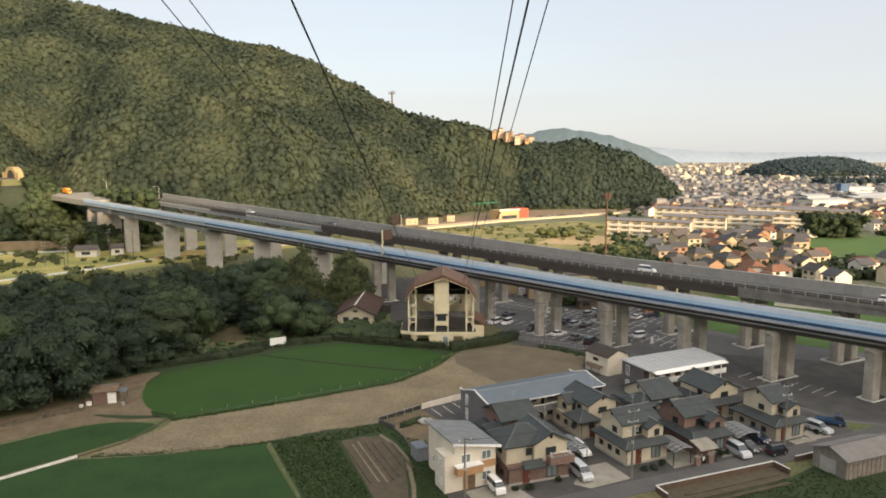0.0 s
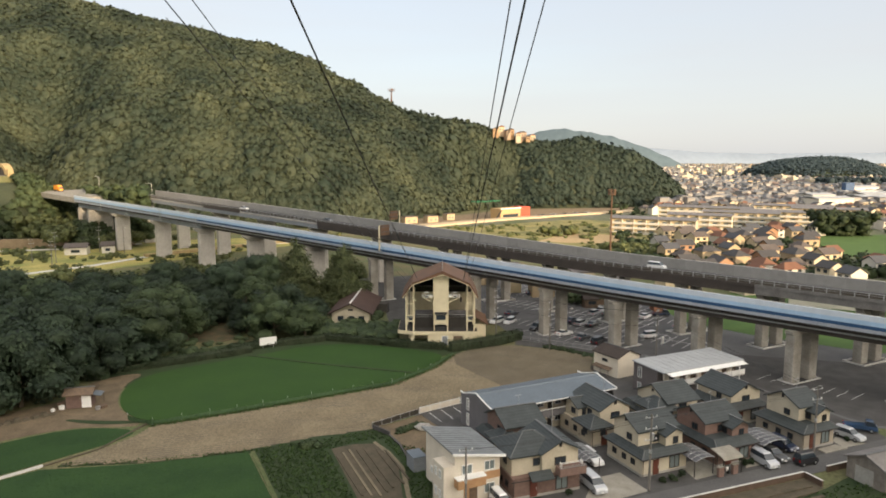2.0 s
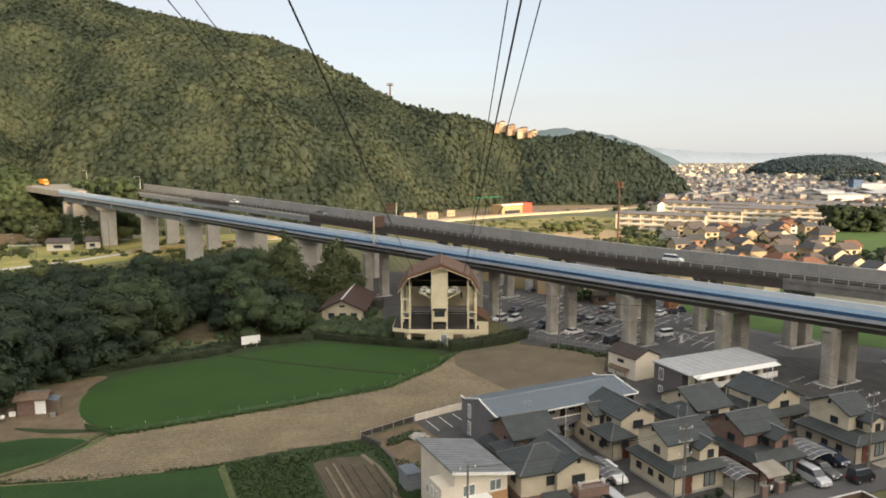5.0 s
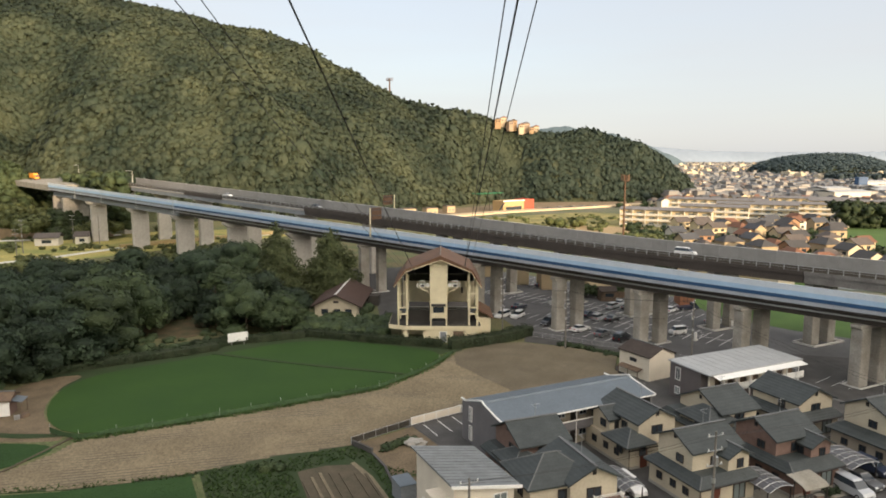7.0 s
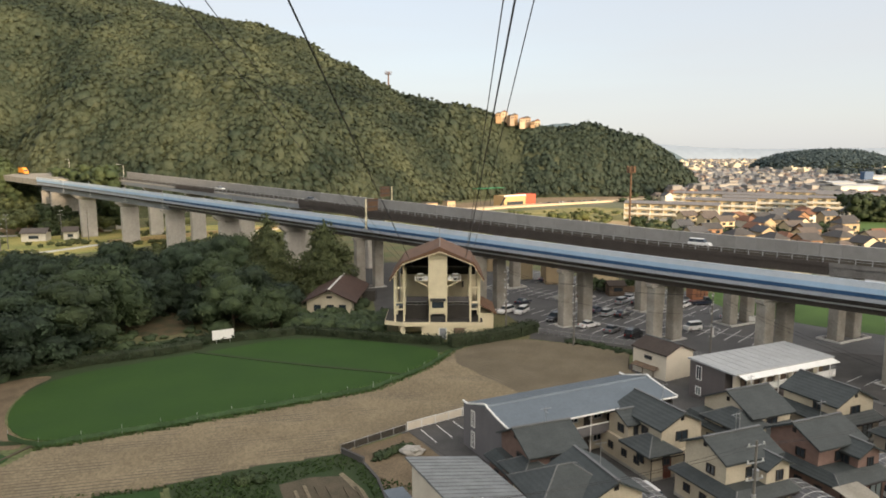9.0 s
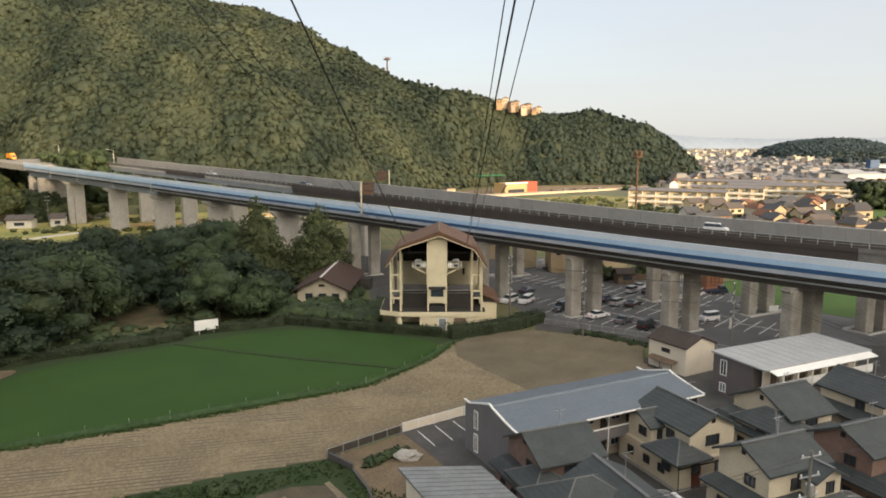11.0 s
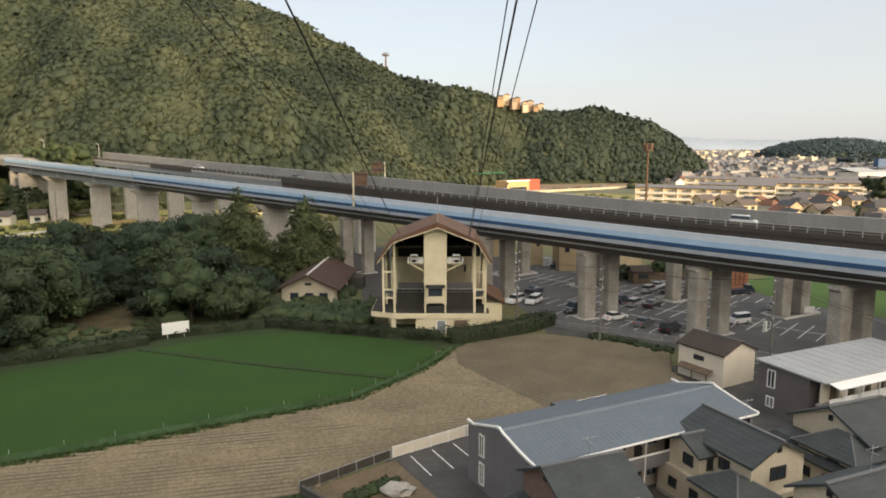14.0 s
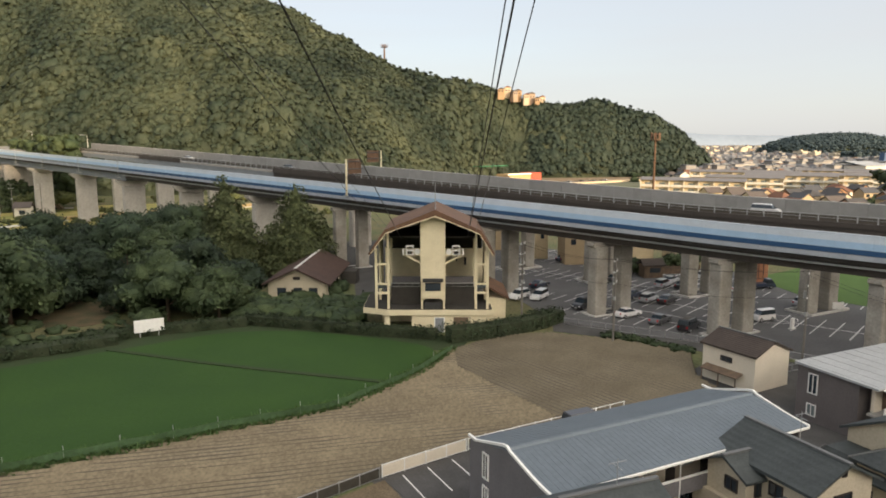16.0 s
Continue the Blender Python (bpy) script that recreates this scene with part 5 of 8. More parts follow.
def house(corner, turn, w, d, volumes, low, label, balcony=None, door_x=0.3, skirt=0.95):
    """A two-storey house: front left corner, turn, ground floor size; volumes of the upper storey (kind, x0, x1, y0, y1, eave, wall material),
    kind gx or gy for a gable with its ridge along x or y, hip for a hipped roof; balcony: (x0, x1, material)."""
    h = thing("house", pose(corner[0], corner[1], 0.02, 0, 0, turn), label, "house", "houses beside the lane")
    part("lower_wall", Mesh().box(w / 2, d / 2, 0, w, d, 2.8), low, h)
    part("plinth", Mesh().box(w / 2, d / 2, 0, w + 0.08, d + 0.08, 0.35), M_CONCRETE, h)
    x0, x1 = min(v[1] for v in volumes), max(v[2] for v in volumes)
    y0, y1 = min(v[3] for v in volumes), max(v[4] for v in volumes)
    if skirt:
        skirt_roof(h, (-0.5, w + 0.5, -0.55, d + 0.5), (max(0.25, x0), min(w - 0.25, x1), max(0.4, y0), min(d - 0.25, y1)), 2.75, skirt)
    for k, (kind, a0, a1, b0, b1, eave, wall) in enumerate(volumes):
        if kind == "hip":
            part("upper_wall", Mesh().box((a0 + a1) / 2, (b0 + b1) / 2, 2.8, a1 - a0, b1 - b0, eave - 2.8), wall, h)
            hip_roof(h, a0, a1, b0, b1, eave, 0.58)
        else:
            gable_wall(h, a0, a1, b0, b1, 2.8, eave, kind[1], wall)
            gable_roof(h, a0, a1, b0, b1, eave, kind[1])
            if kind == "gy" and a1 - a0 > 4:
                window(h, (a0 + a1) / 2, b0 - 0.04, eave + (a1 - a0) * 0.1, 0.4, 0.55)
            if kind == "gx" and b1 - b0 > 4:
                window(h, a0 - 0.04, (b0 + b1) / 2, eave + (b1 - b0) * 0.1, 0.4, 0.5, "-x")
        wide = 1.6 if a1 - a0 > 3.5 else 0.9
        window(h, (a0 + a1) / 2 + 0.2 * k, b0 - 0.04, min(3.75, eave - 1.45), wide, 1.05)
        if b1 - b0 > 4 or kind == "gx":
            window(h, a0 - 0.04, b0 + (b1 - b0) * 0.35, min(3.8, eave - 1.35), 1.1, 0.95, "-x")
    for k in (0.25, 0.5, 0.78):
        window(h, -0.04, d * k, 1.1, 0.9, 0.85, "-x")
    window(h, w * 0.72, -0.04, 0.5, 1.7, 1.9, "-y", M_TRIM_DARK, M_GLASS_PALE)
    window(h, w + 0.04, d * 0.5, 1.0, 1.4, 1.1, "+x")
    door = part("door", Mesh().box(w * door_x, -0.05, 0.1, 1.0, 0.12, 2.1), M_DOOR_RED, h)
    part("door_handle", Mesh().box(w * door_x + 0.35, -0.14, 1.0, 0.05, 0.06, 0.4), M_RAIL, door)
    part("gutter", Mesh().box(w / 2, -0.6, 2.6, w + 1.0, 0.12, 0.1), M_TRIM_DARK, h)
    part("downpipe", Mesh().tube((0.1, -0.08, 0.1), (0.1, -0.08, 2.6), 0.05, n=6), M_TRIM_DARK, h)
    if balcony:
        a, b, m = balcony
        bal = part("balcony", Mesh().box((a + b) / 2, -0.65, 2.75, b - a, 1.3, 1.05), m, h)
        part("balcony_rail", Mesh().box((a + b) / 2, -1.28, 3.85, b - a, 0.07, 0.07).box((a + b) / 2, -1.28, 4.05, b - a, 0.05, 0.05), M_RAIL, bal)
        part("drying_rack", Mesh().box((a + b) / 2, -0.7, 4.3, b - a - 0.5, 0.05, 0.05).box((a + b) / 2, -1.0, 4.3, b - a - 0.5, 0.05, 0.05).box(a + 0.4, -0.7, 3.8, 0.05, 0.6, 0.55).box(b - 0.4, -0.7, 3.8, 0.05, 0.6, 0.55), M_TRIM_WHITE, bal)
    kind, a0, a1, b0, b1, eave, wall = volumes[0]
    ax, ay, az = (a0 + a1) / 2 + 0.5, (b0 + b1) / 2, eave + 1.2
    part("aerial", Mesh().tube((ax, ay, az), (ax, ay, az + 2.2), 0.03, n=5).box(ax, ay, az + 2.0, 1.2, 0.04, 0.04).box(ax, ay, az + 1.7, 0.04, 0.9, 0.04), M_RAIL, h)
    return h


T = 23.0
two = house((9.0, 91.9), 19, 9.6, 7.2, [("gy", 4.2, 9.4, 0.25, 7.0, 5.6, M_CREAM), ("hip", 0.2, 7.4, 0.9, 6.7, 5.5, M_CREAM)], M_BRICKISH,
            "two-storey house of brown siding and cream render, dark gable roof", balcony=(6.0, 9.8, M_TERRA), skirt=0)
part("porch_roof", Mesh().along([(-1.1, 2.5), (0.2, 3.2), (0.2, 3.36), (-1.1, 2.66)], 2.2, 5.4), M_ROOF_DARK, two)
house((8.4, 101.8), 22, 7.4, 7.4, [("gx", 1.1, 7.0, 0.7, 6.9, 5.3, M_BRICKISH), ("hip", -0.4, 3.2, -0.6, 3.6, 3.7, M_BRICKISH)], M_BRICKISH, "brown house under a dark gable roof with a low front hip")
house((22.4, 108.1), T, 7.4, 8.6, [("gy", 1.8, 7.2, 0.5, 8.0, 5.4, M_CREAM), ("gx", 0.4, 2.4, 4.3, 7.7, 4.8, M_CREAM), ("hip", -0.5, 3.0, -0.5, 3.7, 3.3, M_CREAM)], M_CREAM,
      "cream two-storey house with a dark cross-gabled roof", skirt=0)
house((27.2, 98.3), T, 7.6, 7.8, [("gx", 0.8, 7.3, 2.0, 7.4, 5.7, M_CREAM), ("gy", 4.4, 7.3, 0.6, 4.4, 5.1, M_CREAM)], M_CREAM, "cream house with dark gabled roofs and a small front gable", skirt=0.75)
house((38.5, 101.4), T, 7.0, 9.2, [("gx", 0.4, 6.6, 2.8, 8.6, 5.5, M_TERRA), ("gy", 3.7, 6.7, 1.0, 5.2, 4.9, M_TERRA)], M_BRICKISH, "brick-brown house with dark slate roofs and a front gable", skirt=0.85)
house((33.4, 112.6), T, 8.6, 8.2, [("gx", 2.6, 8.4, 0.4, 7.8, 4.8, M_CREAM), ("hip", 0.0, 4.0, -0.2, 5.0, 4.0, M_CREAM)], M_CREAM, "cream house with a steep slate gable and a low hip")
house((46.4, 116.2), T, 7.4, 8.4, [("gy", 0.7, 6.9, 0.6, 8.0, 5.0, M_CREAM)], M_TAUPE, "cream gabled house beside the car park")
house((53.4, 107.0), T, 6.5, 8.6, [("gx", 1.8, 6.3, 2.4, 8.3, 5.7, M_CREAM), ("gy", 3.5, 6.3, 0.7, 4.8, 5.0, M_CREAM)], M_TAUPE, "cream corner house with dark gabled roofs and a red-brown door", skirt=0.7)


M_TAN = mat("tan_cladding", (0.42, 0.25, 0.13), 0.75, 0.1, 0.8, 10, 0.08, second=(0.36, 0.21, 0.11), wave=(0.25, 0.01, "Z"))


M_WARM_WHITE = mat("warm_white_render", (0.68, 0.62, 0.52), 0.8, 0.06, 2.0, 12, 0.06, second=(0.60, 0.54, 0.45))
M_ROOF_GREY = mat("grey_metal_roof", (0.20, 0.215, 0.22), 0.5, 0.1, 1.5, 8, 0.03, metal=0.2, second=(0.15, 0.16, 0.165))


def modern_house():
    h = thing("house", pose(1.6, 90.4, 0.02, 0, 0, 25), "white modern house with a grey single-pitch roof and tan bands", "house", "houses beside the lane")
    part("wall", Mesh().across([(0, 0), (6.4, 0), (6.4, 5.7), (0, 6.9)], 0, 8.8), M_WARM_WHITE, h)
    part("roof", Mesh().across([(-0.5, 7.0), (6.9, 5.62), (6.9, 5.8), (-0.5, 7.18)], -0.6, 9.3), M_ROOF_GREY, h, "grey standing-seam single-pitch roof")
    seams = Mesh()
    for k in range(1, 14):
        y = -0.6 + k * 0.707
        seams.across([(-0.5, 7.18), (6.9, 5.8), (6.9, 5.85), (-0.5, 7.23)], y - 0.02, y + 0.02)
    part("roof_seams", seams, M_ROOF_GREY, h)
    part("fascia", Mesh().across([(-0.55, 6.9), (6.95, 5.5), (6.95, 5.82), (-0.55, 7.2)], -0.68, -0.6), M_TRIM_WHITE, h)
    part("band", Mesh().box(4.4, -0.03, 2.7, 4.06, 0.08, 1.0), M_TAN, h, "tan horizontal cladding band")
    part("band", Mesh().box(2.2, -0.03, 0.0, 1.9, 0.06, 2.7), M_TAN, h, "tan upright cladding")
    bal = part("balcony", Mesh().box(1.9, -0.55, 2.6, 3.9, 1.2, 1.15), M_TAN, h, "tan balcony front")
    part("balcony_cap", Mesh().box(1.9, -0.55, 3.75, 4.0, 1.3, 0.14), M_TRIM_WHITE, bal)
    part("annex", Mesh().box(-0.75, 1.6, 0, 1.5, 3.2, 5.3), M_WARM_WHITE, h)
    for x, z in ((1.7, 3.9), (4.9, 3.9), (4.9, 0.9)):
        window(h, x, -0.05, z, 1.5, 1.3, "-y", M_TRIM_WHITE, M_GLASS_PALE)
    for y, z in ((1.0, 3.6), (2.2, 3.6), (1.0, 1.0), (2.2, 1.0)):
        window(h, -1.54, y, z, 0.7, 1.1, "-x", M_TRIM_WHITE)
    window(h, -0.04, 6.8, 1.6, 0.7, 0.9, "-x", M_TRIM_WHITE)
    part("door", Mesh().box(2.6, -0.05, 0, 1.1, 0.1, 2.2), M_WOOD, h)
    return h


modern_house()


def grey_apartments():
    h = thing("apartment_block", pose(7.43, 109.24, 0.02, 0, 0, 26.5), "long grey two-storey apartment block with a blue-grey metal roof", "apartments")
    L, D, R = 23.6, 9.7, 4.65
    wall = [(0, 0), (D, 0), (D, 5.0), (R, 6.25), (0.0, 5.45)]
    part("end_wall", Mesh().along([(y, z) for y, z in wall], 0, 0.3), M_GREYWALL, h)
    part("end_wall", Mesh().along([(y, z) for y, z in wall], L - 0.3, L), M_GREYWALL, h)
    part("back_wall", Mesh().box(L / 2, D - 0.15, 0, L - 0.6, 0.3, 4.95), M_GREYWALL, h)
    part("front_wall", Mesh().box(L / 2, 1.7, 0, L - 0.6, 0.3, 5.5), M_TAUPE, h)
    part("roof", Mesh().along([(-0.5, 5.5), (R, 6.38), (D, 5.12), (D, 4.95), (R, 6.2), (-0.5, 5.32)][::-1], 0.05, L - 0.05), M_ROOF_BLUE, h, "blue-grey ribbed metal roof")
    rib = Mesh()
    x = 0.45
    while x < L - 0.3:
        rib.along([(-0.5, 5.5), (R, 6.38), (R, 6.395), (-0.5, 5.515)], x - 0.025, x + 0.025)
        rib.along([(R, 6.38), (D, 5.12), (D, 5.135), (R, 6.395)], x - 0.025, x + 0.025)
        x += 0.45
    tagged(part("roof_ribs", rib, M_ROOF_BLUE, h), kind="stuff")
    part("ridge_cap", Mesh().along([(R - 0.28, 6.34), (R + 0.28, 6.3), (R + 0.2, 6.42), (R, 6.5), (R - 0.2, 6.44)], 0.05, L - 0.05), M_ROOF_BLUE, h)
    for x in (0.0, L):
        low = [(-0.62, 5.42), (0.3, 5.5), (1.6, 5.72), (R - 0.5, 6.3), (R - 0.1, 6.5), (R + 0.4, 6.42), (D - 0.9, 5.25), (D + 0.15, 5.3)]
        part("gable_coping", Mesh().along(low + [(y, z + 0.17) for y, z in reversed(low)], x - 0.09, x + 0.09), M_TRIM_WHITE, h)
    part("gutter", Mesh().box(L / 2, -0.58, 5.3, L, 0.14, 0.14), M_TRIM_WHITE, h)
    part("walkway", Mesh().box(L / 2, 0.75, 2.6, L - 0.6, 1.6, 0.2), M_CONCRETE, h)
    part("parapet", Mesh().box(L / 2, 0.0, 2.6, L - 0.6, 0.14, 1.15), M_GREYWALL, h)
    part("parapet_cap", Mesh().box(L / 2, 0.0, 3.75, L - 0.5, 0.2, 0.08), M_TRIM_WHITE, h)
    x = 1.6
    while x < L - 1:
        for z in (0.1, 2.85):
            d = part("door", Mesh().box(x, 1.52, z, 0.85, 0.1, 2.0), M_TRIM_DARK, h)
            part("door_handle", Mesh().box(x + 0.3, 1.44, z + 0.95, 0.06, 0.06, 0.3), M_RAIL, d)
            window(h, x + 1.5, 1.5, z + 0.9, 1.2, 0.9, "-y", M_RAIL, M_GLASS)
        part("downpipe", Mesh().tube((x - 0.7, -0.1, 0), (x - 0.7, -0.1, 5.4), 0.05, n=6), M_TRIM_WHITE, h)
        x += 3.4
    for z in (0.5, 3.0):
        window(h, -0.06, D - 2.4, z, 0.8, 1.95, "-x", M_TRIM_WHITE, M_GLASS)
    return h


grey_apartments()


def white_roofed_apartments():
    h = thing("apartment_block", pose(39.24, 127.7, 0.02, 0, 0, 25.5), "mauve-brown two-storey apartment block with a pale metal roof", "apartments")
    L, D = 19.2, 7.85
    part("wall", Mesh().box(L / 2, D / 2 + 0.8, 0, L, D - 1.6, 5.2), M_MAUVE, h)
    part("roof", Mesh().along([(-0.3, 5.2), (D + 0.2, 5.4), (D + 0.2, 5.6), (-0.3, 5.4)], -0.3, L + 0.3), M_ROOF_WHITE, h, "pale weathered metal roof")
    ribs = Mesh()
    x = 0.2
    while x < L:
        ribs.along([(-0.3, 5.4), (D + 0.2, 5.6), (D + 0.2, 5.63), (-0.3, 5.43)], x - 0.025, x + 0.025)
        x += 1.6
    tagged(part("roof_ribs", ribs, M_ROOF_WHITE, h), kind="stuff")
    part("canopy", Mesh().along([(-1.5, 4.85), (-0.2, 5.15), (-0.2, 5.25), (-1.5, 4.95)], 0.4, L - 0.2), M_TRIM_WHITE, h, "white access balcony canopy")
    part("walkway", Mesh().box(L / 2, 0.0, 2.6, L, 1.6, 0.2), M_CONCRETE, h)
    part("parapet", Mesh().box(L / 2, -0.75, 2.6, L, 0.1, 1.1), M_TRIM_WHITE, h)
    x = 1.2
    while x < L - 0.5:
        part("front_bay", Mesh().box(x, 0.72, 2.8, 1.1, 0.3, 2.3), M_WHITE_WALL, h)
        part("door", Mesh().box(x + 1.15, 0.74, 2.8, 0.85, 0.14, 2.0), M_WOOD, h)
        part("canopy_post", Mesh().box(x + 0.3, -1.4, 0.0, 0.1, 0.1, 4.9), M_TRIM_WHITE, h)
        x += 2.6
    window(h, -0.05, D * 0.78, 2.8, 1.0, 2.0, "-x", M_TRIM_WHITE)
    window(h, -0.05, D * 0.78, 0.6, 1.0, 1.2, "-x", M_TRIM_WHITE, M_GLASS_PALE)
    return h


white_roofed_apartments()


def storehouse():
    h = thing("storehouse", pose(34.4, 140.7, 0.02, 0, 0, 30), "white plaster storehouse with a worn brown gable roof", "storehouse")
    gable_wall(h, 0, 5.8, 0, 6.8, 0, 4.0, "y", M_WHITE_WALL, 0.42, "wall")
    gable_roof(h, 0, 5.8, 0, 6.8, 4.0, "y", 0.42, 0.25, M_ROOF_OLD)
    window(h, -0.05, 3.6, 2.6, 1.5, 0.6, "-x", M_TRIM_DARK)
    part("lean_to_roof", Mesh().across([(-1.1, 1.35), (0, 1.7), (0, 1.8), (-1.1, 1.45)], 1.4, 6.2), M_WOOD, h)
    for y in (1.6, 3.8, 6.0):
        part("lean_to_post", Mesh().box(-1.0, y, 0, 0.1, 0.1, 1.4), M_WOOD, h)
    part("downpipe", Mesh().tube((5.85, 0.1, 0), (5.85, 0.1, 3.9), 0.05, n=6), M_RAIL, h)
    return h


storehouse()


M_OLDWOOD = mat("silvered_boards", (0.25, 0.225, 0.195), 0.9, 0.2, 0.8, 14, 0.2, second=(0.17, 0.15, 0.13))


def barn():
    h = thing("barn", pose(57.0, 94.6, 0.02, 0, 0, 22), "weathered grey wooden barn with a low grey gable roof", "barn")
    gable_wall(h, 0, 11, -1, 4.6, 0, 2.9, "x", M_OLDWOOD, 0.4, "wall")
    gable_roof(h, 0, 11, -1, 4.6, 2.9, "x", 0.4, 0.4, mat("old_roof_tiles", (0.20, 0.19, 0.18), 0.85, 0.15, 1.5, 9, 0.1, wave=(0.25, 0.03, "X")))
    part("shutter", Mesh().box(-0.04, 2.0, 0, 0.08, 2.6, 2.2), M_CONCRETE, h, "pale roller shutter")
    for x in range(12):
        part("batten", Mesh().box(0.4 + x * 0.92, -1.03, 0, 0.07, 0.06, 2.8), M_WOOD, h)
    return h


barn()


def field_shed():
    h = thing("field_shed", pose(-63.0, 124.5, 0.02, 0, 0, 12), "small wooden shed with a pitched tan roof beside a dirt track", "shed")
    part("wall", Mesh().box(0, 1.4, 0, 4.0, 2.8, 2.5), M_BRICKISH, h)
    gable_roof(h, -2.0, 2.0, 0, 2.8, 2.5, "x", 0.45, 0.45, M_WOOD)
    part("door", Mesh().box(1.3, -0.06, 0.1, 1.5, 0.1, 2.2), M_TRIM_WHITE, h, "white panel door")
    part("side_roof", Mesh().across([(2.1, 2.2), (3.6, 1.9), (3.6, 2.0), (2.1, 2.3)], 0.2, 2.6), M_ROOF_BLUE, h, "blue corrugated side roof")
    for y in (0.4, 2.4):
        part("side_post", Mesh().box(3.5, y, 0, 0.1, 0.1, 1.9), M_WOOD, h)
    return h


field_shed()

# ---- trees ----
def leaf_cloud(blobs, count, size, seed, up=0.25):
    """Leaf clumps, small bent cards scattered through and over round blobs (x, y, z, radius, flatness)."""
    r = np.random.RandomState(seed)
    m = Mesh()
    weight = np.array([b[3] ** 2 for b in blobs])
    pick = r.choice(len(blobs), count, p=weight / weight.sum())
    for k in pick:
        x, y, z, rad, flat = blobs[k]
        d = r.normal(size=3)
        d /= np.linalg.norm(d)
        rr = rad * (0.80 + 0.36 * r.rand())
        c = Vector((x + d[0] * rr, y + d[1] * rr, z + d[2] * rr * flat))
        n = Vector(d) + Vector((r.normal() * 0.36, r.normal() * 0.36, r.normal() * 0.36 + up))
        q = n.to_track_quat("Z", "Y")
        s = size * r.uniform(0.6, 1.35)
        t = r.uniform(0, 6.28)
        a, b = Vector((math.cos(t), math.sin(t), 0)) * s, Vector((-math.sin(t), math.cos(t), 0)) * s * 0.7
        sag = Vector((0, 0, -0.25 * s))
        m.add([c + q @ (a + sag), c + q @ b, c + q @ (sag - a), c + q @ -b], [(0, 1, 2), (0, 2, 3)])
    return m


def leaf_masses(blobs, seed, grow=1.0):
    """The lumpy leaf masses of a crown, one over each bough."""
    r = np.random.RandomState(seed)
    shapes = dome_shapes(5, seed + 50, -0.55)
    m = Mesh()
    for x, y, z, rad, flat in blobs:
        v, f = shapes[r.randint(len(shapes))]
        t = r.uniform(0, 6.28)
        c, q = math.cos(t), math.sin(t)
        w = np.stack([v[:, 0] * c - v[:, 1] * q, v[:, 0] * q + v[:, 1] * c, v[:, 2] * flat], 1) * rad * grow
        m.add(w + np.array((x, y, z)), f.tolist())
    return m


def broad_tree(seed, high, wide, cards=3400):
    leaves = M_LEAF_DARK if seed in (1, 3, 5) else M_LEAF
    r = random.Random(seed)
    t = new("tree")
    trunk = Mesh().tube((0, 0, 0), (0.15, 0.05, high * 0.35), 0.26, 0.2).tube((0.15, 0.05, high * 0.35), (0, 0.1, high * 0.75), 0.2, 0.07)
    blobs = []
    n = 13
    for k in range(n):
        a = k * 2.4 + r.uniform(-0.5, 0.5)
        q = 0.22 + 0.60 * k / (n - 1)
        z = high * q + r.uniform(-0.4, 0.4)
        rr = wide * (0.72 if q < 0.5 else 1.25 - 1.05 * q) * r.uniform(0.75, 1.05)
        x, y = rr * math.cos(a), rr * math.sin(a)
        if k % 3 == 0:
            trunk.tube((0.1, 0.05, high * 0.25), (x * 0.8, y * 0.8, z), 0.1, 0.03, 5)
        blobs.append((x, y, z, wide * r.uniform(0.34, 0.50), r.uniform(0.6, 0.85)))
    blobs.append((r.uniform(-0.8, 0.8), r.uniform(-0.8, 0.8), high * 0.86, wide * 0.46, 0.75))
    part("trunk", trunk, M_BARK, t)
    part("crown", leaf_cloud(blobs, cards, 0.27, seed, up=0.35), leaves, t)
    part("inner_leaves", leaf_masses(blobs, seed, 0.80), leaves, t, smooth=True)
    return t


def conifer(seed, high, wide):
    r = random.Random(seed)
    t = new("conifer")
    part("trunk", Mesh().tube((0, 0, 0), (0, 0, high * 0.95), 0.35, 0.05), M_BARK, t)
    blobs = []
    n = 30
    for k in range(n):
        z = high * (0.12 + 0.84 * k / n)
        rad = wide * (1 - (k / n)) ** 0.62 + 0.25
        for j in range(4 if k < n * 0.7 else 2):
            a = r.uniform(0, 6.28)
            rr = rad * r.uniform(0.3, 0.8)
            blobs.append((rr * math.cos(a), rr * math.sin(a), z + r.uniform(-0.5, 0.5), 0.3 + rad * 0.3, 0.6))
    blobs.append((0, 0, high * 0.98, 0.3, 2.0))
    part("crown", leaf_cloud(blobs, 11000, 0.32, seed, up=0.6), M_LEAF_CON, t)
    part("bough_mass", Mesh().tube((0, 0, high * 0.1), (0, 0, high * 0.94), wide * 0.74, 0.15, 10), M_LEAF_CON, t)
    return t


WOODS = [(-92, 104), (-76, 122), (-69, 130), (-67, 146), (-60, 152), (-50, 158), (-44, 168), (-34, 172), (-27, 178), (-31, 190), (-28, 204), (-36, 222), (-62, 226), (-86, 218), (-112, 200), (-140, 178), (-120, 130)]
GLADE = [(-62, 156), (-60, 150), (-46, 158), (-46, 172), (-50, 186), (-66, 188), (-61.5, 172)]
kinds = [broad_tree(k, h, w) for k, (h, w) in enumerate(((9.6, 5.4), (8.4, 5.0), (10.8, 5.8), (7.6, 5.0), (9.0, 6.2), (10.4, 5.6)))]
used = set()
tree_spots = []
tr = random.Random(21)
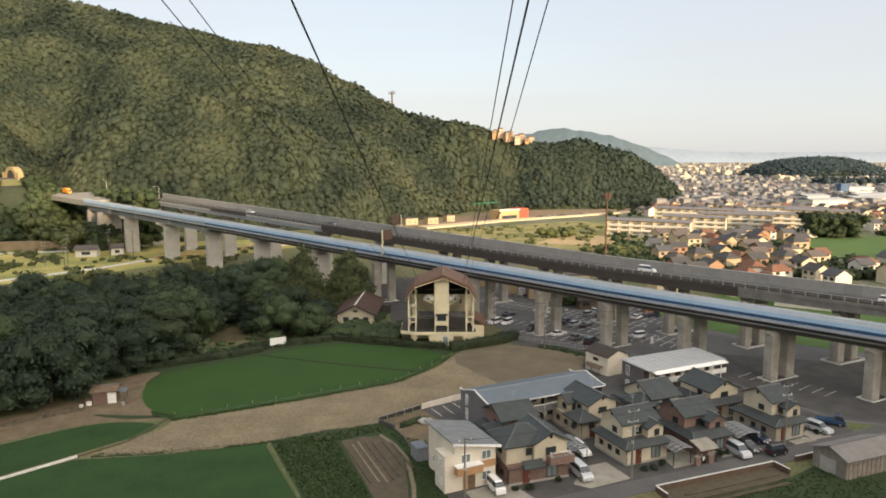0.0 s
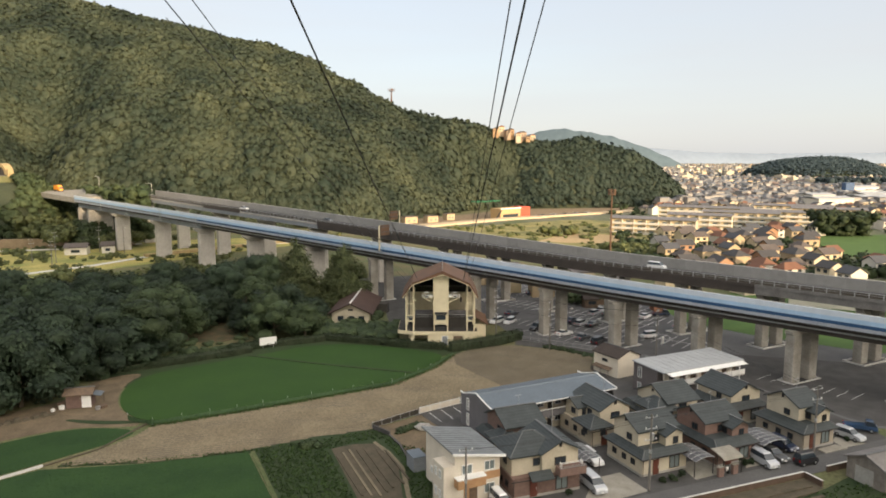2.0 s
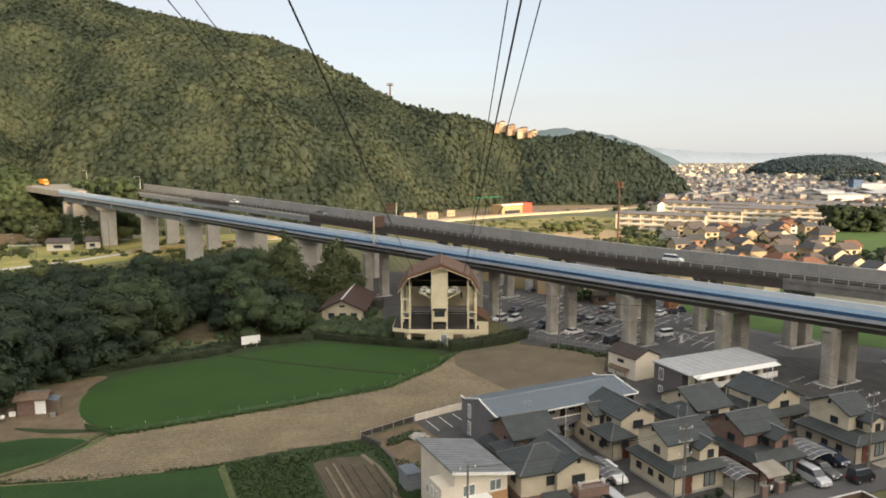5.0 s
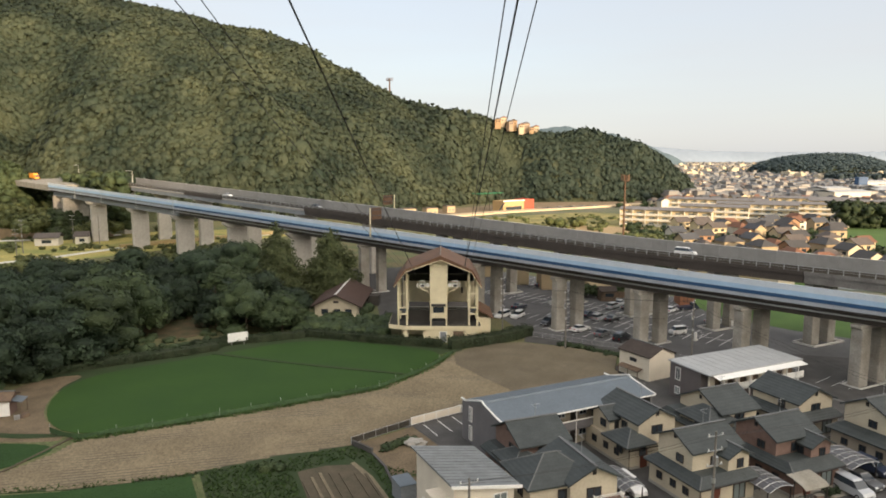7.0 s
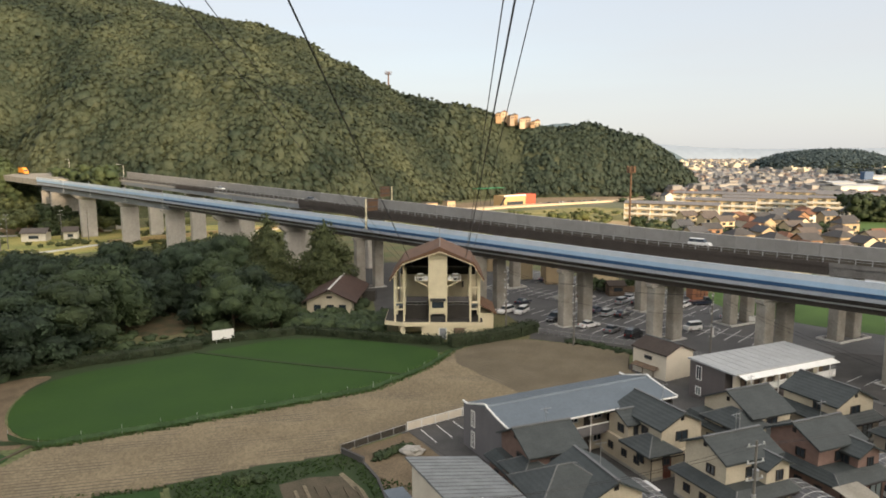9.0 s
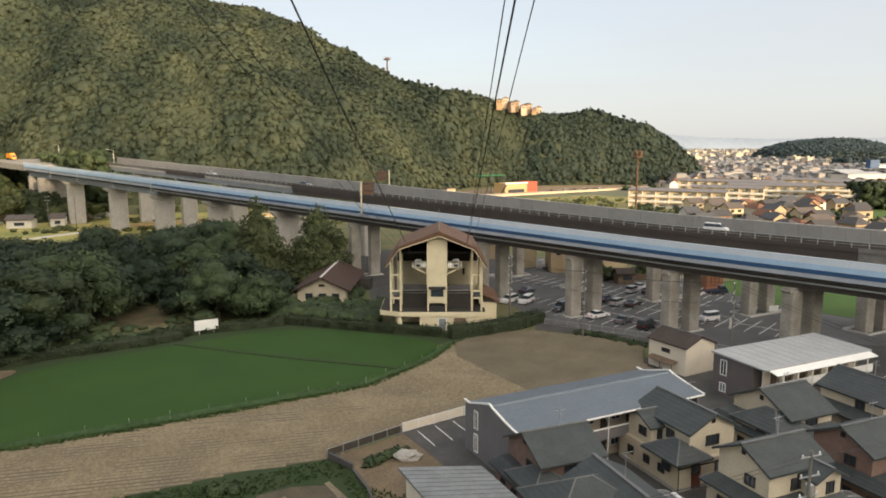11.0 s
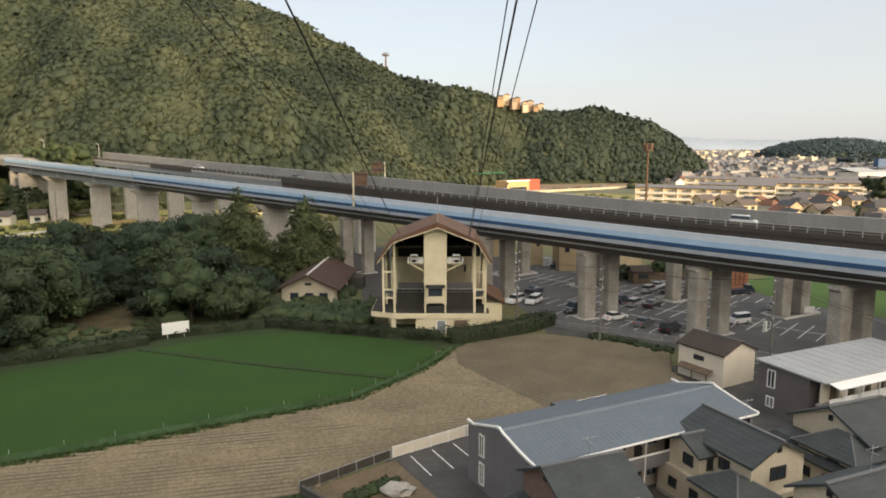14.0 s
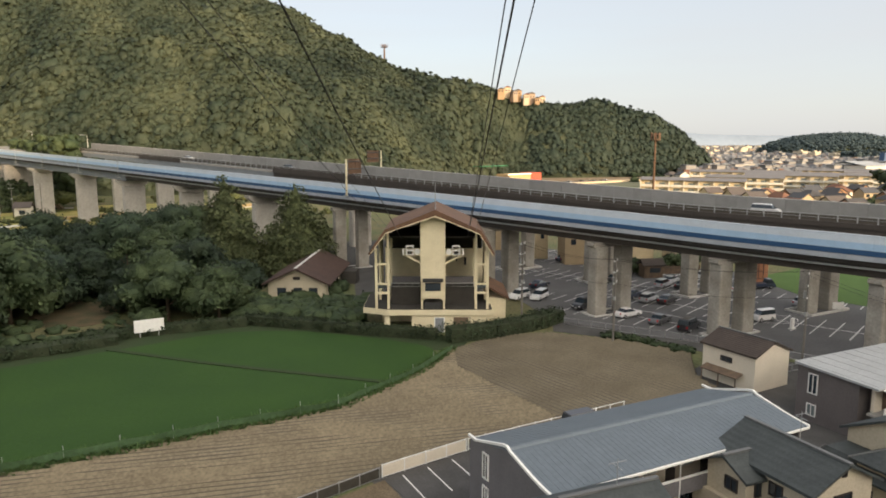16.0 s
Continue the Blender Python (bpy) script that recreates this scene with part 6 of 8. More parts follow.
for _ in range(4000):
    x, y = tr.uniform(-150, -25), tr.uniform(104, 262)
    if not inside(WOODS, x, y) or inside(GLADE, x, y) or abs(x) > 0.72 * y + 8 or (x > -49 and y > 187) or (x > -34 and y > 176):
        continue
    if all((x - a) ** 2 + (y - b) ** 2 > 31 for a, b in tree_spots):
        tree_spots.append((x, y))
TREE_LABEL = "dark green broadleaf tree in the dense grove"
for x, y in tree_spots:
    # left side gets mostly dark-leaved kinds, its shade put in as colour
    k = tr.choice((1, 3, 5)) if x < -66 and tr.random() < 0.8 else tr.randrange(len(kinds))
    s = tr.uniform(0.9, 1.25) * (1.22 if x > -84 and y < 176 and x < -56 else 1)
    m = Matrix.LocRotScale((x, y, 0), Euler((0, 0, tr.uniform(0, 6.28))), None)
    if k not in used:
        used.add(k)
        ob = kinds[k]
        ob.matrix_basis = m
        tagged(ob, TREE_LABEL, "tree", "trees of the grove")
    else:
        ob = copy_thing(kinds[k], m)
    ob.scale = (s, s, s * tr.uniform(0.85, 1.1))
big = conifer(40, 21, 8.0)
big.matrix_basis = pose(-41.7, 205, 0)
tagged(big, "tall pointed conifer with feathery green branches", "conifer", "pair of conifers")
small = conifer(41, 19, 8.6)
small.matrix_basis = pose(-28.6, 209, 0)
tagged(small, "tall pointed conifer beside the brown-roofed hall", "conifer", "pair of conifers")


def hedge(name, pts, wide, high, seed, label):
    m_blobs = []
    r = random.Random(seed)
    for (ax, ay), (bx, by) in zip(pts, pts[1:]):
        n = int(math.hypot(bx - ax, by - ay) / 0.8) + 1
        for i in range(n):
            t = i / n
            m_blobs.append((ax + (bx - ax) * t + r.uniform(-0.3, 0.3), ay + (by - ay) * t + r.uniform(-0.3, 0.3), high * r.uniform(0.42, 0.6), wide * r.uniform(0.5, 0.7), high / wide * 0.9))
    h = thing(name, Matrix(), label, "hedge")
    core = Mesh()
    for (ax, ay), (bx, by) in zip(pts, pts[1:]):
        n = Vector((-(by - ay), bx - ax)).normalized() * wide * 0.42
        core.prism([(ax + n.x, ay + n.y), (ax - n.x, ay - n.y), (bx - n.x, by - n.y), (bx + n.x, by + n.y)], 0, high * 0.8)
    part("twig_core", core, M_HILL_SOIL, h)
    part("leaves", leaf_cloud(m_blobs, 90 * len(m_blobs), 0.2, seed), M_LEAF_HEDGE, h)


hedge("hedge", [(-28, 170), (-20, 167.5), (-10, 164.2), (0.2, 161.8)], 1.8, 1.7, 3, "dark clipped hedge below the station")
hedge("hedge", [(1.8, 160.8), (8, 163), (14.5, 167.5), (18.3, 171.5)], 3.0, 2.3, 4, "dense dark hedge round the station corner")
hedge("hedge", [(-47, 160), (-40, 164), (-28, 169)], 2.0, 1.6, 5, "dark hedge at the edge of the rice field")

hedge("hedge", [(-66, 144.5), (-57.5, 150.6), (-49.5, 155.4), (-43, 160)], 3.0, 1.5, 6, "low dark bushes along the edge of the grove")
shrubs = []
for _ in range(70):
    x, y = tr.uniform(-66, -46), tr.uniform(150, 186)
    if not (-61 < x < -50 and 168 < y < 184) and inside(GLADE, x, y):
        shrubs.append((x, y, 0.3, tr.uniform(0.6, 1.3), tr.uniform(0.6, 0.9)))
for _ in range(900):
    x, y = tr.uniform(-150, -22), tr.uniform(104, 250)
    if inside(WOODS, x, y) and not inside(GLADE, x, y):
        shrubs.append((x, y, 0.5, tr.uniform(0.7, 2.0), tr.uniform(0.7, 1.1)))
for _ in range(260):
    x, y = tr.uniform(-33, -11.5), tr.uniform(167, 184)
    if y > 161 - 0.42 * (x - 5) and not (abs(x + 22) < 6 and y > 181):
        shrubs.append((x, y, 0.6, tr.uniform(0.8, 1.7), tr.uniform(0.8, 1.1)))
for k in range(130):
    t = tr.random()
    shrubs.append((-30 + 12 * t + tr.uniform(-1, 1), 172 + 22 * t + tr.uniform(-1.5, 1.5), 0.7, tr.uniform(0.8, 1.7), 0.9))
canopy("undergrowth", shrubs, dome_shapes(6, 12, -0.3, 40, 0.2), M_LEAF, "dark shrubs and undergrowth below the trees", category="bushes")


# shrubs in front of the houses
def garden_shrub(x, y, wide, high, seed):
    r = random.Random(seed)
    s = thing("garden_shrub", pose(x, y, 0.05), "small round garden shrub beside a house wall", "shrub", "garden shrubs")
    blobs = [(r.uniform(-0.5, 0.5) * wide, r.uniform(-0.5, 0.5) * wide, high * r.uniform(0.3, 0.7), wide * r.uniform(0.35, 0.55), 0.8) for _ in range(6)]
    part("stem", Mesh().tube((0, 0, 0), (0, 0, high * 0.6), 0.04, 0.02, 5), M_BARK, s)
    part("leaves", leaf_cloud(blobs, 260, 0.13, seed), M_LEAF_HEDGE, s)


for k, (x, y, w, h) in enumerate(((31.2, 97.4, 0.8, 1.1), (32.6, 98.2, 0.7, 1.5), (29.6, 96.9, 0.6, 0.8), (42.6, 101.9, 0.7, 1.2), (43.8, 102.6, 0.6, 0.9), (12.0, 91.0, 0.7, 1.0), (10.0, 90.6, 0.6, 0.8), (16.4, 93.4, 0.6, 0.9), (0.6, 92.4, 0.9, 1.2), (-0.6, 96.0, 0.8, 1.0), (62.2, 110.4, 0.6, 0.9))):
    garden_shrub(x, y, w, h, 200 + k)

slim = thing("tree", pose(-48.2, 175.7, 0), "tall slender tree with a bare trunk at the clearing", "tree", "trees of the grove")
part("trunk", Mesh().tube((0, 0, 0), (0.2, 0.1, 7.0), 0.2, 0.15).tube((0.2, 0.1, 7.0), (0.1, 0, 11.5), 0.15, 0.05).tube((0.2, 0.1, 6.0), (1.4, 0.6, 8.6), 0.07, 0.03, 5).tube((0.15, 0.1, 7.6), (-1.2, -0.4, 9.6), 0.06, 0.03, 5), M_BARK, slim)
part("crown", leaf_cloud([(0.1, 0, 11.0, 1.5, 0.8), (1.4, 0.6, 9.0, 1.3, 0.7), (-1.3, -0.4, 9.8, 1.3, 0.7), (0.3, 1.0, 10.2, 1.2, 0.7)], 1100, 0.3, 77), M_LEAF, slim)

# ---- vehicles ----
def car_paint(name, color):
    m = mat(name, color, 0.3, 0.03, 1.0, 10, 0.01, spec=0.6)
    m.node_tree.nodes["Principled BSDF"].inputs["Coat Weight"].default_value = 0.6
    return m


P_WHITE, P_SILVER = car_paint("white_car_paint", (0.75, 0.75, 0.74)), car_paint("silver_car_paint", (0.42, 0.44, 0.46))
P_BLACK, P_NAVY = car_paint("black_car_paint", (0.015, 0.015, 0.018)), car_paint("navy_car_paint", (0.02, 0.03, 0.06))
P_BLUE = car_paint("blue_truck_paint", (0.02, 0.055, 0.12))
P_GREY = car_paint("grey_car_paint", (0.10, 0.105, 0.11))
M_LAMP, M_TAIL = mat("headlamp_lens", (0.7, 0.72, 0.72), 0.15, 0.05, 0.2, 10, 0.01), mat("tail_lens", (0.45, 0.02, 0.02), 0.25, 0.05, 0.2, 10, 0.01)

# side views: length, width, body outline, glass outline, roof outline (x along the car, nose at plus)
SHAPES = {
    "sedan": (4.55, 1.72, [(-2.25, 0.3), (2.2, 0.3), (2.27, 0.55), (2.1, 0.76), (0.95, 0.9), (-1.55, 0.95), (-2.2, 0.9), (-2.28, 0.6)], [(-1.5, 0.93), (0.95, 0.89), (0.2, 1.36), (-0.95, 1.36)], [(-0.98, 1.35), (0.22, 1.35), (0.1, 1.44), (-0.85, 1.44)]),
    "wagon": (4.4, 1.7, [(-2.18, 0.3), (2.12, 0.3), (2.2, 0.6), (2.0, 0.85), (1.1, 1.0), (-2.15, 1.02), (-2.2, 0.6)], [(-2.1, 1.0), (1.1, 0.98), (0.35, 1.55), (-1.9, 1.58)], [(-1.95, 1.57), (0.38, 1.54), (0.2, 1.64), (-1.85, 1.67)]),
    "minivan": (4.6, 1.74, [(-2.28, 0.3), (2.2, 0.3), (2.3, 0.65), (2.1, 0.95), (1.45, 1.12), (-2.25, 1.12), (-2.3, 0.6)], [(-2.22, 1.1), (1.45, 1.1), (0.75, 1.75), (-2.1, 1.78)], [(-2.14, 1.77), (0.78, 1.74), (0.6, 1.86), (-2.05, 1.88)]),
    "kei_van": (3.4, 1.48, [(-1.68, 0.3), (1.62, 0.3), (1.7, 0.6), (1.6, 0.95), (1.3, 1.08), (-1.68, 1.08), (-1.7, 0.6)], [(-1.64, 1.06), (1.3, 1.06), (0.85, 1.72), (-1.58, 1.74)], [(-1.62, 1.73), (0.88, 1.71), (0.72, 1.84), (-1.55, 1.87)]),
    "pickup": (4.9, 1.7, [(-2.4, 0.45), (2.3, 0.35), (2.42, 0.7), (2.3, 1.0), (0.7, 1.05), (-2.4, 0.85)], [(0.75, 1.03), (2.25, 1.0), (1.75, 1.72), (0.8, 1.74)], [(0.76, 1.73), (1.78, 1.71), (1.65, 1.83), (0.85, 1.85)]),
}
made_cars = {}
PAINT_WORDS = {"white_car_paint": "white", "silver_car_paint": "silver", "black_car_paint": "black", "navy_car_paint": "dark blue", "grey_car_paint": "dark grey", "blue_truck_paint": "blue"}


def car(shape, paint, x, y, turn, z=0.05, where="parked under the viaduct", group="cars in the car park"):
    label = f"{PAINT_WORDS[paint.name]} {shape.replace('_', ' ')} {where}"
    key = (shape, paint.name)
    m = pose(x, y, z, 0, 0, turn)
    if key in made_cars:
        c = copy_thing(made_cars[key], m)
        return tagged(c, label, "car", group)
    length, width, body, glass, roof = SHAPES[shape]
    c = thing(shape, m, label, "car", group)
    made_cars[key] = c
    w = width / 2

    def shell(outline, low, high):
        """An outline drawn out across the car, drawn in towards its top."""
        n = len(outline)
        z0, z1 = min(p[1] for p in outline), max(p[1] for p in outline)
        v = []
        for side in (-1, 1):
            for px, pz in outline:
                t = (pz - z0) / (z1 - z0)
                v.append((px, side * (low + (high - low) * t), pz))
        return Mesh().add(v, [tuple(range(n)), tuple(reversed(range(n, 2 * n)))] + [(i, n + i, n + (i + 1) % n, (i + 1) % n) for i in range(n)])

    part("body", shell(body, w, w - 0.05), paint, c)
    part("window_band", shell(glass, w - 0.06, w - 0.2), M_GLASS, c, "dark tinted windows")
    part("roof", shell(roof, w - 0.2, w - 0.32), paint, c)
    nose, tail = max(p[0] for p in body), min(p[0] for p in body)
    wheel = Mesh().tube((0, -0.1, 0), (0, 0.1, 0), 0.31, n=14).data("wheel")
    rim = Mesh().tube((0, -0.115, 0), (0, 0.115, 0), 0.19, n=10).data("rim")
    for sx in (tail + length * 0.19, nose - length * 0.18):
        for sy in (-w + 0.09, w - 0.09):
            wh = part("wheel", wheel, M_TYRE, c, at=pose(sx, sy, 0.31))
            part("rim", rim, M_RAIL, wh)
    for sy in (-w + 0.25, w - 0.25):
        part("headlight", Mesh().box(nose - 0.1, sy, 0.58, 0.22, 0.34, 0.16), M_LAMP, c)
        part("tail_light", Mesh().box(tail + 0.06, sy, 0.68, 0.12, 0.24, 0.24), M_TAIL, c)
    part("bumper", Mesh().box(nose - 0.08, 0, 0.28, 0.24, width - 0.06, 0.2), paint, c)
    part("number_plate", Mesh().box(nose + 0.05, 0, 0.34, 0.03, 0.33, 0.16), M_TRIM_WHITE, c, "blank pale plate")
    return c


BAY = 49.2
for shape, paint, x, y, turn in (
        ("wagon", P_WHITE, 14.2, 186.6, BAY - 180), ("wagon", P_WHITE, 17.6, 186.2, BAY - 170), ("sedan", P_NAVY, 19.0, 196.0, BAY), ("sedan", P_WHITE, 29.6, 174.0, 32), ("minivan", P_BLACK, 23.8, 179.6, BAY + 180),
        ("sedan", P_NAVY, 34.0, 187.5, BAY), ("wagon", P_SILVER, 35.8, 184.2, BAY), ("sedan", P_BLACK, 38.6, 183.2, BAY), ("sedan", P_GREY, 33.4, 170.2, BAY), ("minivan", P_BLACK, 36.4, 166.4, BAY),
        ("kei_van", P_WHITE, 49.4, 171.4, 20 + 180), ("pickup", P_NAVY, 59.6, 194.9, 5), ("wagon", P_SILVER, 42.0, 196.2, BAY), ("sedan", P_BLACK, 45.4, 195.2, BAY), ("sedan", P_NAVY, 28.4, 225.0, BAY),
        ("sedan", P_GREY, 34.4, 201.6, BAY), ("sedan", P_WHITE, 54.6, 192.2, BAY), ("wagon", P_WHITE, 52.8, 204.5, BAY), ("sedan", P_SILVER, 44.6, 200.0, BAY),
        ("sedan", P_SILVER, 60.2, 181.6, BAY), ("sedan", P_WHITE, 95.2, 177.4, 20), ("wagon", P_SILVER, 99.8, 176.2, 20)):
    car(shape, paint, x, y, turn)
LANE = 21.8
for shape, paint, x, y, turn in (("minivan", P_SILVER, 19.9, 95.2, -72), ("kei_van", P_WHITE, 7.3, 90.6, -68), ("wagon", P_WHITE, 21.3, 103.2, -70), ("minivan", P_SILVER, 45.6, 102.6, -72), ("sedan", P_GREY, 48.0, 104.6, -70),
                                 ("wagon", P_NAVY, 51.0, 108.0, -68), ("kei_van", P_BLACK, 51.6, 102.5, LANE), ("wagon", P_SILVER, 63.0, 111.6, -60), ("pickup", P_BLUE, 66.6, 114.8, -25)):
    car(shape, paint, x, y, turn, 0.08, "parked beside a house", "cars beside the houses")
car("minivan", P_BLACK, 14.5, 131.5, 26, 0.06, "parked behind the grey apartments", "cars beside the houses")
for s, shape, paint, o in ((66, "wagon", P_WHITE, 1.5), (10, "minivan", P_WHITE, 1.5), (-175, "sedan", P_WHITE, 1.5)):
    x, y = on(FAR, s, o)
    car(shape, paint, x, y, RUN_TURN, far_top(s) - 1.13, "driving along the highway", "cars on the highway")
x, y = on(FAR, -120, 1.5)
car("sedan", P_GREY, x, y, RUN_TURN, far_top(-120) - 1.13, "driving along the highway", "cars on the highway")


def truck(x, y, z, turn, box_mat, label):
    t = thing("truck", pose(x, y, z, 0, 0, turn), label, "truck", "vehicles on the highway")
    part("cargo_box", Mesh().soft_box(-1.2, 0, 0.9, 5.6, 2.2, 2.4, 0.06), box_mat, t)
    cab = part("cab", Mesh().across([(1.75, 0.5), (3.4, 0.5), (3.45, 1.4), (3.2, 2.5), (1.75, 2.55)], -1.05, 1.05), box_mat, t)
    part("windscreen", Mesh().across([(3.2, 1.5), (3.47, 1.5), (3.3, 2.35), (3.05, 2.35)], -0.95, 0.95), M_GLASS, cab)
    part("chassis", Mesh().box(-0.2, 0, 0.5, 7.0, 0.9, 0.4), M_STEEL_DARK, t)
    for sx in (-2.9, -1.9, 2.4):
        for sy in (-0.95, 0.95):
            part("wheel", Mesh().tube((sx, sy - 0.14, 0.48), (sx, sy + 0.14, 0.48), 0.48, n=12), M_TYRE, t)


notice = thing("notice_board", pose(63.4, 176.4, 0.04, 0, 0, 8), "white board on posts at the car park entrance", "sign board")
part("panel", Mesh().box(0, 0, 0.6, 1.9, 0.06, 1.1), M_TRIM_WHITE, notice)
for x in (-0.8, 0.8):
    part("post", Mesh().box(x, 0.06, 0, 0.08, 0.08, 1.7), M_RAIL, notice)

# ---- car park markings, fences, poles, signs ----
lot = bpy.data.objects["parking_lot"]
stall = Mesh().box(0, 0, 0.044, 0.16, 4.8, 0.006).data("stall_line")
for o0, s0, s1 in ((-5.6, -26, -2), (6.0, -30, 14), (11.0, -30, 14), (-1.2, 30, 42), (27.0, -20, 10), (16.5, -58, -4), (21.5, -58, -4), (32.0, -64, -6), (37.0, -64, -6), (0.8, -44, -24), (43.0, -60, -16)):
    s = s0
    while s <= s1:
        x, y = on(NEAR, s, o0 + 2.5)
        part("stall_line", stall, M_LINE, lot, at=pose(x, y, 0, 0, 0, RUN_TURN))
        s += 2.5
side_lot_far = bpy.data.objects["side_asphalt"]
faint = Mesh().box(2.5, 0, 0.054, 5.0, 0.10, 0.005).data("stall_line")
for k in range(8):
    if k != 3:
        part("stall_line", faint, M_LINE, side_lot_far, at=pose(61.7 + 1.68 * k, 140.3 - 1.64 * k, 0, 0, 0, 37))
for o, s0, s1 in ((11.0, -30, 14), (-0.6, -26, -2), (3.4, -24, -2), (-5.7, 24, 50), (21.5, -58, -4), (37.0, -64, -6)):
    a, b = on(NEAR, s0, o), on(NEAR, s1, o)
    part("aisle_line", Mesh().box((a[0] + b[0]) / 2, (a[1] + b[1]) / 2, 0.044, math.hypot(b[0] - a[0], b[1] - a[1]), 0.18, 0.006, RUN_TURN), M_LINE, lot)
arc = Mesh()
for i in range(16):
    t0, t1 = radians(-150 + i * 15), radians(-135 + i * 15)
    arc.add([(51.5 + r * math.cos(t), 172.5 + r * 0.8 * math.sin(t), 0.052) for r, t in ((3.4, t0), (3.4, t1), (3.55, t1), (3.55, t0))], [(3, 2, 1, 0)])
part("turning_line", arc, M_LINE, lot)
for k, (x, y) in enumerate(((51.4, 166.7),)):
    b = thing("pay_machine", pose(x, y, 0.04, 0, 0, 30), "white ticket machine on an island in the car park", "ticket machine", "ticket machines")
    part("cabinet", Mesh().soft_box(0, 0, 0.1, 0.5, 0.4, 1.5, 0.04), M_TRIM_WHITE, b)
    part("plinth", Mesh().box(0, 0, 0, 0.9, 0.7, 0.12), M_KERB, b)

small_lot = setting("side_lot", Mesh().prism([(-3.6, 121.4), (3.0, 126.2), (4.6, 116.5), (2.2, 112.5)], 0.036, 0.06), M_YARD, "small dark asphalt parking strip beside the apartments", "car park")
for k in (0.2, 0.52, 0.85):
    x, y = -3.4 + 6.2 * k, 121.6 + 4.3 * k
    part("stall_line", Mesh().box(x + 1.0, y - 2.2, 0.064, 0.12, 4.4, 0.006, 27), M_LINE, small_lot)


def panel_fence(name, a, b, high, post_step, post_mat, panel_mat, label, rails=True):
    a, b = Vector(a), Vector(b)
    length = (b - a).length
    turn = math.degrees(math.atan2(b.y - a.y, b.x - a.x))
    f = thing(name, pose(a.x, a.y, 0.03, 0, 0, turn), label, "fence", "fences")
    n = max(1, round(length / post_step))
    for i in range(n + 1):
        part("post", Mesh().box(length * i / n, 0, 0, 0.08, 0.08, high + 0.05), post_mat, f)
    for i in range(n):
        x = length * (i + 0.5) / n
        if panel_mat:
            part("panel", Mesh().box(x, 0, 0.1, length / n - 0.12, 0.03, high - 0.2), panel_mat, f)
    for z in ((0.08, high - 0.06) if rails else (high - 0.06,)):
        part("rail", Mesh().box(length / 2, 0, z, length, 0.06, 0.06), post_mat, f)
    return f


M_NET = mat("green_plastic_net", (0.07, 0.13, 0.06), 0.7, 0.2, 0.5, 12, 0.1)
M_NET_DARK = mat("dark_mesh_screen", (0.06, 0.055, 0.045), 0.8, 0.2, 0.5, 12, 0.1)
panel_fence("guard_fence", (-3.8, 121.8), (3.1, 126.7), 1.15, 1.9, M_TRIM_WHITE, M_WHITE_WALL, "white panelled guard fence at the edge of the field")
panel_fence("guard_rail", (3.3, 126.9), (19.2, 135.7), 1.1, 1.9, M_TRIM_WHITE, None, "white steel rail fence behind the apartments")
panel_fence("screen_fence", (-11.2, 115.4), (-4.0, 121.6), 1.0, 1.8, M_RAIL, M_NET_DARK, "low dark mesh screen along the field edge")
panel_fence("lane_guardrail", (40.5, 147.2), (48.5, 150.8), 0.9, 1.6, M_RAIL, None, "grey steel guardrail beside the storehouse")
panel_fence("lot_fence", (19, 169.5), (37, 158.8), 1.0, 2.2, M_RAIL, None, "thin steel fence between field and car park")
panel_fence("lot_fence", (38.5, 157.8), (54, 144), 1.0, 2.2, M_RAIL, None, "thin steel fence between houses and car park")


def net_fence(pts, label):
    """A sagging net on thin stakes, a run of short panels."""
    f = thing("net_fence", Matrix(), label, "net fence", "fences")
    for i, ((ax, ay), (bx, by)) in enumerate(zip(pts, pts[1:])):
        n = max(1, round(math.hypot(bx - ax, by - ay) / 4.2))
        for k in range(n):
            x0, y0, x1, y1 = (ax + (bx - ax) * k / n, ay + (by - ay) * k / n, ax + (bx - ax) * (k + 1) / n, ay + (by - ay) * (k + 1) / n)
            part("stake", Mesh().tube((x0, y0, 0), (x0, y0, 1.35), 0.035, n=5), M_RAIL, f)
            v = []
            for j in range(6):
                t = j / 5
                sag = 0.18 * math.sin(math.pi * t)
                for z in (0.05, 0.45, 0.95 - sag):
                    v.append((x0 + (x1 - x0) * t + 0.12 * math.sin(7 * t + k) * z, y0 + (y1 - y0) * t - 0.25 * z * (0.5 + 0.5 * math.sin(3 * t + i + k)), z))
            part("net", Mesh().add(v, [(3 * j + m, 3 * j + 3 + m, 3 * j + 4 + m, 3 * j + 1 + m) for j in range(5) for m in range(2)]), M_NET, f)


net_fence([(-52, 119), (-47, 116.8), (-35, 122.8), (-23.5, 129.3), (-9.6, 137), (-2.4, 146.8), (2.2, 156.2)], "drooping green net on stakes round the rice field")


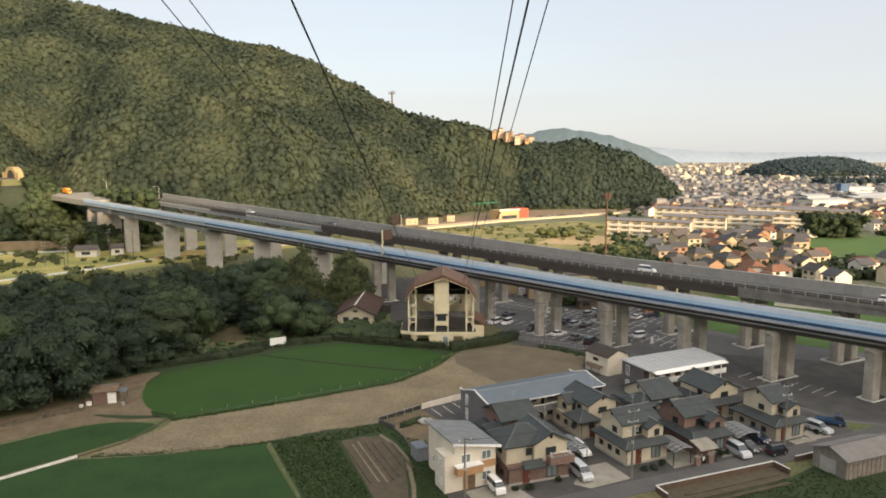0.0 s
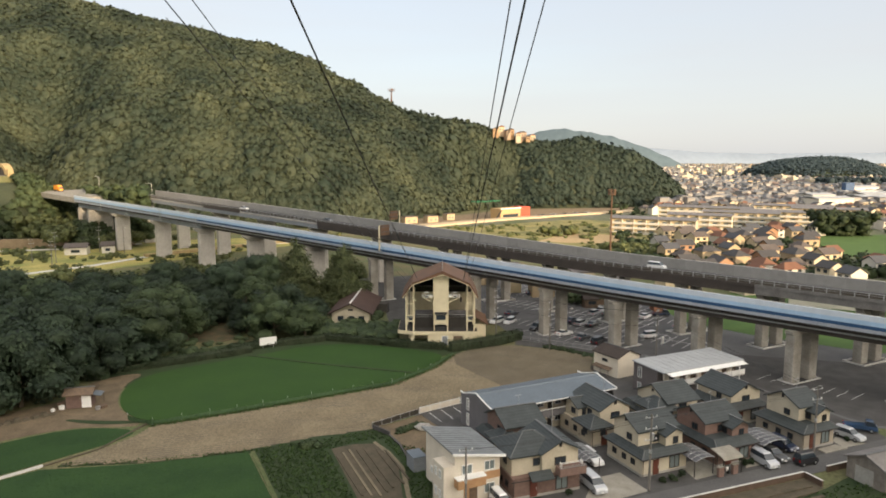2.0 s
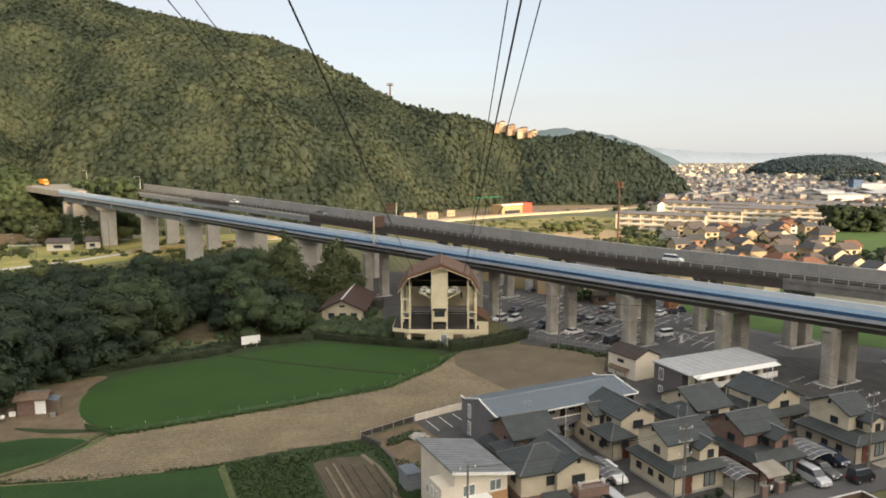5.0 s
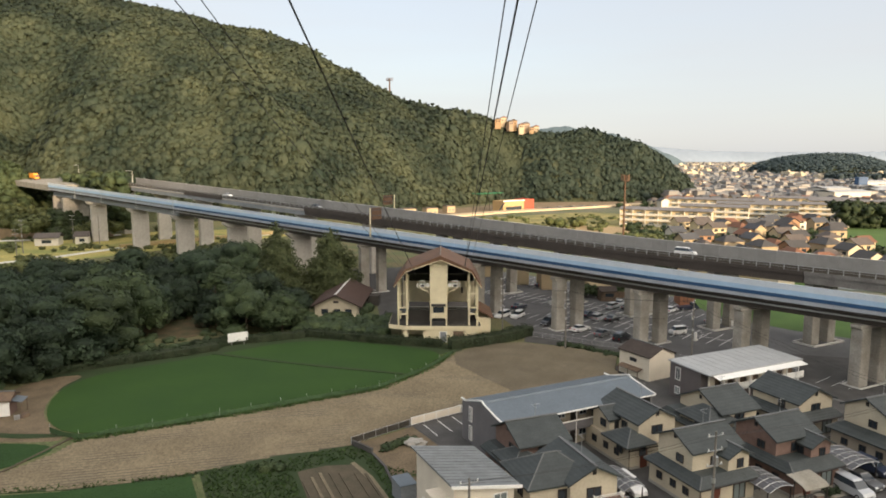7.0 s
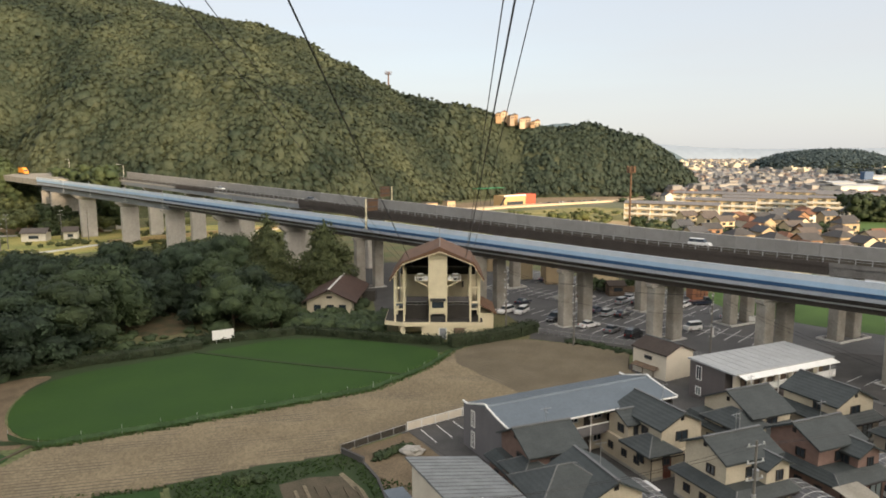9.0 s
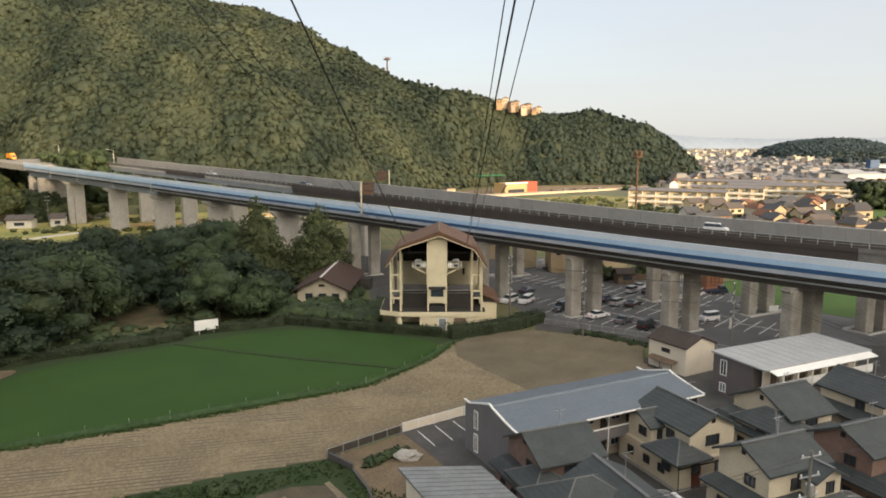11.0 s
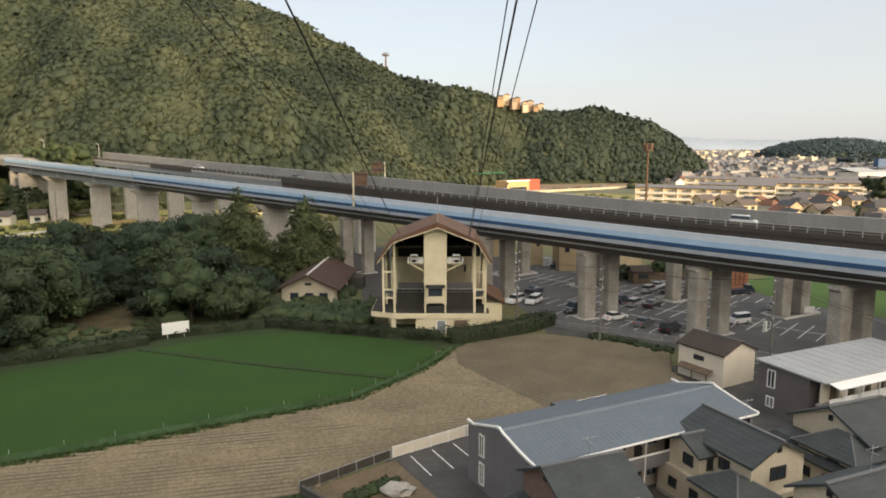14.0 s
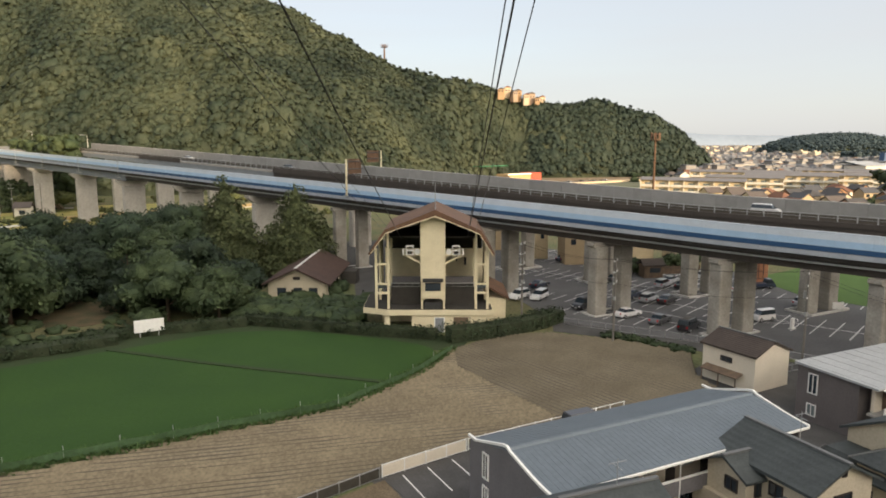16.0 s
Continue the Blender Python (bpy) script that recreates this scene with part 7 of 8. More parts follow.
def utility_pole(x, y, high, turn, arms=2, box=False, label="grey concrete utility pole with crossarms and wires"):
    p = thing("utility_pole", pose(x, y, 0, 0, 0, turn), label, "utility pole", "utility poles")
    part("shaft", Mesh().tube((0, 0, 0), (0, 0, high), 0.17, 0.1, 10), M_POLE, p)
    for k in range(arms):
        z = high - 0.5 - k * 1.5
        arm = part("crossarm", Mesh().box(0, 0, z, 1.9, 0.1, 0.1), M_RAIL, p)
        for dx in (-0.8, 0, 0.8):
            part("insulator", Mesh().tube((dx, 0, z + 0.1), (dx, 0, z + 0.32), 0.06, n=6), M_TRIM_WHITE, arm)
    if box:
        part("transformer", Mesh().tube((0.3, 0.2, high - 3.6), (0.3, 0.2, high - 2.7), 0.28, n=12), M_RAIL, p, "grey transformer can")
    part("step_band", Mesh().tube((0, 0, high * 0.5), (0, 0, high * 0.5 + 0.5), 0.19, n=10), M_RAIL, p)
    return p


POLES = [(12.7, 169.6, 12.5, 60, 5), (24.1, 160.6, 11.5, 60, 3), (45.3, 151.8, 11.5, 60, 3), (27.0, 94.4, 10.5, 20, 3), (54.2, 105.3, 10.5, 20, 2)]
for x, y, h, t, n in POLES:
    utility_pole(x, y, h, t, n, n != 2)
utility_pole(2.9, 87.6, 9.0, 20, 1)
for x, y, h in ((-158.2, 290, 13), (-152, 276, 11), (-156, 322, 12), (-143, 318, 12), (-130, 330, 12), (-168, 290, 10)):
    utility_pole(x, y, h, 30, 2)


def wire(a, b, sag, label="thin dark overhead wire between poles"):
    a, b = Vector(a), Vector(b)
    m = Mesh().pipe([a.lerp(b, i / 14) - Vector((0, 0, sag * 4 * (i / 14) * (1 - i / 14))) for i in range(15)], 0.018, 4)
    tagged(part("overhead_wire", m, M_ROPE), label, "wire", "overhead wires")


for (ax, ay, ah, *_), (bx, by, bh, *_) in zip(POLES[:2], POLES[1:3]):
    for d, z in ((-0.7, 0.2), (0.7, 0.2), (0.0, 3.5)):
        wire((ax + d, ay, ah - z), (bx + d, by, bh - z), 0.7)
for d in (-0.6, 0.6):
    wire((27.0 + d, 94.4, 10.1), (54.2 + d, 105.3, 10.1), 0.6)
    wire((2.9 + d * 0.5, 87.6, 8.7), (27.0 + d, 94.4, 10.1), 0.6)
    wire((54.2 + d, 105.3, 10.1), (45.3 + d, 151.8, 11.0), 0.8)
board = thing("notice_board", pose(-39.7, 162.9, 0, 0, 0, 30), "blank white sign board at the edge of the rice field", "sign board")
part("panel", Mesh().box(0, 0, 0.75, 3.9, 0.08, 1.75), M_TRIM_WHITE, board)
for x in (-1.2, 1.2):
    part("post", Mesh().box(x, 0.1, 0, 0.1, 0.1, 2.4), M_RAIL, board)


def overhead_sign(base, top, s, o, arm, high, label):
    x, y = on(base, s, o)
    g = thing("overhead_sign", pose(x, y, top(s) - 2.9, 0, 0, RUN_TURN + 90), label, "road sign", "highway signs")
    part("post", Mesh().tube((0, 0, 0), (0, 0, high), 0.22, 0.18, 10), M_STATION, g)
    for z in (high - 0.5, high - 2.0):
        part("arm", Mesh().tube((0, 0, z), (arm, 0, z), 0.12, n=8), M_STEEL_DARK, g)
    p = part("board", Mesh().box(arm * 0.55, 0.15, high - 3.0, abs(arm) * 0.8, 0.16, 3.0), M_RUST, g, "brown back of a large sign board")
    for k in (-0.25, 0.0, 0.25):
        part("stiffener", Mesh().box(arm * (0.6 + k), 0.07, high - 3.0, 0.1, 0.1, 3.0), M_RUST, p)
    part("bracket", Mesh().box(0, 0, 0, 0.9, 0.9, 0.35), M_RAIL, g)


overhead_sign(NEAR, near_top, -76.4, -5.6, 4.4, 7.6, "cream gantry post with the brown back of a highway sign")
overhead_sign(FAR, far_top, -86.5, 5.9, -5.0, 8.6, "tall post with the brown back of a highway sign")


def highway_lamp(base, top, s, o, reach):
    x, y = on(base, s, o)
    g = thing("street_lamp", pose(x, y, top(s) - 1.2, 0, 0, RUN_TURN + 90), "tall grey highway lamp with a bent arm", "street lamp", "highway lamps")
    part("pole", Mesh().tube((0, 0, 0), (0, 0, 5.8), 0.12, 0.08), M_RAIL, g)
    part("arm", Mesh().tube((0, 0, 5.8), (reach, 0, 6.0), 0.06), M_RAIL, g)
    part("lamp_head", Mesh().box(reach, 0, 5.9, 0.9, 0.3, 0.16), M_RAIL, g)


highway_lamp(FAR, far_top, -264, 5.6, -2.8)
highway_lamp(FAR, far_top, -326, 5.6, -1.6)
for s in (-262, -236, -206, -178):
    x, y = on(NEAR, s, -5.5)
    g = thing("inspection_ladder", pose(x, y, near_top(s) - 5.2, 0, 0, RUN_TURN), "small hanging steel inspection cage on the viaduct side", "inspection cage", "viaduct cages")
    part("cage", Mesh().box(0, -0.4, 0, 2.2, 0.06, 0.06).box(0, -0.4, 0.5, 2.2, 0.06, 0.06).box(0, -0.4, 1.0, 2.2, 0.06, 0.06).box(-1.1, -0.4, 0, 0.06, 0.06, 1.0).box(0, -0.4, 0, 0.06, 0.06, 1.0).box(1.1, -0.4, 0, 0.06, 0.06, 1.0), M_RAIL, g)
    part("cage_floor", Mesh().box(0, 0.05, -0.08, 2.2, 1.0, 0.08), M_RAIL, g)
    part("ladder", Mesh().box(-0.25, -0.15, 0, 0.06, 0.06, 5.6).box(0.25, -0.15, 0, 0.06, 0.06, 5.6), M_RAIL, g)

# the tunnel and the works at its mouth
M_PORTAL = mat("weathered_tan_concrete", (0.36, 0.28, 0.14), 0.85, 0.12, 2.0, 10, 0.1, second=(0.28, 0.21, 0.11))


def tunnel_portal():
    p = thing("tunnel_portal", pose(-240.3, 388, 33.0, 0, 0, -32), "tan concrete tunnel mouth in the hillside", "tunnel portal", kind="structure")
    ring = Mesh()
    n = 16
    v = []
    for y in (0.0, 4.0):
        for r in (4.4, 6.4):
            for i in range(n + 1):
                t = math.pi * i / n
                v.append((r * math.cos(t), y, r * math.sin(t) * 0.95 + 0.5))
    k = n + 1
    f = []
    for i in range(n):
        f += [(i, i + 1, k + i + 1, k + i), (2 * k + i, 3 * k + i, 3 * k + i + 1, 2 * k + i + 1), (k + i, k + i + 1, 3 * k + i + 1, 3 * k + i), (i, 2 * k + i, 2 * k + i + 1, i + 1)]
    part("arch", ring.add(v, f), M_PORTAL, p)
    # flat disc just behind the arch, coloured as the unlit depth
    part("bore", Mesh().tube((0, 0.5, 0.5), (0, 0.8, 0.5), 4.6, n=20), M_DARK, p, "dark disc in place of the tunnel's inner shade")
    part("apron", Mesh().box(0, -4, -0.2, 12, 14, 0.4), M_ROAD, p)
    part("embankment", Mesh().box(0, -1, -7.0, 20, 18, 6.75, 0, 0.8), M_GROUND, p, "grassy earth bank under the tunnel mouth")
    part("wing_wall", Mesh().box(7.6, 0.4, -1, 1.6, 1.0, 4.5), M_PORTAL, p)
    part("wing_wall", Mesh().box(-7.6, 0.4, -1, 1.6, 1.0, 4.5), M_PORTAL, p)


tunnel_portal()
x, y = on(NEAR, -337, 4.5)
truck(x, y, near_top(-337) - 1.4, RUN_TURN, M_ORANGE, "orange works truck at the end of the viaduct")
setting("highway_apron", sweep(Mesh(), NEAR, near_top, -345, S0, -5.2, 30, -4.0, -1.45), M_DRIVE, "pale highway carriageway running towards the tunnels", "road")
setting("highway_wall", sweep(Mesh(), NEAR, near_top, -330, -296, 14, 14.4, -1.5, 0.8), M_NOISE, "low grey wall between the carriageways", "wall")
sg = thing("direction_sign", pose(-224, 385, 26.0, 0, 0, -30), "green highway sign with pale bars", "road sign", "highway signs")
part("panel", Mesh().box(0, 0, 1.6, 4.0, 0.1, 2.2), M_GREEN_SIGN, sg)
part("text_bar", Mesh().box(0, -0.07, 2.9, 3.0, 0.03, 0.35), M_TRIM_WHITE, sg)
part("text_bar", Mesh().box(0, -0.07, 2.1, 2.4, 0.03, 0.35), M_TRIM_WHITE, sg)
for x in (-1.4, 1.4):
    part("post", Mesh().box(x, 0.1, -2, 0.14, 0.14, 5.6), M_RAIL, sg)

# things beside the lane
M_SMOKY = mat("smoky_carport_sheet", (0.085, 0.085, 0.09), 0.35, 0.1, 0.8, 10, 0.02, spec=0.5)


def carport(x, y, turn, w, d):
    c = thing("carport", pose(x, y, 0.05, 0, 0, turn), "carport with a curved smoky sheet roof and pale ribs", "carport", "carports")
    arch = lambda t: 2.0 + 0.75 * math.sin(math.pi * (0.12 + 0.68 * t))
    v = []
    for i in range(11):
        t = i / 10
        v += [(w * (t - 0.5), 0, arch(t)), (w * (t - 0.5), d, arch(t) + 0.1)]
    m = Mesh().add(v, [(2 * i, 2 * i + 2, 2 * i + 3, 2 * i + 1) for i in range(10)])
    m.add([(a, b, z - 0.04) for a, b, z in v], [(2 * i + 1, 2 * i + 3, 2 * i + 2, 2 * i) for i in range(10)])
    part("roof", m, M_SMOKY, c)
    for k in range(6):
        rib = Mesh()
        for i in range(10):
            a, b = i / 10, (i + 1) / 10
            rib.tube((w * (a - 0.5), d * k / 5, arch(a) + 0.02 * k + 0.03), (w * (b - 0.5), d * k / 5, arch(b) + 0.02 * k + 0.03), 0.035, n=4)
        part("rib", rib, M_RAIL, c)
    for k in (0, 3, 6, 10):
        part("purlin", Mesh().tube((w * (k / 10 - 0.5), 0, arch(k / 10) + 0.04), (w * (k / 10 - 0.5), d, arch(k / 10) + 0.14), 0.03, n=4), M_RAIL, c)
    for px, py in ((-w / 2, 0.3), (-w / 2, d - 0.3), (w / 2, 0.3), (w / 2, d - 0.3)):
        part("post", Mesh().box(px * 0.97, py, 0, 0.09, 0.09, 2.2), M_TRIM_DARK, c)


carport(35.9, 98.6, 22, 3.3, 4.6)
carport(48.0, 104.2, 22, 4.4, 4.6)
carport(20.6, 98.8, 22, 2.6, 4.6)
porch = thing("canopy", pose(39.4, 100.5, 0.05, 0, 0, 22), "pale curved porch canopy beside a brown house", "canopy")
part("roof", Mesh().along([(-1.5, 2.2), (-1.0, 2.5), (0.2, 2.8), (1.1, 2.9), (1.1, 2.98), (0.2, 2.88), (-1.0, 2.58), (-1.5, 2.28)], -1.7, 1.7), M_DRIVE, porch)
for x in (-1.6, 1.6):
    part("post", Mesh().box(x, -1.3, 0, 0.1, 0.1, 2.3), M_TRIM_DARK, porch)
for x, y in ((38.0, 98.6), (40.3, 99.5)):
    gate = thing("gate_pier", pose(x, y, 0.03, 0, 0, 22), "low pinkish brick gate pier beside the lane", "gate pier", "gate piers")
    part("pier", Mesh().soft_box(0, 0, 0, 0.9, 0.45, 1.35, 0.03), M_TERRA, gate)
    part("cap", Mesh().box(0, 0, 1.35, 1.0, 0.55, 0.07), M_DRIVE, gate)
scooter = thing("scooter", pose(39.0, 99.9, 0.03, 0, 0, -60), "small dark scooter under the porch canopy", "scooter")
part("body", Mesh().soft_box(0, 0, 0.3, 1.2, 0.34, 0.42, 0.1), M_STEEL_DARK, scooter)
part("seat", Mesh().soft_box(-0.25, 0, 0.7, 0.6, 0.3, 0.14, 0.05), M_TRIM_DARK, scooter)
part("front_shield", Mesh().soft_box(0.5, 0, 0.4, 0.14, 0.42, 0.6, 0.04), M_TRIM_WHITE, scooter)
part("handlebar", Mesh().tube((0.48, -0.32, 1.05), (0.48, 0.32, 1.05), 0.03, n=6), M_STEEL_DARK, scooter)
for x in (-0.5, 0.62):
    part("wheel", Mesh().tube((x, -0.06, 0.22), (x, 0.06, 0.22), 0.22, n=14), M_TYRE, scooter)
M_BLOCKWALL = mat("stained_brown_blocks", (0.115, 0.080, 0.058), 0.9, 0.2, 1.2, 9, 0.2, second=(0.085, 0.058, 0.042))
wall_1 = thing("lane_wall", Matrix(), "low brown block wall with a pale coping along the lane", "wall", kind="structure")
for (ax, ay), (bx, by) in (((29.4, 90.55), (49.2, 98.3)), ((49.3, 98.2), (50.3, 95.6)), ((29.4, 90.4), (30.2, 88.2)), ((53.3, 100.0), (58.6, 102.2))):
    t = math.degrees(math.atan2(by - ay, bx - ax))
    L = math.hypot(bx - ax, by - ay)
    part("wall_run", Mesh().box((ax + bx) / 2, (ay + by) / 2, -0.1, L, 0.25, 0.95, t), M_BLOCKWALL, wall_1)
    part("coping", Mesh().box((ax + bx) / 2, (ay + by) / 2, 0.85, L, 0.27, 0.06, t), M_KERB, wall_1)
for k in range(3):
    setting(f"garden_bed_{k + 1}", Mesh().box(41 + 0.5 * k, 92.6 - 1.3 * k, 0, 17 - k, 0.55, 0.22 + 0.02 * k, 21.8), M_PLOT, "dug garden bed below the lane wall", "bed")
tw_g = random.Random(44)
heap = thing("covered_heap", pose(-2.9, 115.2, 0.03), "pale grey tarpaulin heap on rough ground", "heap")
part("tarpaulin", Mesh().add(*(lambda v, f: ((v * np.array([1.3, 0.8, 0.75]) + np.array([0, 0, 0.35])).tolist(), f.tolist()))(*crown_shapes(1, 2, 31)[0])), M_CONCRETE, heap)
pl = bpy.data.objects["seed_plot"]
for k in range(7):
    wide, m = (0.34, M_SOIL) if k in (1, 2) else (0.3, M_PLOT)
    part("furrow_ridge", Mesh().box(-12.7 + k * 0.95 + (0.6 if k > 4 else 0), 98.9 + k * 0.55, 0.06, wide, 15.5 - abs(k - 2) * 1.3, 0.14, 23), m, pl)
canopy("garden_bushes", [(-6.8 + 3.4 * t + tw_g.uniform(-0.5, 0.5), 113.6 + 3.6 * t + tw_g.uniform(-0.6, 0.6), 0.25, tw_g.uniform(0.3, 0.75), tw_g.uniform(0.6, 1.0)) for t in (tw_g.random() for _ in range(34))] + [(-21 + 2.6 * tw_g.random(), 107.4 + 1.4 * tw_g.random(), 0.3, tw_g.uniform(0.4, 0.9), 1.0) for _ in range(10)], BUSH_SHAPES, M_LEAF, "low green bushes in the garden beds", category="bushes")
kerb = thing("garden_kerb", Matrix(), "dark low block kerb round the garden", "kerb", kind="structure")
for (ax, ay), (bx, by) in (((-11.0, 115.2), (-8.2, 112.6)), ((-8.2, 112.6), (-6.3, 108.8)), ((-6.3, 108.8), (-4.9, 104.0))):
    t = math.degrees(math.atan2(by - ay, bx - ax))
    part("kerb_run", Mesh().box((ax + bx) / 2, (ay + by) / 2, 0, math.hypot(bx - ax, by - ay), 0.3, 0.75 if ay > 114 else 0.25, t), M_YARD, kerb)
ab = thing("storage_hut", pose(-3.6, 101.2, 0.02, 0, 0, 25), "small dark grey storage hut behind the white house", "hut")
part("wall", Mesh().box(0, 0, 0, 1.8, 2.6, 2.1), M_GIRDER_GREY, ab)
part("roof", Mesh().box(0, 0, 2.1, 2.0, 2.8, 0.1), M_ROOF_BLUE, ab)
part("door", Mesh().box(0.92, -0.3, 0.05, 0.06, 1.2, 1.9), M_TRIM_DARK, ab)

# planting
setting("field_path", Mesh().prism([(-42.4, 156.9), (-28.8, 151.7), (-20.2, 148.9), (-12, 146.5), (-5.4, 144.5), (-5.6, 143.8), (-12, 145.7), (-20.2, 148.1), (-28.8, 150.9), (-42.6, 156.1)][::-1], 0.05, 0.2), M_VERGE, "dark narrow ridge across the rice field", "path")
tufts("rice_plants", RICE, 0.34, 0.03, M_RICE, "rows of bright green rice plants", blades=2, seed=1, lean=6.0)
tufts("rice_plants", [(-56, 100.5), (-63.5, 93.5), (-70, 82), (-17, 82), (-20, 89), (-28.6, 106.4), (-42, 102.5)], 0.38, 0.03, M_RICE_LOW, "rows of dark green rice plants", blades=2, seed=2, lean=6.0)
tufts("rice_plants", SIDE_RICE, 0.38, 0.03, M_RICE_LOW, "rows of green rice plants", blades=2, seed=4, lean=6.0)
tufts("verge_grass", [(-22, 108), (-17, 107.4), (-12, 110.6), (-9, 111), (-6, 104), (-3.6, 92), (-3, 84), (2, 84), (1, 88), (-3, 103), (-2.4, 107.6), (-6.2, 109), (-8.2, 112.9), (-11, 115), (-20, 110)], 0.36, 0.17, M_GRASS, "rough green grass verge", blades=3, skip=0.3, seed=5)
tufts("garden_weeds", [(-27.5, 106.6), (-19, 89), (-16, 82), (-8.4, 82), (-9.8, 89), (-17, 107), (-20, 109)], 0.42, 0.24, M_GRASS, "uneven weeds in the garden", blades=3, skip=0.2, seed=15)
tufts("field_edge_grass", [(-47, 115.6), (-34, 122), (-22, 128.6), (-8.5, 136.6), (-1.2, 147), (3, 157), (1.6, 157.4), (-3.6, 147), (-10, 138.6), (-24, 130.6), (-36, 124), (-48, 117.6)], 0.28, 0.32, M_EDGE, "rough grass on the field's edge", blades=3, skip=0.2, seed=6)
tufts("strip_grass", [(-54, 101.4), (-41, 103), (-28, 106.4), (-20, 109.2), (-20, 110.4), (-28, 107.6), (-41, 104.2), (-54, 102.6)], 0.35, 0.18, M_GRASS, "grass strip beside the tilled soil", blades=3, skip=0.2, seed=8)
tufts("bank_grass", [(46, 92.4), (50.6, 95), (56, 97), (66, 92), (60, 70), (20, 70), (18, 81), (30.6, 86.4)], 0.45, 0.2, M_GRASS, "overgrown grass below the lane wall", blades=3, skip=0.5, seed=9)


# clutter beside the field shed
for k, (x, y, w, h, m) in enumerate(((-65.6, 123.9, 0.8, 0.6, M_TRIM_WHITE), (-66.2, 124.8, 1.0, 0.9, M_WOOD), (-59.4, 123.9, 0.7, 0.5, M_RAIL), (-58.9, 124.9, 1.1, 0.4, M_WOOD), (-66.6, 122.9, 0.6, 0.4, M_TRIM_WHITE))):
    b = thing("storage_crate", pose(x, y, 0.04, 0, 0, 20 * k), "worn storage crate on the dirt beside the shed", "crate", "crates by the shed")
    part("box", Mesh().soft_box(0, 0, 0, w, w * 0.7, h, 0.03), m, b)
    part("lid", Mesh().box(0, 0, h, w + 0.06, w * 0.7 + 0.06, 0.05), m, b)

# ---- beyond the viaducts: flats, shops, the town ----
M_WARM = [mat(f"town_wall_{k}", c, 0.85, 0.06, 3.0, 10, 0.04) for k, c in enumerate(((0.56, 0.49, 0.36), (0.58, 0.48, 0.31), (0.62, 0.585, 0.51), (0.42, 0.33, 0.21), (0.34, 0.20, 0.12)))]
M_TROOF = [mat(f"town_roof_{k}", c, 0.7, 0.12, 2.0, 10, 0.06, wave=(0.3, 0.02, "Z")) for k, c in enumerate(((0.062, 0.060, 0.060), (0.105, 0.088, 0.078), (0.175, 0.085, 0.052), (0.072, 0.075, 0.082)))]


def flats(x, y, turn, length, label):
    """A three-storey slab of flats with open balconies."""
    b = thing("block_of_flats", pose(x, y, 0.03, 0, 0, turn), label, "flats", "row of flats")
    part("wall", Mesh().box(length / 2, 5, 0, length, 8, 8.6), M_WARM[1], b)
    part("roof", Mesh().along([(-0.3, 8.6), (5, 9.8), (9.6, 8.6), (9.6, 8.85), (5, 10.05), (-0.3, 8.85)][::1], -0.4, length + 0.4), M_FLAT_ROOF, b, "low pale grey pitched roof")
    for k in range(3):
        part("balcony_front", Mesh().box(length / 2, -0.1, 2.75 * k + 0.1, length, 0.16, 1.1), M_WARM[2], b)
        part("balcony_slab", Mesh().box(length / 2, 0.5, 2.75 * k - 0.06 if k else 0.0, length, 1.2, 0.16), M_WARM[1], b)
    n = int(length / 6)
    for i in range(n + 1):
        part("party_wall", Mesh().box(length * i / n, 0.45, 0, 0.25, 1.1, 8.5), M_WARM[2], b)
    pane = Mesh().box(0, 0, 0, 2.6, 0.08, 1.7).data("balcony_window")
    for i in range(n):
        for k in range(3):
            part("balcony_window", pane, M_GLASS_PALE, b, at=pose(length * (i + 0.5) / n, 0.97, 2.75 * k + 0.4))
    return b


M_FLAT_ROOF = mat("pale_grey_roof_sheet", (0.17, 0.165, 0.165), 0.7, 0.1, 3.0, 10, 0.04)
FL = "long cream three-storey block of flats with open balconies"
for x, y, length in ((95, 402, 46), (135, 426, 36), (164, 447, 44), (190, 452, 40), (234, 475, 44), (150, 492, 60), (222, 505, 50)):
    flats(x, y, -27, length, FL)

# the roadside shop in the sun
shop = thing("roadside_shop", pose(38.5, 490, 0.03, 0, 0, 40), "tan and red roadside shop in low sun", "shop")
part("wall", Mesh().box(12, 5, 0, 20, 10, 7.0), mat("yellow_render", (0.46, 0.32, 0.16), 0.8, 0.08, 2.0, 10, 0.05), shop)
part("red_wing", Mesh().box(27, 5, 0, 10, 9.6, 7.4), mat("faded_red_render", (0.42, 0.085, 0.05), 0.7, 0.08, 1.0, 10, 0.03), shop, "bright red end of the shop")
part("parapet", Mesh().box(12, -0.2, 6.6, 20.6, 0.5, 0.7), M_TRIM_WHITE, shop)
part("stair", Mesh().along([(-0.5, 0), (0.5, 0), (0.5, 0.3), (-0.5, 0.3)], -2, 2).across([(-3, 0), (2, 5.6), (2, 6.2), (-3, 0.6)], -1.4, -0.4), M_STEEL_DARK, shop)
part("shop_window", Mesh().box(12, -0.08, 0.8, 15, 0.1, 2.2), M_GLASS, shop)
part("roof_canopy", Mesh().box(0, 13, 11.6, 24, 6, 0.35), M_GREEN_SIGN, shop, "green flat canopy roof")
for x in (-7, 2, 11):
    part("canopy_post", Mesh().box(x, 13, 0, 0.2, 0.2, 11.6), M_STEEL_DARK, shop)
for k in range(16):
    car(("sedan", "wagon", "minivan")[k % 3], (P_WHITE, P_SILVER, P_GREY, P_BLACK, P_WHITE)[k % 5], 66 + k * 3.0, 506 + k * 1.9, 120, 0.05, "in a roadside lot", "cars by the roadside shop")
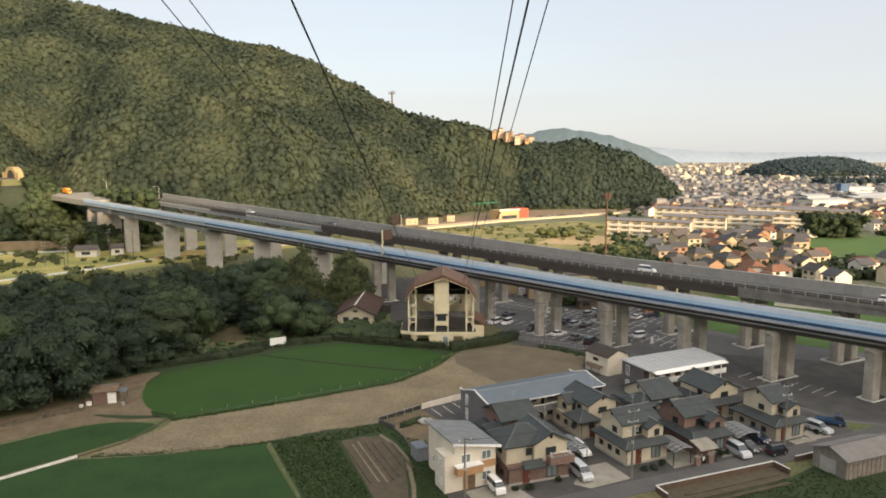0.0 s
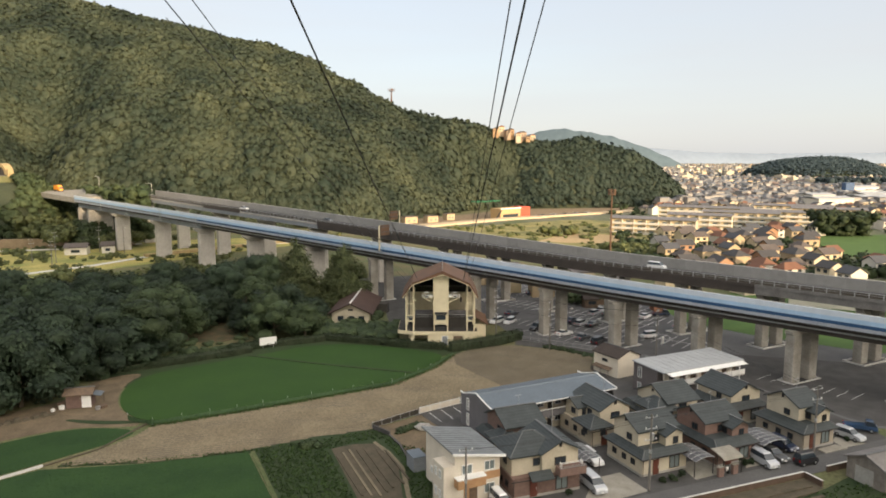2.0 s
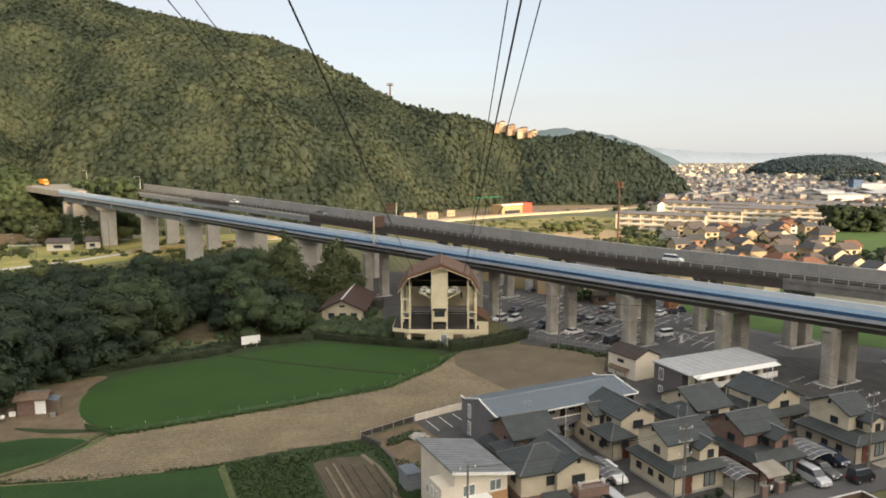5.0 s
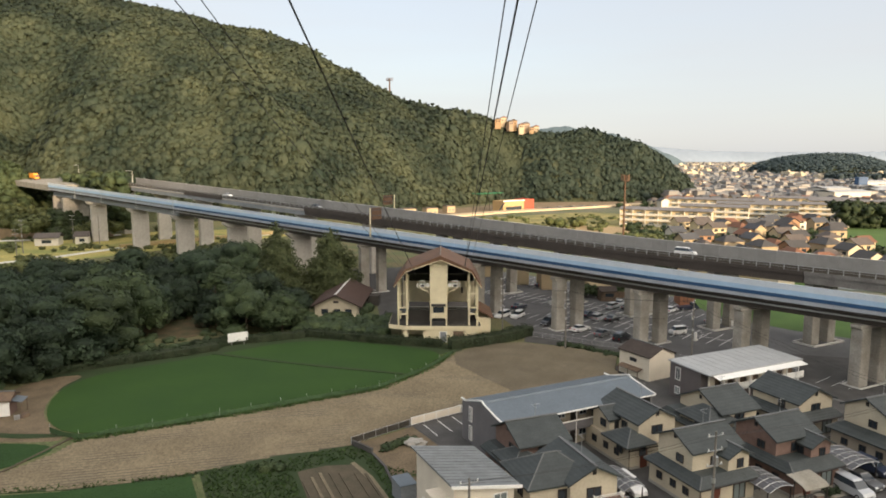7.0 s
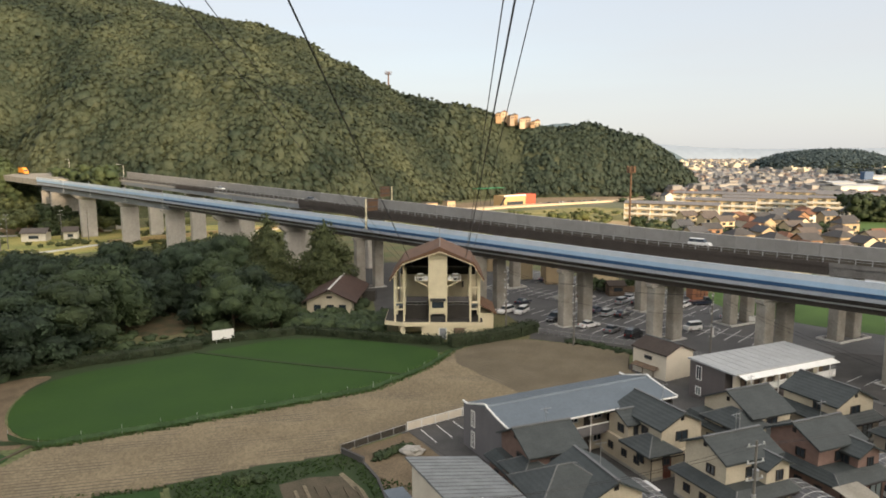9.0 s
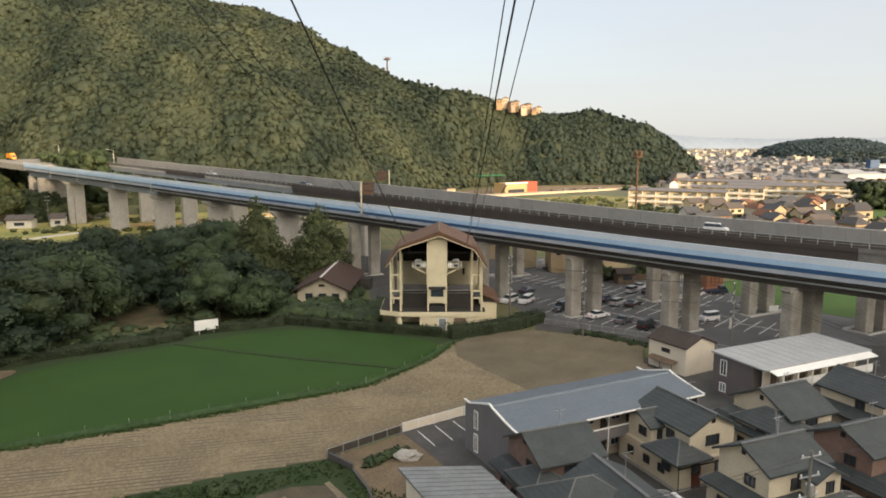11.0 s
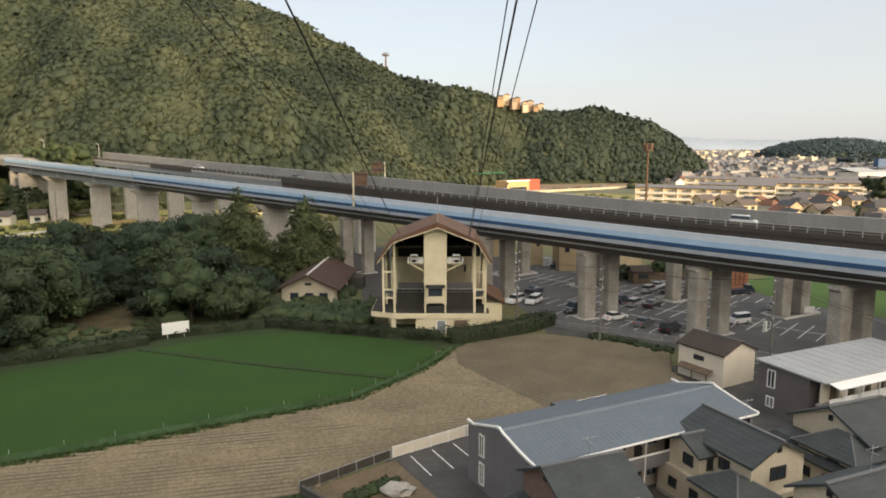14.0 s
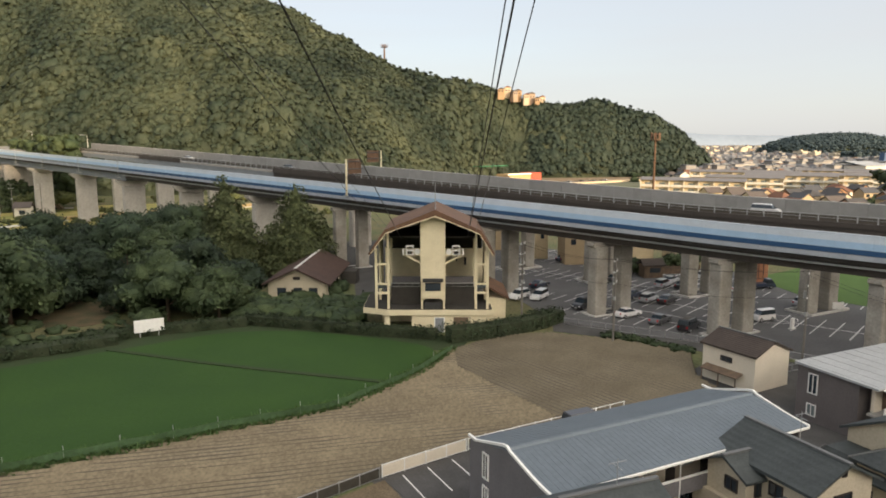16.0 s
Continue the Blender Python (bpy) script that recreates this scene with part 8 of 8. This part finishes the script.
for x, y, w in ((-8, 468, 8), (-22, 462, 9), (4, 486, 6)):
    b = thing("low_building", pose(x, y, 0.03, 0, 0, 30), "low tan building at the foot of the hill", "building", "buildings at the hill foot")
    part("wall", Mesh().box(0, 0, 0, w, 6, 4.2), M_WARM[3], b)
    part("roof", Mesh().box(0, 0, 4.2, w + 0.6, 6.6, 0.3), M_TROOF[1], b)
    part("window", Mesh().box(-w * 0.2, -3.03, 1.2, 1.6, 0.08, 1.0), M_GLASS_PALE, b)
    part("window", Mesh().box(w * 0.25, -3.03, 1.2, 1.6, 0.08, 1.0), M_GLASS_PALE, b)

# masts
def monopole(x, y, z, high, label, material, wide=1.5, panel=None):
    p = thing("antenna_mast", pose(x, y, z), label, "antenna mast", "antenna masts")
    part("shaft", Mesh().tube((0, 0, 0), (0, 0, high), 0.3 * wide, 0.2 * wide, 10), material, p)
    part("platform", Mesh().tube((0, 0, high - 2.4), (0, 0, high - 2.0), wide, n=12), M_RAIL if panel is None else panel, p)
    for i in range(6):
        t = i * math.pi / 3
        part("antenna_panel", Mesh().box(wide * math.cos(t), wide * math.sin(t), high - 2.3, 0.35, 0.35, 2.4), M_TRIM_WHITE if panel is None else panel, p)
    return p


monopole(71.5, 303, 0, 29.5, "brown steel antenna mast with brown antenna panels", M_RUST, 1.5, M_RUST)
monopole(-46, 640, 86, 17, "thin brown antenna mast with a ring platform on the hill crest", M_RUST, 2.7, M_RUST)

# houses on the crest
CREST_WALL = [mat(f"crest_wall_{k}", c, 0.85, 0.08, 2.0, 10, 0.04) for k, c in enumerate(((0.42, 0.28, 0.16), (0.50, 0.41, 0.29), (0.33, 0.25, 0.18)))]
for k, (x, y, w, z) in enumerate(((47, 634, 4.6, 64.5), (52, 640, 5.4, 65.5), (57, 633, 3.8, 62.5), (61, 639, 5.2, 63), (66.5, 634, 4.2, 60), (71, 640, 5.6, 60.5), (76, 635, 3.6, 57.5), (80, 640, 4.6, 58))):
    b = thing("crest_house", pose(x, y, z, 0, 0, 14 * (k % 3) - 10), "tan house on the wooded crest catching the sun", "house", "houses on the crest")
    top = 3.2 + 0.7 * (k % 2)
    part("wall", Mesh().box(0, 0, -5, w, 6, top + 5), CREST_WALL[k % 3], b)
    part("roof", Mesh().across([(-w / 2 - 0.4, top - 0.1), (w / 2 + 0.4, top - 0.1), (0, top + 1.3)], -3.4, 3.4), M_TROOF[2 if k % 3 == 1 else 1], b)
    for wx in (-w * 0.22, w * 0.22):
        part("window", Mesh().box(wx, -3.03, 1.0, 0.9, 0.08, 1.1), M_GLASS, b)


def town_house(kind, seed):
    """A small house: wall, roof with eaves, windows."""
    r = random.Random(seed)
    w, d, e = r.uniform(5.8, 9.0), r.uniform(5.2, 7.0), r.choice((4.4, 5.0, 5.4))
    h = new("town_house")
    part("wall", Mesh().box(0, 0, 0, w, d, e), M_WARM[kind % 5], h)
    if kind % 3 == 2:
        rr = w / 2 - d / 2 * 0.75
        roof = Mesh().add([(-w / 2 - 0.5, -d / 2 - 0.5, e), (w / 2 + 0.5, -d / 2 - 0.5, e), (w / 2 + 0.5, d / 2 + 0.5, e), (-w / 2 - 0.5, d / 2 + 0.5, e), (-rr, 0, e + 2.2), (rr, 0, e + 2.2)], [(0, 1, 5, 4), (1, 2, 5), (2, 3, 4, 5), (3, 0, 4), (3, 2, 1, 0)])
    else:
        roof = Mesh().along([(-d / 2 - 0.5, e - 0.1), (0, e + 2.1), (d / 2 + 0.5, e - 0.1), (d / 2 + 0.5, e + 0.1), (0, e + 2.3), (-d / 2 - 0.5, e + 0.1)], -w / 2 - 0.4, w / 2 + 0.4)
        part("gable", Mesh().along([(-d / 2, e), (d / 2, e), (0, e + 2.0)], -w / 2, w / 2), M_WARM[kind % 5], h)
    part("roof", roof, M_TROOF[kind % 4], h)
    for x, z in ((-w * 0.25, 0.9), (w * 0.25, 0.9), (-w * 0.25, 3.3), (w * 0.22, 3.3)):
        part("window", Mesh().box(x, -d / 2 - 0.03, z, 1.7, 0.08, 1.2), M_GLASS, h)
    if kind % 2:
        part("porch_roof", Mesh().box(w * 0.1, -d / 2 - 0.6, 2.6, w * 0.6, 1.3, 0.2), M_TROOF[kind % 4], h)
    return h


town_kinds = [town_house(k, 60 + k) for k in range(9)]
placed = {}
tw = random.Random(12)
TOWN_TURN = radians(14)
PADDY = [(197, 387), (168, 312), (196, 300), (232, 330), (290, 372), (300, 400)][::-1]
TOWN_GAPS = ([(84, 400), (136, 372), (205, 415), (290, 440), (300, 500), (180, 530), (110, 500)], PADDY, [(-30, 300), (92, 300), (118, 400), (110, 545), (0, 500)], [(200, 395), (245, 395), (245, 425), (200, 425)], [(158, 320), (186, 288), (262, 300), (300, 360), (240, 345)])
setting("town_paddy", Mesh().prism(PADDY, 0.03, 0.08), M_PADDY, "green paddy among the houses", "field")
LABELS = ("small two-storey house with pale walls in the town", "house with tan walls and a grey-brown roof", "white-walled house with a reddish hipped roof", "grey-roofed house with brown walls", "brown house with dark tiles")
count = 0
for i in range(-10, 68):
    for j in range(0, 44):
        u, v = i * 13.0 + tw.uniform(-2.2, 2.2), 215 + j * 13.0 + tw.uniform(-2.2, 2.2) + (4 if i % 3 else 0)
        x, y = u * math.cos(TOWN_TURN) - (v - 300) * math.sin(TOWN_TURN) + 40, u * math.sin(TOWN_TURN) + (v - 300) * math.cos(TOWN_TURN) + 300
        if not (0.27 * y + 8 < x < 0.72 * y + 6) or y > 600 or any(inside(q, x, y) for q in TOWN_GAPS) or (x - 46.5) * 0.653 + (y - 190.5) * 0.757 < 40 or tw.random() < 0.34:
            continue
        k = tw.randrange(len(town_kinds))
        m = pose(x, y, 0.03, 0, 0, 14 + tw.choice((0, 0, 90, 180, 270)) + tw.uniform(-4, 4))
        count += 1
        if count > 290:
            break
        if k in placed:
            copy_thing(town_kinds[k], m)
        else:
            placed[k] = town_kinds[k]
            town_kinds[k].matrix_basis = m
            tagged(town_kinds[k], LABELS[k % 5], "house", "houses of the town")
for k, h in enumerate(town_kinds):
    if k not in placed:
        h.matrix_basis = pose(330 + 14 * k, 560, 0.03)
        tagged(h, LABELS[k % 5], "house", "houses of the town")

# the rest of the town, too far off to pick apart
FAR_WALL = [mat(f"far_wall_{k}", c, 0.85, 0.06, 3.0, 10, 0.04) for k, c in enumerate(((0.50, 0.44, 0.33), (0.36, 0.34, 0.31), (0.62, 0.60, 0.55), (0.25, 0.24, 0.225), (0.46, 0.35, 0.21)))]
# roof greys lightened so that distance haze is in the colour
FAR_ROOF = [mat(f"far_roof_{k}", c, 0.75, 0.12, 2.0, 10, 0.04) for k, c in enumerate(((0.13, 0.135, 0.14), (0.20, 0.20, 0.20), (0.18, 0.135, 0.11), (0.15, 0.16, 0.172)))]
for k in range(5):
    m = Mesh()
    roofs = Mesh()
    for _ in range(980):
        y = 590 + 3100 * tw.random() ** 1.8
        x = tw.uniform(0.24 * y + 40, 0.72 * y)
        if ((x - 765) / 160) ** 2 + ((y - 1450) / 125) ** 2 < 1:
            continue
        w, d, h = tw.uniform(5, 10), tw.uniform(5, 8), tw.choice((3, 4, 4.5, 5, 5, 5.5, 5.5, 6, 6, 9 if k % 2 else 5))
        t = 14 + tw.choice((0, 90)) + tw.uniform(-6, 6)
        m.box(x, y, 0, w, d, h, t)
        roofs.box(x, y, h, w + 0.8, d + 0.8, 0.5 if h > 7 else 1.9, t, 0.97 if h > 7 else 0.35)
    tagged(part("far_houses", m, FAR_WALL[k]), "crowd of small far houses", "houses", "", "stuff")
    tagged(part("far_roofs", roofs, FAR_ROOF[k % 4]), "roofs of the far houses, paled for haze", "roofs", "", "stuff")
blocks = Mesh()
for _ in range(60):
    y = 1000 + 1900 * tw.random()
    x = tw.uniform(0.26 * y + 40, 0.66 * y)
    if ((x - 765) / 165) ** 2 + ((y - 1400) / 210) ** 2 > 1:
        w, d, h, t = tw.uniform(9, 22), tw.uniform(8, 12), tw.uniform(7, 14), 14 + tw.choice((0, 90))
        blocks.box(x, y, 0, w, d, h, t)
        blocks.box(x + 1, y, h, 4, 4, 2.2, t)
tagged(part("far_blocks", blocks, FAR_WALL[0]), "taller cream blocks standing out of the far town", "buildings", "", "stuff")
tower = thing("blue_tower", pose(430, 735, 0), "white works building with a blue tank tower", "building")
part("hall", Mesh().box(6, 0, 0, 42, 18, 8), M_WARM[2], tower)
part("tank", Mesh().box(-6, 4, 8, 9, 8, 8), M_NAVY, tower, "blue tank")
for x, y, w in ((318, 585, 34), (372, 612, 40), (405, 660, 46), (338, 640, 24), (470, 800, 40)):
    b = thing("long_building", pose(x, y, 0, 0, 0, 14), "long white industrial building in the town", "building", "industrial buildings")
    part("wall", Mesh().box(0, 0, 0, w, 20, 9), M_WARM[2], b)
    part("roof", Mesh().along([(-10.6, 9), (0, 10.4), (10.6, 9), (10.6, 9.3), (0, 10.7), (-10.6, 9.3)], -w / 2 - 0.5, w / 2 + 0.5), M_ROOF_WHITE, b, "pale metal roof")
    for k in range(6):
        part("window", Mesh().box(-w * 0.4 + k * w * 0.16, -10.05, 3, w * 0.1, 0.1, 2), M_GLASS, b)

# trees among the houses, scrub under the viaducts and along the river
spots = []
for _ in range(1700):
    y = 255 + 1100 * tw.random() ** 1.9
    x = tw.uniform(0.24 * y, 0.72 * y)
    if any(inside(q, x, y) for q in TOWN_GAPS[:2]):
        continue
    spots.append((x, y, 1.6, tw.uniform(1.4, 3.4), tw.uniform(0.8, 1.2)))
canopy("town_trees", spots, BUSH_SHAPES, M_LEAF, "small garden trees scattered through the town", category="trees")
spots = []
for _ in range(1300):
    y = 620 + 1300 * tw.random() ** 1.3
    spots.append((tw.uniform(0.24 * y + 40, 0.70 * y), y, 2.0, tw.uniform(2.0, 5.0), tw.uniform(0.7, 1.2)))
for _ in range(160):
    spots.append((tw.uniform(540, 690), tw.uniform(990, 1030), tw.uniform(2, 11), tw.uniform(4, 7), 1.0))
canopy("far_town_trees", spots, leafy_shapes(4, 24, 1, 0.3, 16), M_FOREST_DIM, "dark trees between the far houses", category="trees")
spots = [(tw.gauss(220, 6.5), tw.gauss(394, 5), tw.uniform(1.5, 11.5), tw.uniform(2.4, 4.4), 1.0) for _ in range(130)]
canopy("grove", spots, BUSH_SHAPES, M_LEAF, "dark green grove beside a paddy", category="trees")
spots = []
for _ in range(260):
    x, y = tw.uniform(-10, 110), tw.uniform(300, 470)
    if inside([(-20, 420), (40, 322), (95, 300), (140, 380), (110, 500), (30, 445)], x, y) and tw.random() < 0.6:
        spots.append((x, y, 0.5, tw.uniform(0.8, 2.6), tw.uniform(0.6, 1.0)))
for _ in range(34):
    spots.append((tw.gauss(84, 8), tw.gauss(318, 6), tw.uniform(1.0, 3.4), tw.uniform(2.0, 3.6), 0.9))
for _ in range(14):
    spots.append((tw.choice((58, 71)) + tw.gauss(0, 2), tw.gauss(392, 3), tw.uniform(1.5, 4), tw.uniform(2.0, 3.2), 1.0))
canopy("river_scrub", spots, BUSH_SHAPES, M_SCRUB, "bushes on the river flats", category="bushes")
spots = []
for _ in range(420):
    x, y = tw.uniform(-290, -30), tw.uniform(225, 400)
    if tw.random() < 0.75 and abs(x) < 0.74 * y + 10 and (inside([(-320, 335), (-200, 335), (-110, 388), (-60, 372), (-30, 420), (-330, 420)], x, y) or inside([(-170, 238), (-110, 285), (-30, 260), (-40, 230), (-100, 262), (-150, 244)], x, y)):
        spots.append((x, y, 0.8, tw.uniform(1.2, 3.0), tw.uniform(0.7, 1.1)))
for _ in range(420):
    t = tw.random()
    x, y = on(NEAR, -258 - 60 * t, tw.uniform(-24, 14))
    if t > 0.45 or abs(x + 166) > 9:
        spots.append((x, y - 2, 5 + 9 * t * tw.random(), tw.uniform(1.8, 3.6), tw.uniform(0.8, 1.1)))
for _ in range(900):
    x, y = tw.uniform(-215, -30), tw.uniform(222, 345)
    near_grove = y < 262 and x > -140
    if abs(x) < 0.74 * y + 6 and (tw.random() < 0.8 if near_grove else noise.noise((x * 0.035, y * 0.035, 6.0)) > 0.12):
        spots.append((x, y, 0.5 + near_grove, tw.uniform(0.8, 2.2) + 0.9 * near_grove, tw.uniform(0.6, 1.0)))
ax, ay = on(NEAR, -276)
on_bank = []
for _ in range(150):
    f, side, along = tw.random(), tw.choice((-1, 1)), tw.uniform(-1, 1)
    u, v = (side * 15, along * 11) if tw.random() < 0.5 else (along * 15, side * 11)
    p = Matrix.Rotation(radians(RUN_TURN), 2) @ Vector((u, v)) * (1 - 0.6 * f)
    on_bank.append((ax - 6 + p.x, ay + 2 + p.y, 12 * f, tw.uniform(1.2, 2.2), tw.uniform(0.7, 1.0)))
canopy("bank_scrub", on_bank, BUSH_SHAPES, M_MOUND, "low scrub on the bank under the abutment", category="bushes")
canopy("bank_trees", [(*on(NEAR, tw.uniform(-312, -258), tw.uniform(9, 17)), tw.uniform(5, 28), tw.uniform(2.2, 3.8), tw.uniform(0.8, 1.1)) for _ in range(170)], BUSH_SHAPES, M_MOUND, "leafy trees on the bank between the two carriageways", category="trees")
canopy("lot_edge_weeds", [(24 + 9 * t + tw.uniform(-0.8, 0.8), 163.2 - 7.5 * t + tw.uniform(-0.7, 0.7), 0.2, tw.uniform(0.4, 1.0), tw.uniform(0.5, 0.9)) for t in (tw.random() ** 1.3 for _ in range(60))], BUSH_SHAPES, M_LEAF, "dark weeds along the car park's edge", category="bushes")
canopy("meadow_scrub", spots, BUSH_SHAPES, M_SCRUB, "bushes under the highway and along the farm road", category="bushes")
for x, y, w, t in ((-163, 316, 9, 12), (-152, 322, 5, 20)):
    b = thing("farmhouse", pose(x, y, 0.03, 0, 0, t), "small house on the meadow below the highway, walls whitened for sun", "house", "houses on the meadow")
    # palest town wall chosen here to make up for missing sun
    part("wall", Mesh().box(0, 0, 0, w, 6, 3.2), M_WARM[2], b)
    part("roof", Mesh().along([(-3.6, 3.1), (0, 4.9), (3.6, 3.1), (3.6, 3.3), (0, 5.1), (-3.6, 3.3)], -w / 2 - 0.5, w / 2 + 0.5), M_TROOF[1], b)
    part("window", Mesh().box(0, -3.03, 1.0, w * 0.4, 0.08, 1.3), M_GLASS, b)
setting("earth_bank", Mesh().box(-190, 338, 0, 80, 3, 4.5, 14, 0.9), M_DIRT, "bare brown earth bank below the highway", "bank")
red = thing("brick_shed", pose(61.2, 202.0, 0.03), "orange brick shed with a large dark-framed window beside the green field", "shed")
part("wall", Mesh().box(0, 0, 0, 3.6, 4.6, 4.6), mat("orange_brick", (0.40, 0.19, 0.11), 0.85, 0.12, 0.6, 9, 0.1, second=(0.33, 0.155, 0.09), wave=(0.2, 0.012, "Z")), red)
part("roof", Mesh().box(0, 0, 4.6, 4.1, 5.1, 0.22), M_TROOF[1], red)
for x in (-0.9, 0.0, 0.9):
    part("window_bar", Mesh().box(x, -2.34, 0.8, 0.1, 0.08, 3.0), M_TRIM_DARK, red)
for z in (0.8, 2.3, 3.8):
    part("window_bar", Mesh().box(0, -2.35, z, 1.9, 0.08, 0.1), M_TRIM_DARK, red)
for x, y, w, h, m in ((42.6, 219.5, 6.4, 8.4, 1), (31.0, 223.5, 7.0, 8.0, 3), (22.4, 231, 5.0, 8.6, 1), (51.6, 216, 5.0, 6.4, 0), (14, 244, 9, 6.5, 3)):
    b = thing("roadside_building", pose(x, y, 0.03, 0, 0, 4), "plain rendered building glimpsed behind the viaduct piers", "building", "buildings behind the piers")
    part("wall", Mesh().box(0, 0, 0, w, 7, h), M_WARM[m], b)
    part("roof", Mesh().box(0, 0, h, w + 0.6, 7.6, 0.3), M_TROOF[1], b)
    for k in range(2):
        part("window", Mesh().box(-w * 0.24 + k * w * 0.48, -3.55, h * 0.55, w * 0.16, 0.1, 1.2), M_GLASS, b)
hut = thing("wooden_hut", pose(42.6, 206.2, 0.03, 0, 0, 6), "small dark wooden hut at the back of the car park", "hut")
part("wall", Mesh().box(0, 0, 0, 3.8, 3.0, 2.5), M_WOOD, hut)
part("roof", Mesh().along([(-1.9, 2.4), (0, 3.5), (1.9, 2.4), (1.9, 2.6), (0, 3.7), (-1.9, 2.6)], -2.3, 2.3), M_ROOF_OLD, hut)
part("window", Mesh().box(0.3, -1.53, 1.1, 2.2, 0.08, 0.9), M_GLASS, hut)
panel_fence("board_fence", (45.4, 208.6), (53.6, 209.4), 1.7, 2.0, M_WOOD, M_WOOD, "brown board fence behind the car park")
canopy("lot_hedge", [(tw.uniform(36.5, 41), 210 + tw.uniform(-1, 1), tw.uniform(0.8, 2.6), tw.uniform(0.8, 1.4), 1.0) for _ in range(22)] + [(tw.uniform(46, 55), 211.5 + tw.uniform(-0.8, 0.8), tw.uniform(0.8, 3.0), tw.uniform(0.8, 1.4), 1.0) for _ in range(26)], BUSH_SHAPES, M_LEAF, "dark shrubs along the back of the car park", category="bushes")

shed_long = thing("pale_shed", pose(112, 207, 0.03, 0, 0, -32), "long low shed with a pale roof between the viaducts", "shed")
part("wall", Mesh().box(0, 0, 0, 20, 6, 2.8), M_WARM[2], shed_long)
part("roof", Mesh().along([(-3.6, 2.6), (3.6, 3.8), (3.6, 4.0), (-3.6, 2.8)], -10.5, 10.5), M_ROOF_WHITE, shed_long)
